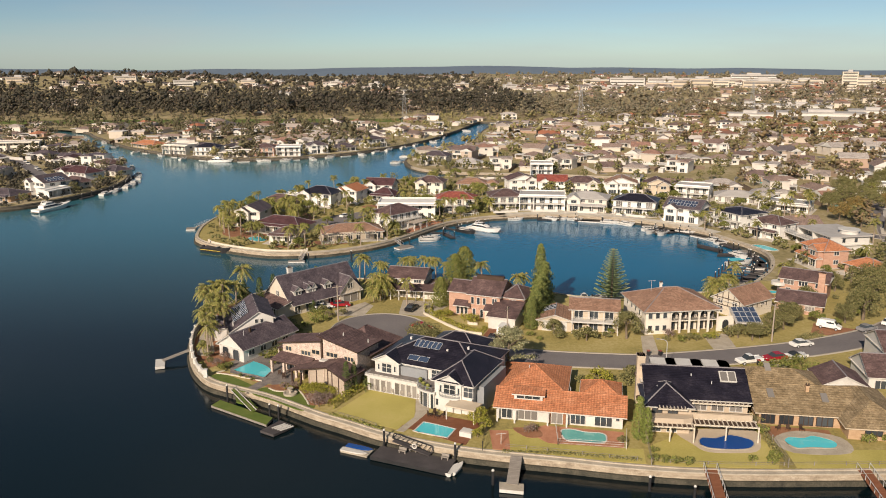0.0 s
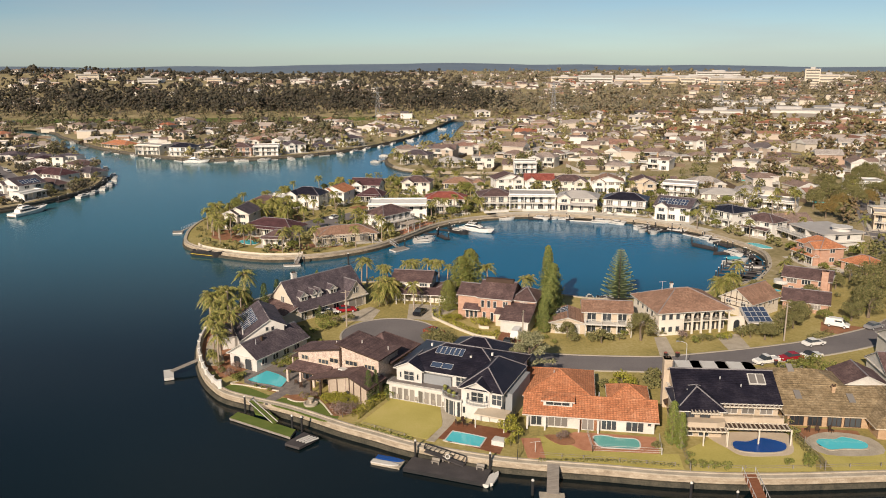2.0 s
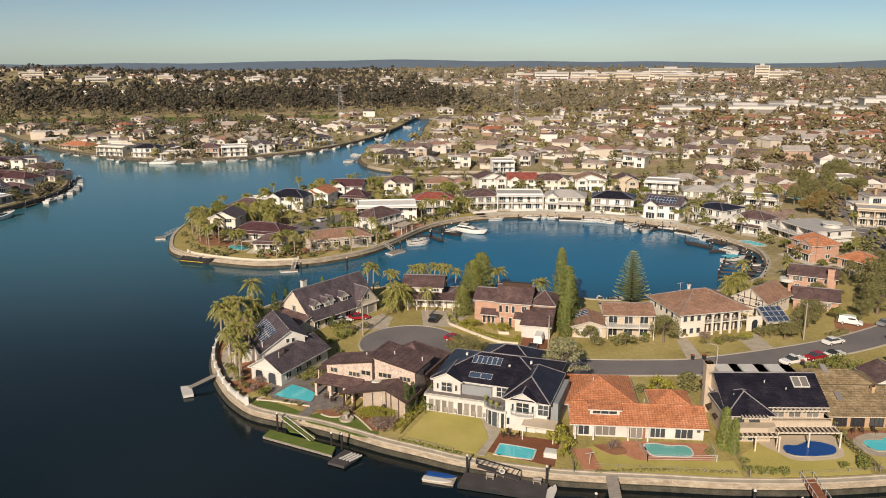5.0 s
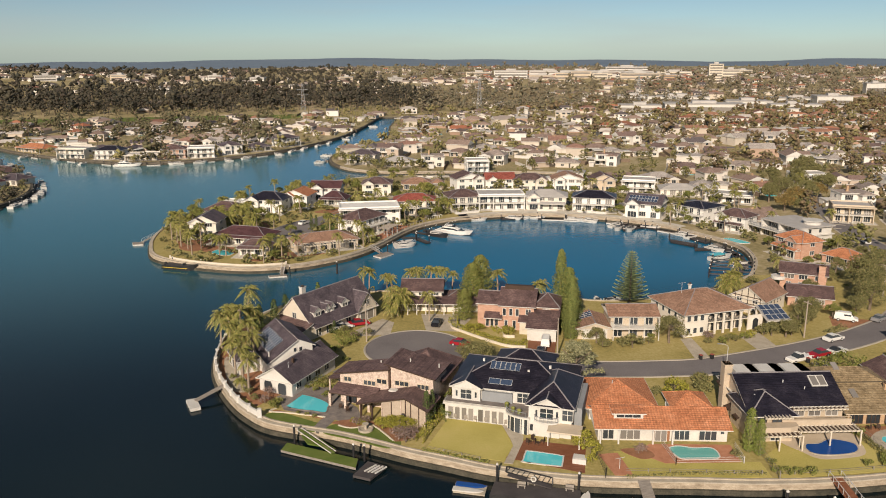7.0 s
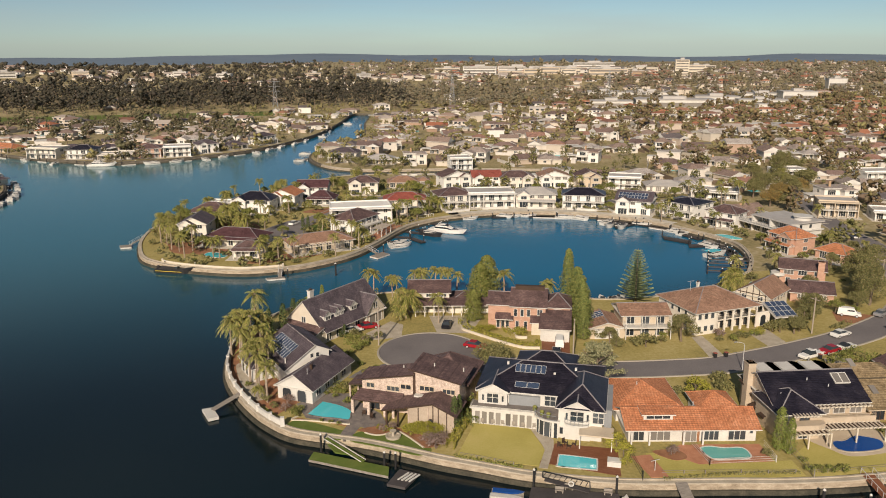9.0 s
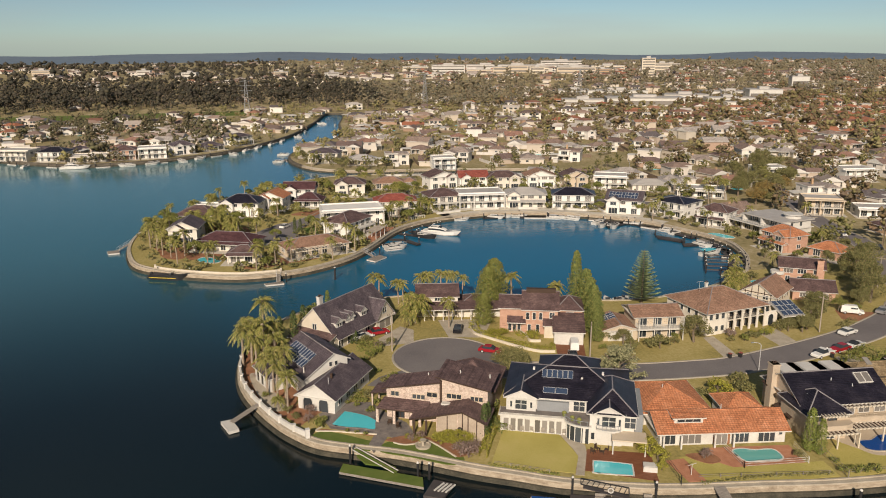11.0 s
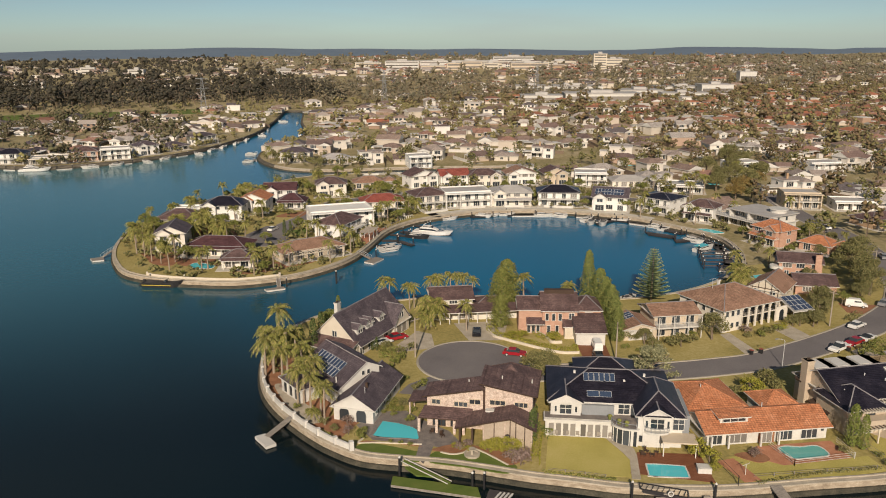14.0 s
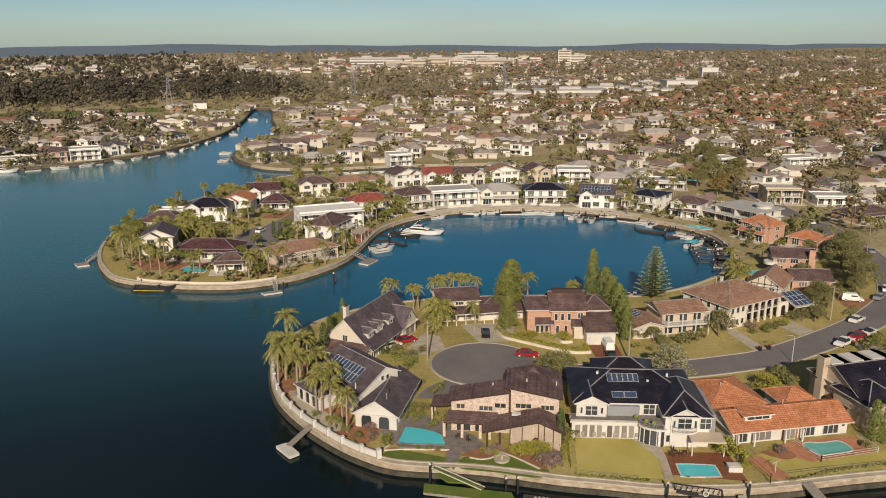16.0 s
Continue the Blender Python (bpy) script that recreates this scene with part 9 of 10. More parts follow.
for i in range(6):
    sun_chair(-10.0 + 1.5 * i, 133.6 - 0.76 * i, 153 + (10 if i % 2 else -14))
for x, y in ((-0.8, 123.0), (0.4, 122.4), (1.4, 122.8), (0.2, 123.6)):
    sun_chair(x, y, RND.uniform(0, 360), "dark")
for x, y in ((54.0, 116.4), (55.6, 116.2), (57.6, 115.8), (-28.5, 141.4), (-27.4, 139.6)):
    sun_chair(x, y, RND.uniform(0, 360), "dark")
s = Shape()
s.tube([(0, 0, 0, 1.2), (0, 0, 0.35, 1.25), (0, 0, 0.36, 1.0), (0, 0, 0.2, 0.95)], 20)
s.tube([(0, 0, 0, 0.25), (0, 0, 0.9, 0.18), (0, 0, 1.0, 0.5), (0, 0, 1.15, 0.55)], 14)
tagged(part("fountain", s, M["concrete"], None, "", pose(-25.1, 132.7, LAND + 0.05)), "round pale stone garden fountain", "fountain")
s = Shape()
s.box(-1.0, -0.8, 0, 1.0, 0.8, 0.8)
s.box(-0.75, -0.55, 0.8, 0.75, 0.55, 0.84)
tagged(part("planter_wall", s, M["white"], None, "", pose(5.0, 116.2, LAND + 0.05, 0, 0, -27)), "low white rendered block beside the pool", "planter")
# a rotary clothes line on the paved corner
s = Shape()
s.tube([(0, 0, 0, 0.05), (0, 0, 1.7, 0.05)], 6)
s.beam((-0.8, 0, 1.7), (0.8, 0, 1.7), 0.07, 0.05)
tagged(part("clothes_line", s, M["white"], None, "", pose(10.0, 113.2, LAND + 0.05, 0, 0, 10)), "white T-shaped clothes post", "clothes line")


# Planting of the near point.
for x, y, s in ((-45.2, 187.7, 1.0), (-50.0, 173.0, 0.95), (-48.1, 174.6, 1.0), (-46.2, 172.9, 0.9), (-44.6, 166.9, 0.95), (-48.0, 167.2, 0.9), (-45.5, 160.0, 0.9), (-43.4, 160.9, 0.9),
                (-45.2, 155.4, 0.8), (-43.8, 153.0, 0.75), (-46.9, 159.0, 0.85), (-43.9, 150.6, 0.7), (-47.5, 178.5, 0.85), (-44.0, 176.0, 0.9), (-49.0, 181.0, 0.8)):
    plant("palm", x, y, s * 1.2, group="palms on the point")
for x, y, s in ((-18.0, 203.2, 0.95), (-16.8, 202.6, 0.85), (-13.0, 200.3, 0.8), (-11.9, 200.0, 0.82), (-6.8, 202.0, 0.85), (-5.4, 201.4, 0.95), (-4.4, 202.6, 0.8), (-1.3, 203.0, 0.9), (0.2, 202.6, 0.88), (1.6, 202.0, 0.88),
                (3.9, 201.2, 0.75), (12.6, 191.6, 1.1), (20.6, 184.9, 0.92), (22.6, 187.4, 0.8), (-5.7, 182.6, 0.85)):
    plant("palm", x, y, s, group="palms behind the court")
for x, y, s in ((-12.0, 186.8, 1.2), (-13.6, 185.9, 0.75), (-10.9, 188.6, 0.95), (68.0, 182.0, 1.1), (74, 190, 0.9)):
    plant("phoenix", x, y, s)
for x, y, s in ((-42.6, 177.4, 1.45), (-39.6, 180.2, 1.45), (-37.2, 184.0, 1.4), (-35.4, 187.4, 1.1)):
    plant("cypress", x, y, s)
plant("tree", -33.6, 190.6, 1.0)
for i in range(6):
    plant("cypress", -31.1 + 0.8 * i, 180.6 - 0.45 * i, 0.55)
for x, y, s in ((-15.2, 132.2, 1.1), (-14.0, 133.8, 1.0)):
    plant("cypress", x, y, s)
for x, y, s in ((31.2, 113.9, 1.15), (32.1, 112.6, 0.95), (-29.5, 201.5, 0.8)):
    plant("fat_cypress", x, y, s)
plant("bright_conifer", 8.6, 192.0, 1.0)
plant("bright_conifer", 6.2, 189.5, 0.9)
plant("bright_conifer", 2.4, 182.0, 0.6)
plant("pencil", 26.4, 185.3, 1.0)
for x, y, s in ((26.6, 180.6, 1.08), (25.4, 176.2, 1.02), (24.2, 172.2, 0.98), (23.0, 168.6, 0.86), (21.6, 165.2, 0.72)):
    plant("row_conifer", x, y, s)
plant("norfolk", 43.6, 184.4, 1.0)
for x, y, s in ((40.8, 158.6, 0.72), (26.0, 161.6, 0.42)):
    plant("gum", x, y, s)
for x, y, s in ((96.4, 168.6, 0.95), (101.6, 175.0, 1.05), (91.4, 166.8, 0.6), (107, 184, 1.1), (78, 166, 0.7), (72, 160.5, 0.55), (66.5, 156.6, 0.5), (64.1, 158.0, 0.4), (76, 163, 0.45), (116, 190, 1.0)):
    plant("gum", x, y, s)
plant("silver", 14.4, 142.8, 1.08)
plant("round", -1.8, 154.6, 1.08)
plant("lime", 29.6, 134.6, 1.15)
for x, y, s in ((26.6, 135.4, 0.9), (34.8, 134.6, 1.3), (36.6, 138.2, 1.2), (24.6, 164.6, 1.2), (26.4, 159.4, 1.1), (32.2, 157.6, 1.5), (30.4, 158.6, 1.1), (43.2, 161.0, 0.8), (46.2, 161.2, 0.7), (53.4, 157.0, 0.8), (54.9, 156.8, 0.7),
                (62.8, 158.8, 1.2), (70.2, 159.6, 1.5), (68.4, 157.4, 1.2), (81.3, 192.7, 1.2), (52, 119, 0.7), (28.6, 113.0, 0.55), (-25, 178.6, 0.9), (-20.2, 176.2, 0.8)):
    plant("olive_shrub", x, y, s)
for x, y, s in ((57.5, 157.6, 0.9), (51.4, 156.0, 1.0), (33.0, 161.0, 0.7), (31.7, 107.4, 0.75), (33.2, 106.8, 0.75), (34.9, 106.5, 0.75), (36.5, 106.2, 0.75),
                (32.6, 110.0, 0.6), (51.1, 115.4, 1.0), (49.5, 107.0, 0.9), (48.6, 105.9, 0.8), (46.0, 106.6, 0.7), (-35.6, 150.6, 0.5), (-34.0, 151.0, 0.5), (-36.6, 149.6, 0.5), (-32.4, 149.6, 0.5), (-39.6, 144.0, 0.9), (-38.8, 145.4, 0.8),
                (-35.6, 140.9, 0.4), (-34.2, 140.0, 0.4), (-33.0, 139.0, 0.4), (-30.4, 146.6, 0.8), (-28.0, 146.8, 0.9), (-26.6, 148.4, 1.0), (-44.5, 146.0, 0.6), (66, 111.6, 1.0), (69, 111.2, 1.0)):
    plant("shrub", x, y, s)
for x, y, s in ((-20.4, 128.4, 1.0), (-19.4, 127.4, 1.0), (-18.3, 128.6, 0.9), (-26.4, 134.8, 0.6), (-24.8, 135.2, 0.6), (-23.2, 174.6, 0.7), (49.6, 158.6, 0.9), (14.6, 116.6, 0.6), (-41.2, 146.0, 0.7), (15.4, 117.0, 0.6)):
    plant("bare", x, y, s)
for x, y, s in ((-22.4, 133.3, 0.6), (-21.0, 132.9, 0.72), (-19.6, 132.6, 0.7), (-18.4, 132.4, 0.62), (-17.2, 132.4, 0.5), (7.2, 120.2, 0.95), (7.4, 117.9, 0.8), (6.6, 115.6, 0.5), (58.9, 157.6, 0.6)):
    plant("lime", x, y, s)
for x, y, s in ((-22.3, 132.4, 0.5), (-21.2, 132.5, 0.5), (-20.4, 131.8, 0.5), (-19.7, 130.9, 0.5), (-19.0, 130.1, 0.5), (-26.8, 135.7, 0.35), (-26.0, 134.9, 0.35), (-25.1, 134.0, 0.35)):
    plant("lime", x, y, s)
hedge([(-17.4, 126.6), (-14.2, 132.2), (-12.6, 134.4)], 1.2, 1.2, "leaf_lime", "clipped yellow-green boundary hedge", 3)
hedge([(-17.4, 124.2), (-12.6, 121.2), (-8.4, 118.4)], 0.5, 0.45, "leaf_tree", "low box hedge along the sea wall", 4)
hedge([(10, 110.6), (18.9, 109.8), (30, 107.4)], 0.5, 0.35, "leaf_olive", "low planting along the sea wall", 5)
hedge([(-27.4, 175.6), (-22.4, 173.6)], 2.6, 1.5, "leaf_tree", "broad garden hedge by the court", 6)
hedge([(-0.7, 179.0), (0.2, 175.6), (1.9, 173.0), (5.1, 168.2), (8.2, 164.6), (11.4, 163.4)], 1.5, 0.7, "leaf_lime", "clipped yellow-green hedge inside a low wall", 7)
hedge([(-0.3, 181.4), (-0.7, 178.4)], 1.8, 1.3, "leaf_lime", "taller yellow-green hedge beside the drive", 17)
hedge([(7.6, 176.6), (7.4, 173.6), (8.0, 171.0)], 1.2, 0.6, "leaf_lime", "low green planting beside the front path", 18)
for x, y, s in ((1.9, 175.2, 0.95), (3.6, 174.0, 1.15), (9.4, 169.9, 1.3), (7.0, 179.6, 0.6), (11.6, 165.2, 0.55), (55.4, 158.6, 0.7), (58.4, 159.0, 0.6)):
    plant("topiary", x, y, s)
hedge([(-11.4, 132.8), (-12.4, 136.5), (-9.4, 142.5)], 0.9, 1.5, "leaf_dark", "dark hedge between two houses", 8)
hedge([(82, 158.6), (76, 156.2)], 1.5, 1.0, "leaf_olive", "clipped green street hedge", 9)
hedge([(61.5, 137.2), (66.0, 139.6), (71.0, 141.4)], 4.4, 2.0, "leaf_tree", "broad green garden hedge by the street", 10, 0.3)
hedge([(51.5, 117), (50.8, 112), (50.2, 106.2)], 0.8, 0.8, "leaf_olive", "mixed planting along a side fence", 11)

for x, y, s in ((-27.6, 168.4, 0.9), (-29.6, 166.2, 1.0), (-28.4, 164.2, 0.8), (-25.8, 170.2, 1.0), (-24.0, 172.0, 0.9), (-30.6, 169.2, 0.9), (-26.0, 162.6, 0.6), (-24.2, 158.6, 0.8), (-25.6, 157.6, 0.7), (-23.2, 160.2, 0.6), (-30.2, 160.8, 0.8),
                (-29.6, 152.6, 0.7), (-30.8, 150.8, 0.6), (-29.0, 149.6, 0.7), (-31.9, 151.4, 0.6), (22.4, 158.2, 0.6), (20.8, 160.6, 0.8), (36.4, 159.0, 0.7), (38.2, 161.6, 0.8), (48.6, 156.6, 0.6)):
    plant(veg.choice(("shrub", "olive_shrub", "shrub")), x, y, s)
hedge([(-33.8, 151.6), (-30.6, 154.4)], 1.0, 0.9, "leaf_tree", "clipped hedge between two gardens", 12)

# The second point and the basin.
for x, y in ((-70.6, 281.9), (-68.7, 265.7), (-70.5, 271.9), (-66.3, 262.0), (-62.4, 262.9), (-64.7, 254.6), (-56.1, 249.9), (-54.2, 251.5), (-41.7, 245.9), (-43.1, 241.5), (-38.0, 240.9), (-21.6, 246.0),
             (-13.3, 254.0), (-41.7, 300.3), (-38.5, 297.0), (-46.2, 281.4), (-40.3, 280.7), (-22.1, 273.9), (-9.8, 309.8), (-31.6, 307.3), (-73.0, 276.5), (-67.4, 287.6), (-33.5, 243.5), (-31.2, 344), (-19.1, 349.5), (-14.4, 262), (6.4, 287.4), (9.6, 290.6), (13.4, 291.8), (4.2, 284.6), (18.6, 295.4)):
    plant("palm", x, y, veg.uniform(0.72, 1.0), group="palms of the second point")
for x, y in ((-52.3, 294.4), (-48.1, 289.1), (-47.8, 283.2), (-55.6, 288.0), (-72.5, 290), (-60, 300), (-53, 302)):
    plant("phoenix", x, y, veg.uniform(0.95, 1.25))
for x, y in ((-28.1, 281.4), (-26.6, 279)):
    plant("cypress", x, y, 1.0)
for x, y in ((-30.8, 310.5), (-22, 290), (-35, 275), (0, 312), (-66, 300), (26, 318), (36, 320), (80.8, 312), (99.6, 347.7), (83.0, 352.1), (104.0, 335.7), (95.1, 274.0), (70.6, 326), (60, 314), (46, 318)):
    plant("tree", x, y, veg.uniform(0.6, 0.95))
for x, y in ((129.5, 305.3), (132.5, 301.0), (132.9, 284.5), (129.1, 281.4), (107.5, 252.6), (104.4, 246.1), (126, 262), (93.5, 262.4), (90.4, 196.3), (77, 194.5), (139.0, 240.3), (145, 206), (-3.5, 425), (-8.6, 440), (-7, 452)):
    plant("palm", x, y, veg.uniform(0.7, 0.95), group="palms round the basin")
for x, y, k in ((147.0, 276.0, 0.62), (157.5, 284.0, 0.7), (176.0, 297.0, 0.6)):
    plant("russet", x, y, k)
for x, y, k in ((151.5, 293.0, 1.0), (166.0, 291.0, 1.1), (163.0, 303.5, 1.15), (172.0, 306.0, 1.0), (184.0, 306.0, 1.1), (192.0, 312.0, 0.9), (150.5, 271.0, 0.7), (184.0, 322.0, 1.1), (176.0, 330.0, 1.0), (200.0, 335.0, 1.1), (206.0, 352.0, 1.0), (216.0, 362.0, 1.1)):
    plant("gum", x, y, k)
for x, y in ((139.7, 297.8), (144.0, 292.8), (141.5, 288.0), (146.5, 300.0), (170.0, 298.5), (180.0, 315.0)):
    plant("palm", x, y, 1.0, group="palms round the basin")
for i in range(260):
    x, y = veg.uniform(-74, 24), veg.uniform(240, 390)
    if inside([x], [y], MAIN)[0] and gap_to([x], [y], basin)[0] > 2.5 and gap_to([x], [y], ROAD2)[0] > (8.5 if y < 312 else 4.5) and (y > 262 or i % 4 == 0) and all(math.hypot(x - a, y - b) > r * 0.8 for a, b, r in TAKEN):
        plant(veg.choice(("shrub", "olive_shrub", "tree", "olive_shrub", "palm", "phoenix", "tree")), x, y, veg.uniform(0.55, 0.95))

for i in range(150):
    x, y = veg.uniform(18, 128), veg.uniform(200, 352)
    away = gap_to([x], [y], basin)[0]
    if inside([x], [y], MAIN)[0] and 4.5 < away < 60 and gap_to([x], [y], ROAD2)[0] > 4.5 and gap_to([x], [y], ROAD)[0] > 5 and all(math.hypot(x - a, y - b) > r * 0.72 for a, b, r in TAKEN):
        plant(veg.choice(("shrub", "olive_shrub", "olive_shrub", "tree", "palm", "tree")), x, y, veg.uniform(0.55, 0.95))

# Low growth under the palms of the near point.
for i in range(46):
    x, y = veg.uniform(-50, -40.5), veg.uniform(148, 190)
    if inside([x], [y], MAIN)[0] and gap_to([x], [y], south)[0] > 1.6 and all(math.hypot(x - a, y - b) > 4.2 for a, b in ((-41.5, 166.5), (-39.7, 160), (-40.5, 155))):
        plant(veg.choice(("shrub", "olive_shrub", "bare", "shrub", "phoenix")), x, y, veg.uniform(0.4, 0.75))

# Trees and shrubs between the houses east of the street.
for i in range(70):
    x, y = veg.uniform(62, 128), veg.uniform(160, 214)
    if inside([x], [y], MAIN)[0] and gap_to([x], [y], basin + south)[0] > 2.5 and gap_to([x], [y], ROAD)[0] > 5.5 and all(math.hypot(x - a, y - b) > r * 0.8 for a, b, r in TAKEN):
        plant(veg.choice(("shrub", "olive_shrub", "olive_shrub", "tree", "gum", "shrub")), x, y, veg.uniform(0.35, 0.62))


# Ground kept free for the large sheds.
TAKEN += [(344, 855, 25), (384, 830, 36), (357, 725, 38), (425, 760, 28), (505, 798, 32), (516, 750, 22), (300, 742, 24), (450, 715, 26)]

# The suburb beyond: streets of houses and trees, then woods and large buildings.
far = random.Random(21)
rngf = np.random.default_rng(21)
C, S_ = math.cos(radians(-12)), math.sin(radians(-12))
spots = []
for row in range(-2, 34):
    v = 300 + row * 29 + (4 if row % 2 else -4)
    u = -900.0
    while u < 1500:
        u += far.uniform(17, 25)
        x, y = u * C - v * S_ + 40, u * S_ + v * C
        spots.append((x + far.uniform(-3, 3), y + far.uniform(-5, 5), -12 + far.choice((0, 0, 90, 180)) + far.uniform(-22, 22)))
for k in range(900):
    spots.append((far.uniform(-900, 1500), far.uniform(1000, 1850), far.uniform(-30, 30)))
sx, sy = np.array([s[0] for s in spots]), np.array([s[1] for s in spots])
dist = np.hypot(sx + 35, sy - 20)
ang = np.degrees(np.arctan2(sx + 35, sy - 20))
ok = (inside(sx, sy, MAIN) | inside(sx, sy, WEST) | (sy > 815)) & (ang > -42) & (ang < 62)
for line, clear_ in ((south, 9), (basin, 9), (north, 7), (west, 7)):
    ok &= gap_to(sx, sy, line) > clear_
for line in (ROAD, ROAD2, ROAD3):
    ok &= gap_to(sx, sy, line) > 10
for a, b, r in TAKEN:
    ok &= np.hypot(sx - a, sy - b) > r + 6.5
ok &= ~((sx < 40) & (sx > -90) & (sy < 372))
ok &= ~((sx > -56) & (sx < 130) & (sy < 210))
ok &= ~((sx < -20) & (sy > 722) & (sy < 805))
thin = np.where((sy > 790) & (sy < 940) & (sx < 240), 0.1, np.where((sy > 940) & (sx < 150), 0.24, np.where(sy > 700, 0.55, 0.92)))
ok &= rngf.uniform(0, 1, len(sx)) < thin
order = [i for i in np.argsort(dist) if ok[i]]

templates = []


def gable_or_hip(s, x0, y0, x1, y1, eave, rise_, axis, hip, over, slot, trim):
    """A pitched roof with a fascia over a rectangle, added to a shape."""
    def at(u, v, z):
        return (x0 + u, y0 + v, z) if axis == "x" else (x1 - v, y0 + u, z)

    w, d = (x1 - x0, y1 - y0) if axis == "x" else (y1 - y0, x1 - x0)
    zt = eave + rise_
    ins = d / 2 if hip else -over
    e = [at(-over, -over, eave), at(w + over, -over, eave), at(w + over, d + over, eave), at(-over, d + over, eave)]
    r0, r1 = at(min(ins, w / 2 - 0.1), d / 2, zt), at(max(w - ins, w / 2 + 0.1), d / 2, zt)
    s.face([e[0], e[1], r1, r0], slot)
    s.face([e[2], e[3], r0, r1], slot)
    s.face([e[3], e[0], r0], slot if hip else trim)
    s.face([e[1], e[2], r1], slot if hip else trim)
    for i in range(4):
        p, q = e[i], e[(i + 1) % 4]
        s.face([(p[0], p[1], p[2] - 0.22), (q[0], q[1], q[2] - 0.22), q, p], trim)


def open_box(s, x0, y0, x1, y1, z0, z1, slot=0):
    for p, q in (((x0, y0), (x1, y0)), ((x1, y0), (x1, y1)), ((x1, y1), (x0, y1)), ((x0, y1), (x0, y0))):
        s.face([(*p, z0), (*q, z0), (*q, z1), (*p, z1)], slot)


def pane_mesh(w, h, cols):
    """A framed window in one mesh: slot 0 the frame, slot 1 the glass."""
    key = ("small_window", w, h, cols)
    if key not in MESHES:
        s = Shape()
        s.box(-w / 2, -0.1, 0, w / 2, 0, h, 0)
        pw = (w - 0.12) / cols
        for i in range(cols):
            x = -w / 2 + 0.06 + pw * i
            s.face([(x + 0.05, -0.104, 0.1), (x + pw - 0.05, -0.104, 0.1), (x + pw - 0.05, -0.104, h - 0.1), (x + 0.05, -0.104, h - 0.1)], 1)
        MESHES[key] = s.mesh("window", [M["white"], M["glass"]])
    return MESHES[key]


STYLES = ("brick bungalow with a hip tile roof and front wing", "rendered two-storey house with a gabled wing", "long low house with a hip roof and carport", "square bungalow with hip roof and patio cover",
          "two-storey suburban house with hip roof and balcony", "gabled bungalow with tiled roof and carport", "pale flat-roofed two-storey house with a balcony", "L-shaped bungalow with a tiled roof")


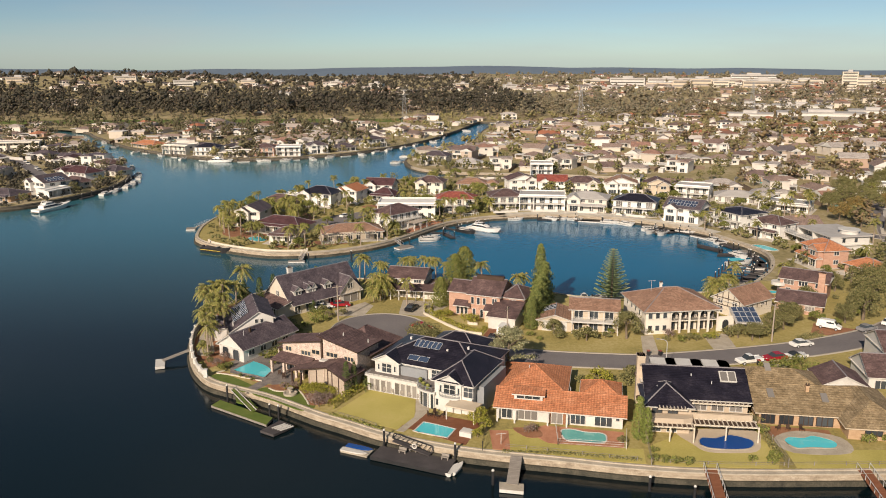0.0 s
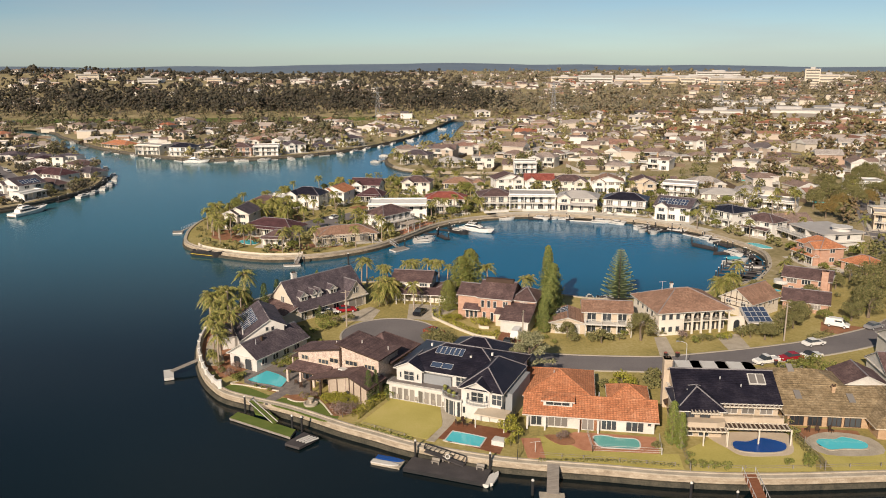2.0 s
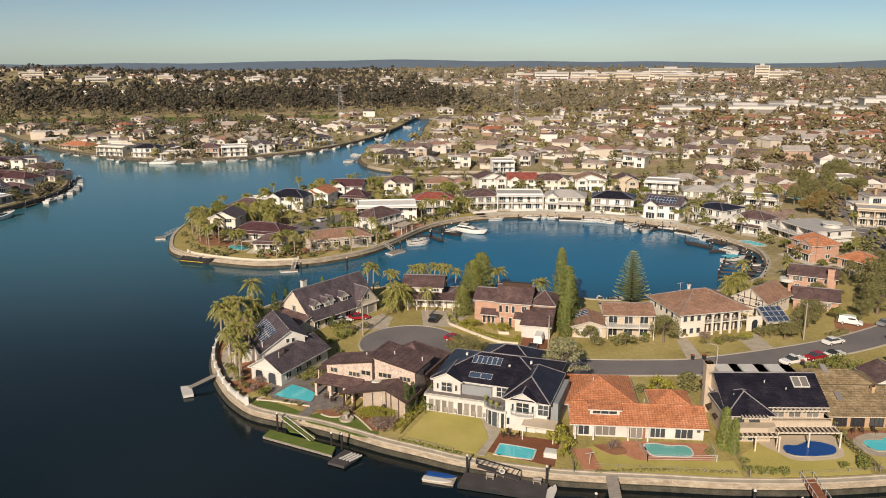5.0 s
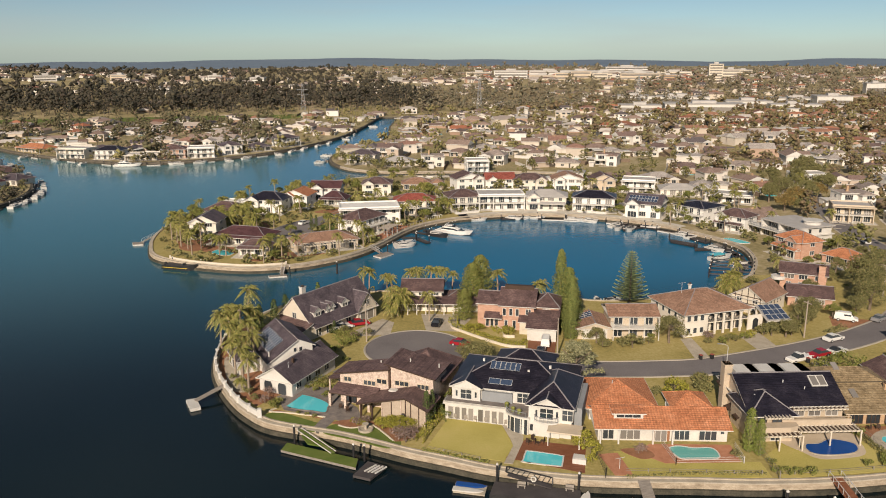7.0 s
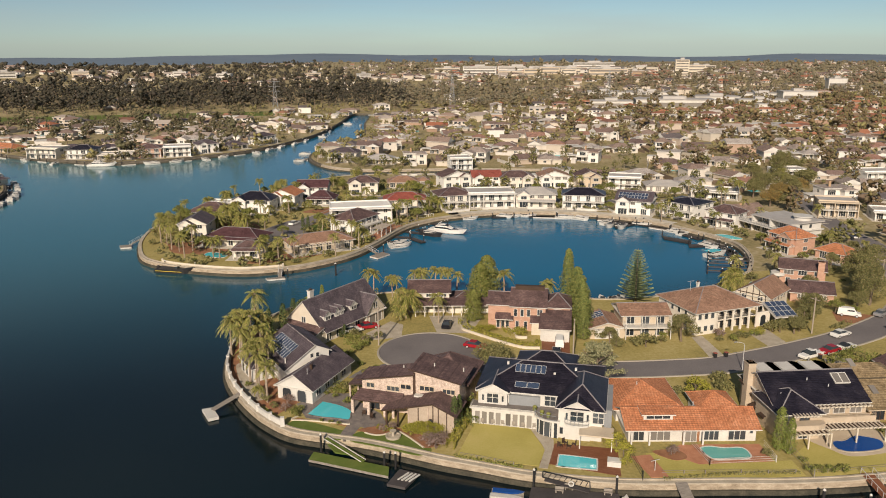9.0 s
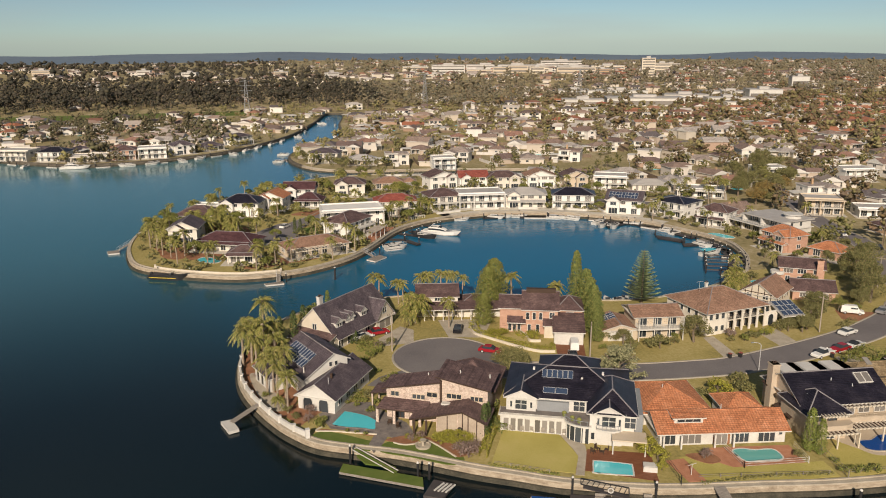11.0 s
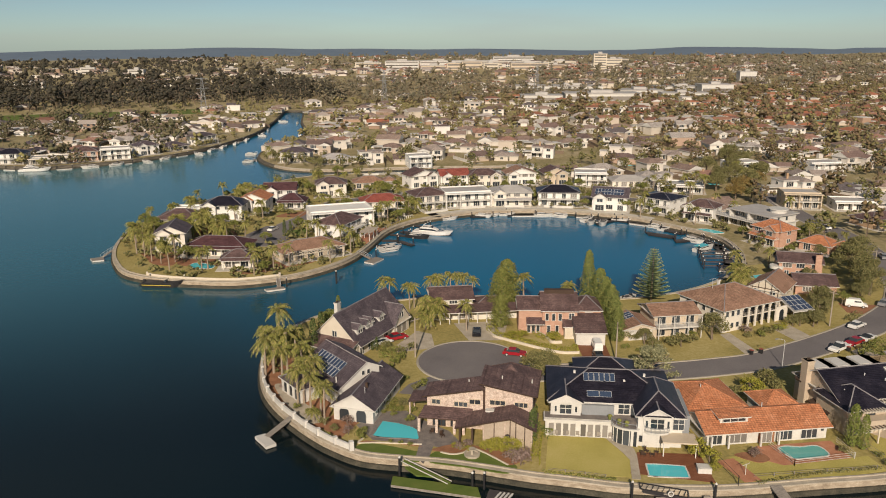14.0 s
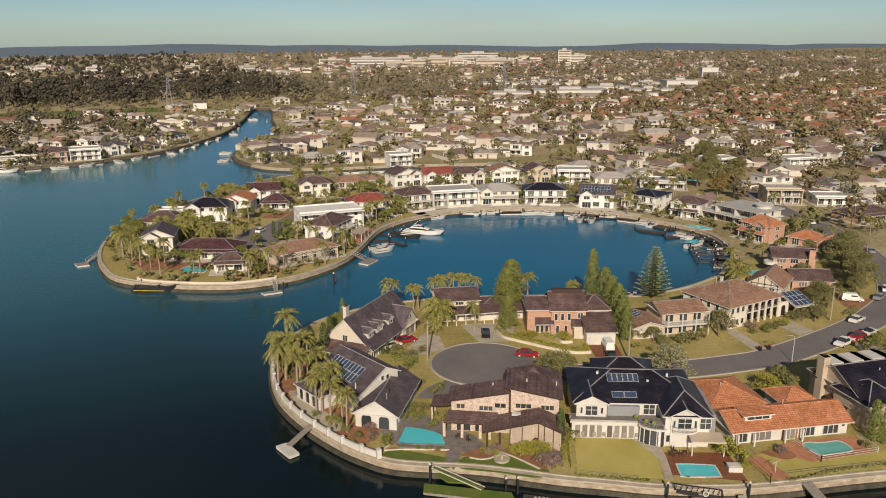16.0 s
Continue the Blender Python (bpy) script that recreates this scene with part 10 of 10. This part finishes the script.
def suburb_house(k, x, y, rot):
    """One of sixteen plans: a main block, a wing before it, a carport or balcony, and windows to the front and one side."""
    rnd = random.Random(400 + k)
    st = 2 if k % 8 in (1, 6) or k == 4 else 1
    flat = k % 8 == 6
    w, d = rnd.uniform(10, 14), rnd.uniform(7.5, 9.5)
    eave = 2.65 * st - 0.1
    h = thing("house", STYLES[k % 8], "house", pose(x, y, LAND + 0.1, 0, 0, rot), "houses of the suburb")
    wl, rf = Shape(), Shape()
    open_box(wl, -w / 2, 0, w / 2, d, -0.4, eave)
    side = 1 if rnd.random() < 0.5 else -1
    ww, wd = rnd.uniform(4.8, 6.6), rnd.uniform(3.0, 6.0)
    wx0 = w / 2 - ww if side > 0 else -w / 2
    we = eave if rnd.random() < 0.5 else 2.9
    if flat:
        rf.box(-w / 2 - 0.3, -0.6, eave, w / 2 + 0.3, d + 0.3, eave + 0.35, 1)
        rf.box(-w / 2, -0.3, eave + 0.35, w / 2, d, eave + 0.4, 0)
    else:
        gable_or_hip(rf, -w / 2, 0, w / 2, d, eave, rnd.uniform(1.6, 2.4), "x", k % 3 > 0, 0.55, 0, 1)
    open_box(wl, wx0, -wd, wx0 + ww, 0.5, -0.4, we)
    gable_or_hip(rf, wx0, -wd, wx0 + ww, 4.0 if we == eave and not flat else 0.3, we, rnd.uniform(1.0, 1.6), "y", k % 2 == 0, 0.45, 0, 1)
    # carport, patio cover or balcony on the other side of the front
    px0, px1 = (-w / 2, w / 2 - ww - 0.4) if side > 0 else (-w / 2 + ww + 0.4, w / 2)
    pd = rnd.uniform(2.0, 3.4)
    cv = Shape()
    cv.box(px0, -pd, 2.5, px1, -0.02, 2.68)
    for q in (px0 + 0.1, (px0 + px1) / 2, px1 - 0.3):
        cv.box(q, -pd + 0.05, -0.2, q + 0.2, -pd + 0.25, 2.5)
    if st == 2:
        cv.box(px0, -pd, 2.68, px1, -pd + 0.1, 3.5)
    part("patio_cover" if st == 1 else "balcony", cv, M["white"], h)
    if rnd.random() < 0.6:
        gx = -side * (w / 2 + 2.6)
        rf.box(gx - 2.7, 0.6, 2.55, gx + 2.7, d - 1.5, 2.75, 1)
        open_box(wl, gx - 2.5, 3.0, gx + 2.5, d - 1.7, -0.4, 2.55)
    part("wall", wl, M["w_any"], h)
    part("roof", rf, [M["t_any"], M["white"]], h)
    cx = (px0 + px1) / 2
    part("window", pane_mesh(2.4, 2.0, 3), None, h, at=pose(cx - 1.8, 0, 0.1))
    part("window", pane_mesh(1.6, 2.0, 2), None, h, at=pose(cx + 1.6, 0, 0.1))
    part("window", pane_mesh(2.0, 1.4, 2), None, h, at=pose(wx0 + ww / 2, -wd, 0.8 if we < 4 else 3.6))
    part("window", pane_mesh(1.6, 1.2, 2), None, h, at=pose(-w / 2, d * 0.5, eave - 1.9, 0, 0, -90))
    if st == 2:
        part("window", pane_mesh(3.2, 2.0, 4), None, h, at=pose(cx, 0, 2.85))
        if we > 4:
            part("window", pane_mesh(2.4, 2.0, 3), None, h, at=pose(wx0 + ww / 2, -wd, 0.1))
    if rnd.random() < 0.4:
        c = Shape()
        c.box(-w * 0.2, d * 0.4, eave, -w * 0.2 + 0.8, d * 0.4 + 0.7, eave + 2.6)
        part("chimney", c, M["tanbrick"], h)
    return h


near_spots, rest = order[:176], order[176:]
for n, i in enumerate(near_spots):
    x, y, rot = spots[i]
    k = n if n < 16 else far.randrange(16)
    if n < 16:
        templates.append(suburb_house(k, x, y, rot))
    else:
        made = copy_thing(templates[k], pose(x, y, LAND + 0.1, 0, 0, rot))
        if x < -110:
            # the western shore is roofed in charcoal tiles
            for c_ in made.children:
                if c_.name.startswith("roof"):
                    c_.material_slots[0].link = "OBJECT"
                    c_.material_slots[0].material = M["t_slate"]

hs = Shape()


def far_house(x, y, rot):
    """A far house in the joined mesh: main block, a wing, a patio cover, windows."""
    z = float(rise(x, y))
    w, d = far.uniform(10, 17), far.uniform(7.5, 10.5)
    h = far.choice((2.4, 2.4, 2.5, 2.6, 5.0))
    c, s = math.cos(radians(rot)), math.sin(radians(rot))
    part_, k0 = Shape(), len(hs.v)
    east = min(1.0, max(0.0, (x - 190) / 120)) * (1.0 if y < 700 else 0.45)
    tile = 4 if far.random() < 0.1 + 0.75 * east else 1
    a = w / 2
    open_box(part_, -a, 0, a, d, -0.8, h, 0)
    if far.random() < 0.16:
        part_.box(-a - 0.2, -0.5, h, a + 0.2, d + 0.2, h + 0.35, 3)
    else:
        gable_or_hip(part_, -a, 0, a, d, h, far.uniform(1.4, 2.3), "x", far.random() < 0.65, 0.5, tile, 3)
    if far.random() < 0.75:
        ww, wd = far.uniform(4.2, 6.5), far.uniform(2.5, 5.5)
        x0 = a - ww if far.random() < 0.5 else -a
        open_box(part_, x0, -wd, x0 + ww, 0.3, -0.8, 2.5, 0)
        gable_or_hip(part_, x0, -wd, x0 + ww, 1.5, 2.5, far.uniform(0.9, 1.5), "y", far.random() < 0.5, 0.4, tile, 3)
    if far.random() < 0.5:
        part_.box(-a + 1, -2.6, 2.35, a * 0.3, -0.02, 2.5, 3)
    if far.random() < 0.4:
        part_.box(a + 0.3, 1.0, 2.4, a + 5.5, d - 1, 2.6, 3)
    for q in ((0.3,) if h < 4 else (0.3, 3.3)):
        for k in range(3):
            u = -a + w * (k + 0.5) / 3 + far.uniform(-0.6, 0.6)
            ww = far.uniform(0.7, 1.4)
            part_.face([(u - ww, -0.04, q), (u + ww, -0.04, q), (u + ww, -0.04, q + 1.7), (u - ww, -0.04, q + 1.7)], 2)
    hs.v += [(x + u * c - v * s, y + u * s + v * c, z + q) for u, v, q in part_.v]
    hs.f += [tuple(k0 + i for i in f) for f in part_.f]
    hs.s += part_.s


for i in rest[:2600]:
    far_house(*spots[i])
tagged(part("far_houses", hs, [M["far_wall"], M["far_roof"], M["glass"], M["far_trim"], M["far_roof_red"]]), "many low tiled houses of the distant suburb", "houses", "", "stuff")

# Back gardens between the houses: timber and rendered fences, paved yards, sheds and small pools.
fence_far, yard = Shape(), Shape()
for i in near_spots + rest[:520]:
    x, y, rot = spots[i]
    c, s = math.cos(radians(rot)), math.sin(radians(rot))

    def at(u, v):
        return x + u * c - v * s, y + u * s + v * c

    z = float(rise(x, y))
    runs = [((-10, -7), (-10, 15)), ((-10, 15), (10, 15))] if far.random() < 0.6 else [((10, -7), (10, 15))]
    slot = far.choice((0, 0, 1))
    for p, q in runs:
        p, q = at(*p), at(*q)
        if all(gap_to([t_[0]], [t_[1]], basin + north)[0] > 3 for t_ in (p, q)) and all(gap_to([t_[0]], [t_[1]], west)[0] > 3 for t_ in (p, q)):
            fence_far.beam((*p, z + 0.8), (*q, z + 0.8), 0.12, 1.7, slot)
    for k in range(far.choice((1, 2, 2, 3))):
        u, v = far.uniform(-9, 6), far.choice((-8.5, -6.5, 11.5, 13.0))
        a, b = far.uniform(2.0, 5.0), far.uniform(1.6, 3.4)
        kind = far.random()
        pts = [at(u + q, v + r) for q, r in ((0, 0), (a, 0), (a, b), (0, b))]
        if min(gap_to([t_[0]], [t_[1]], basin + north)[0] for t_ in pts) < 4:
            continue
        if kind < 0.6:
            yard.prism(pts, z - 0.1, z + 0.06 + 0.01 * k, 0)
        elif kind < 0.74:
            yard.prism(pts, z - 0.1, z + 0.12, 1)
        else:
            yard.prism(pts, z - 0.1, z + 2.1 + 0.1 * k, 2)
tagged(part("garden_fences", fence_far, [M["far_fence"], M["far_trim"]]), "timber and rendered fences between the suburban gardens", "fences", "", "stuff")
tagged(part("garden_yards", yard, [M["concrete"], M["pool"], M["far_trim"]]), "paved yards, pale sheds and small pools behind houses", "yards", "", "stuff")

# Streets between the far rows.
fr = Shape()
for row in range(-2, 17, 2):
    v = 300 + row * 29 + 14.5
    line = [(u * C - v * S_ + 40, u * S_ + v * C) for u in np.linspace(90, 900, 60)]
    line = [p for p in line if p[1] < 770 and gap_to([p[0]], [p[1]], basin + north)[0] > 12 and all(math.hypot(p[0] - a, p[1] - b) > r + 4 for a, b, r in TAKEN)]
    for a, b in zip(line, line[1:]):
        if math.dist(a, b) < 20:
            ribbon(fr, [a, b], [(3.2, LAND + 0.04), (-3.2, LAND + 0.04)], 0)
setting("road", fr, M["asphalt"], "suburban streets between the houses", "road")


# Trees of the suburb and the woods.
def clump_mesh(name, c, size, mat, rng):
    """A mesh of rounded eight-sided leaf clumps of uneven shape, one island each."""
    n = len(c)
    axes = np.array([(1, 0, 0), (0, 1, 0), (-1, 0, 0), (0, -1, 0), (0, 0, 1), (0, 0, -1)], float)
    a = rng.uniform(0, 6.28, n)
    rot = np.zeros((n, 3, 3))
    rot[:, 0, 0], rot[:, 0, 1], rot[:, 1, 0], rot[:, 1, 1], rot[:, 2, 2] = np.cos(a), -np.sin(a), np.sin(a), np.cos(a), 1
    v = np.einsum("nij,kj->nki", rot, axes) * rng.uniform(0.65, 1.3, (n, 6, 1)) * np.array([1, 1, 0.8]) + rng.normal(0, 0.14, (n, 6, 3))
    v = v * size[:, None, None] + c[:, None, :]
    f = np.array([(0, 1, 4), (1, 2, 4), (2, 3, 4), (3, 0, 4), (1, 0, 5), (2, 1, 5), (3, 2, 5), (0, 3, 5)], np.int32)
    f = (f[None] + 6 * np.arange(n, dtype=np.int32)[:, None, None]).reshape(-1)
    me = bpy.data.meshes.new(name)
    me.vertices.add(6 * n)
    me.vertices.foreach_set("co", v.astype(np.float32).ravel())
    me.loops.add(len(f))
    me.loops.foreach_set("vertex_index", f)
    me.polygons.add(8 * n)
    me.polygons.foreach_set("loop_start", np.arange(0, len(f), 3, dtype=np.int32))
    me.materials.append(mat)
    me.update(calc_edges=True)
    return me


def tree_cloud(name, pts, heights, radii, per, mat, label, seed):
    """Many far trees: crowns of leaf clumps over slim trunks."""
    rng = np.random.default_rng(seed)
    n = len(pts)
    base = np.repeat(np.array(pts), per, 0)
    hh, rr_ = np.repeat(heights, per), np.repeat(radii, per)
    d = rng.normal(0, 1, (n * per, 3))
    d /= np.linalg.norm(d, axis=1, keepdims=True)
    rad = rng.uniform(0.35, 1.0, n * per) ** 0.7
    ph = np.repeat(rng.uniform(0, 6.28, n), per)
    lump = 1 + 0.3 * np.sin(3 * np.arctan2(d[:, 1], d[:, 0]) + ph)
    low = np.repeat(rng.uniform(0.5, 0.66, n), per)
    c = base + np.stack([d[:, 0] * rr_ * rad * lump * 0.8, d[:, 1] * rr_ * rad * lump * 0.8, hh * (low + 0.34 * d[:, 2] * rad)], 1)
    size = rr_ * rng.uniform(0.6, 1.1, n * per) * per ** -0.45
    # trunks as crossed narrow slips
    b = np.array(pts)
    tw = 0.05 * np.array(heights)[:, None]
    slips = []
    for ax in (np.array([1, 0, 0]), np.array([0, 1, 0])):
        top = b + np.array([0, 0, 1]) * (np.array(heights) * 0.6)[:, None]
        slips.append(np.stack([b - ax * tw * 0.5 - [0, 0, 0.4], b + ax * tw * 0.5 - [0, 0, 0.4], top + ax * tw * 0.25, top - ax * tw * 0.25], 1).reshape(-1, 3))
    tr = quad_mesh(name + "_trunks", np.concatenate(slips), M["bark"])
    ob = new(name, clump_mesh(name, c, size, mat, rng))
    tagged(ob, label, "trees", "", "stuff")
    tagged(part("trunks", tr, None, ob), kind="stuff")


def wooded(count, y0, y1, chance, lo, hi, per, name, label, seed, x0=-950, x1=1700, slim=0.42, power=1.0, mat="leaf_far", clear=5.0):
    """Scatters trees over the land where chance(x, y) allows, clear of houses, water and streets."""
    tx, ty = rngf.uniform(x0, x1, count), y0 + (y1 - y0) * rngf.uniform(0, 1, count) ** power
    keep = inside(tx, ty, MAIN) | inside(tx, ty, WEST) | (ty > 815)
    a_ = np.degrees(np.arctan2(tx + 35, ty - 20))
    keep &= (a_ > -38) & (a_ < 58)
    clump = 0.5 + 0.5 * np.sin(tx / 23.0 + 2 * np.sin(ty / 41.0)) * np.sin(ty / 19.0 + 1.5 * np.sin(tx / 37.0))
    keep &= rngf.uniform(0, 1, count) < chance(tx, ty) * (0.45 + 0.75 * clump)
    tx, ty = tx[keep], ty[keep]
    keep = np.ones(len(tx), bool)
    if y0 < 760:
        for line in (south, basin, north, west):
            keep &= gap_to(tx, ty, line) > 1.5
        for line in (ROAD, ROAD2, ROAD3):
            keep &= gap_to(tx, ty, line) > 5
        for a, b, r in TAKEN:
            keep &= np.hypot(tx - a, ty - b) > r * 0.85
        keep &= ~((tx < 40) & (tx > -90) & (ty < 372)) & ~((tx > -56) & (tx < 130) & (ty < 210))
    for k in range(0, len(tx), 500):
        dd = np.sqrt((tx[k:k + 500, None] - hx) ** 2 + (ty[k:k + 500, None] - hy) ** 2).min(1)
        keep[k:k + 500] &= dd > clear
    tx, ty = tx[keep], ty[keep]
    hh = rngf.uniform(lo, hi, len(tx)) * np.where(rngf.uniform(0, 1, len(tx)) < 0.12, 1.5, 1.0)
    rad = hh * rngf.uniform(slim * 0.75, slim * 1.15, len(tx))
    pts = np.stack([tx, ty, rise(tx, ty)], 1)
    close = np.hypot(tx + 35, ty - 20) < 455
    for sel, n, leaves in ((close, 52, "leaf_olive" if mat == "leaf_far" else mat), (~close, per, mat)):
        if sel.sum() > 3:
            tree_cloud(name, pts[sel], hh[sel], rad[sel], n, M[leaves], label, seed)


hx, hy = np.array([spots[i][0] for i in order]), np.array([spots[i][1] for i in order])
def open_field(x, y):
    return (x < 0) & (y > 728) & (y < 792)


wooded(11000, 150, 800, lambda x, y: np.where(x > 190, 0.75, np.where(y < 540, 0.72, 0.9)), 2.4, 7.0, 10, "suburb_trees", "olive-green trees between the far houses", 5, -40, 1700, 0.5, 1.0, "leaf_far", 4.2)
wooded(5600, 270, 800, lambda x, y: np.where(open_field(x, y), 0.02, np.where((x < -130) & (y < 620), 0.22, 0.85)), 2.4, 7.5, 11, "suburb_trees", "brown-green trees between the houses of the far shore", 15, -950, -40, 0.5, 1.0, "leaf_gum", 4.2)
wooded(6200, 200, 830, lambda x, y: 0.85 * np.clip((x - 130) / 170, 0.06, 1), 5.0, 9.5, 12, "street_trees", "tall brown-green trees along the eastern streets", 9, 60, 1300, 0.5, 1.0, "leaf_autumn", 4.6)
wooded(2400, 300, 800, lambda x, y: np.where(open_field(x, y), 0.05, np.where((x < -130) & (y < 620), 0.1, np.where(x < -40, 0.34, 0.0))), 6.0, 11.5, 20, "tall_trees", "tall brown-green gum trees among the waterside houses", 10, -420, -40, 0.42, 1.0, "leaf_gum", 6.0)
wooded(4200, 794, 1010, lambda x, y: np.where(y < 930, 1.0, 0.5), 8.0, 16.0, 9, "woodland", "belt of tall dark gum woodland", 6, -900, 120, 0.33, 1.0, "leaf_wood")
wooded(3800, 760, 1010, lambda x, y: np.where((x < 260) & (y < 930), 0.9, 0.5), 7.0, 13.0, 9, "woodland", "belt of hazy grey-green trees before the hospital", 16, 90, 1300, 0.36, 1.0, "leaf_haze")
wooded(4600, 960, 1850, lambda x, y: np.where(y > 1300, 1.0, 0.85), 5.0, 9.5, 4, "hill_trees", "dark scattered trees of the far hillside", 7, -1500, 120, 0.6, 1.2, "leaf_wood")
wooded(5000, 960, 1850, lambda x, y: np.where(y > 1300, 1.0, 0.6), 5.0, 9.5, 4, "hill_trees", "grey-green scattered trees of the far hillside", 17, 90, 2600, 0.6, 1.2, "leaf_haze")
wooded(9000, 270, 560, lambda x, y: np.where(gap_to(x, y, north) < 20, 0.45, np.where(gap_to(x, y, west) < 24, 0.12, 0.0)), 2.0, 5.5, 12, "shore_trees", "garden trees along the far canal banks", 8, -330, 70, 0.5, clear=3.5)
# Low garden growth round the houses of the second point and the basin.
gp = np.random.default_rng(31)
bx_, by_ = gp.uniform(-76, 130, 5200), gp.uniform(205, 372, 5200)
near_shore = gap_to(bx_, by_, basin)
ok_ = inside(bx_, by_, MAIN) & (near_shore > 1.6) & (near_shore < 75) & (gap_to(bx_, by_, ROAD2) > 4) & (gap_to(bx_, by_, ROAD) > 5) & ((near_shore > 5.5) | (bx_ < 20))
for a, b, r in TAKEN:
    ok_ &= np.hypot(bx_ - a, by_ - b) > r * 0.84
ok_ &= gp.uniform(0, 1, len(bx_)) < 0.45
bx_, by_ = bx_[ok_], by_[ok_]
hh_ = gp.uniform(0.8, 2.6, len(bx_))
tree_cloud("garden_shrubs", np.stack([bx_, by_, np.full(len(bx_), LAND)], 1), hh_, hh_ * gp.uniform(0.5, 0.9, len(bx_)), 11, M["leaf_olive"], "low mixed shrubs in the gardens round the basin", 32)
wx_, wy_ = gp.uniform(-330, -140, 3600), gp.uniform(300, 560, 3600)
ok_ = inside(wx_, wy_, WEST) & (gap_to(wx_, wy_, west) > 1.1) & (gap_to(wx_, wy_, ROAD3) > 4.5)
for a, b, r in TAKEN:
    ok_ &= np.hypot(wx_ - a, wy_ - b) > r * 0.84
wx_, wy_ = wx_[ok_], wy_[ok_]
hh_ = gp.uniform(0.7, 2.8, len(wx_))
tree_cloud("garden_shrubs", np.stack([wx_, wy_, np.full(len(wx_), LAND)], 1), hh_, hh_ * gp.uniform(0.5, 0.9, len(wx_)), 7, M["leaf_wood"], "dark shrubs in the gardens of the western shore", 33)
patch("field", [(-520, 788), (-300, 792), (-60, 794), (-8, 786), (-14, 736), (-120, 732), (-300, 736), (-520, 745)], M["turf"], "open grass field before the woods", "field", 0.05)


# Large buildings on the rise.
def block(label, x, y, w, d, h, wall, rot=0, floors=None, category="building"):
    z = float(rise(x, y)) - 1.0
    b = thing("building", label, category, pose(x, y, z, 0, 0, rot))
    s = Shape()
    s.box(-w / 2, 0, 0, w / 2, d, h + 1)
    part("wall", s, M[wall], b)
    s = Shape()
    s.box(-w / 2 - 0.5, -0.5, h + 1, w / 2 + 0.5, d + 0.5, h + 1.6)
    s.box(-w * 0.15, d * 0.3, h + 1.6, w * 0.15, d * 0.7, h + 4)
    part("roof", s, M["t_grey"], b)
    n = floors or max(1, int(h / 3.3))
    for i in range(n):
        q = Shape()
        z0 = 1.6 + i * h / n
        q.box(-w / 2 + 1.2, -0.12, z0 + 0.5, w / 2 - 1.2, 0.05, z0 + h / n * 0.6)
        part("window_band", q, M["glass_pale"], b)


for x, y, w, d, h, wall in ((295, 1160, 49, 18, 17, "white"), (362, 1185, 58, 16, 13, "white"), (352, 1097, 20, 14, 13.5, "beige"), (384, 1107, 28, 14, 14, "beige"), (402, 1080, 21, 14, 12, "cream"), (500, 1210, 66, 18, 17, "white"),
                            (452, 1058, 54, 14, 12.5, "beige"), (489, 1051, 26, 14, 9.5, "tanbrick"), (270, 1255, 40, 14, 13, "cream"), (425, 1120, 40, 14, 11, "cream"), (330, 1120, 36, 12, 8, "beige"), (540, 1130, 50, 14, 9, "cream"),
                            (400, 1150, 60, 14, 12, "white"), (470, 1105, 44, 12, 11, "white"), (230, 1120, 26, 12, 8, "beige"), (250, 1080, 22, 12, 7, "cream")):
    block("pale institutional block with rows of windows", x, y, w, d, h * 0.7, wall, -20)
block("white residential tower with banded windows", 563, 1052, 19, 14, 21.5, "cream", -24)
block("white residential slab beside the tower", 599, 1074, 26, 14, 13, "cream", -24)
for x, y, w, d, h in ((344, 839, 36, 30, 6), (384, 815, 65, 30, 7), (357, 710, 74, 30, 7.5), (425, 745, 45, 30, 7), (505, 783, 55, 30, 6.5), (516, 737, 34, 26, 11), (653, 847, 21, 14, 15), (300, 730, 40, 22, 6), (450, 705, 46, 20, 6)):
    block("broad white warehouse with a low roof", x, y, w, d, h, "white", -22, 1, "warehouse")
for x, y, w, h in ((-70, 1180, 20, 8), (-130, 1210, 18, 8), (-330, 1120, 26, 7), (-420, 1150, 30, 7), (-250, 1160, 22, 7), (60, 1240, 20, 7), (130, 1190, 18, 7), (-560, 1130, 30, 8), (760, 1300, 30, 8), (-180, 985, 34, 6), (-380, 1000, 30, 6)):
    block("pale commercial block on the hill", x, y, w, 14, h, far.choice(("white", "white", "cream", "beige")), far.uniform(-15, 15))


def pylon(x, y, h):
    p = thing("pylon", "grey steel lattice power pylon", "pylon", pose(x, y, float(rise(x, y))))
    s = Shape()
    for sx_, sy_ in ((-1, -1), (1, -1), (1, 1), (-1, 1)):
        s.beam((2.6 * sx_, 2.6 * sy_, 0), (0.5 * sx_, 0.5 * sy_, h), 0.22, 0.22)
    for k in range(7):
        a, b = k / 7, (k + 1) / 7
        wa, wb = 2.6 - 2.1 * a, 2.6 - 2.1 * b
        for q in (-1, 1):
            s.beam((-wa, q * wa, h * a), (wb, q * wb, h * b), 0.12, 0.12)
            s.beam((wa, q * wa, h * a), (-wb, q * wb, h * b), 0.12, 0.12)
    part("lattice", s, M["grey"], p)
    for z in (0.7, 0.84, 0.97):
        q = Shape()
        q.beam((-5, 0, h * z), (5, 0, h * z), 0.4, 0.3)
        part("cross_arm", q, M["grey"], p)


for x, y, h in ((-18, 735, 30), (150, 765, 32), (330, 800, 32)):
    pylon(x, y, h)
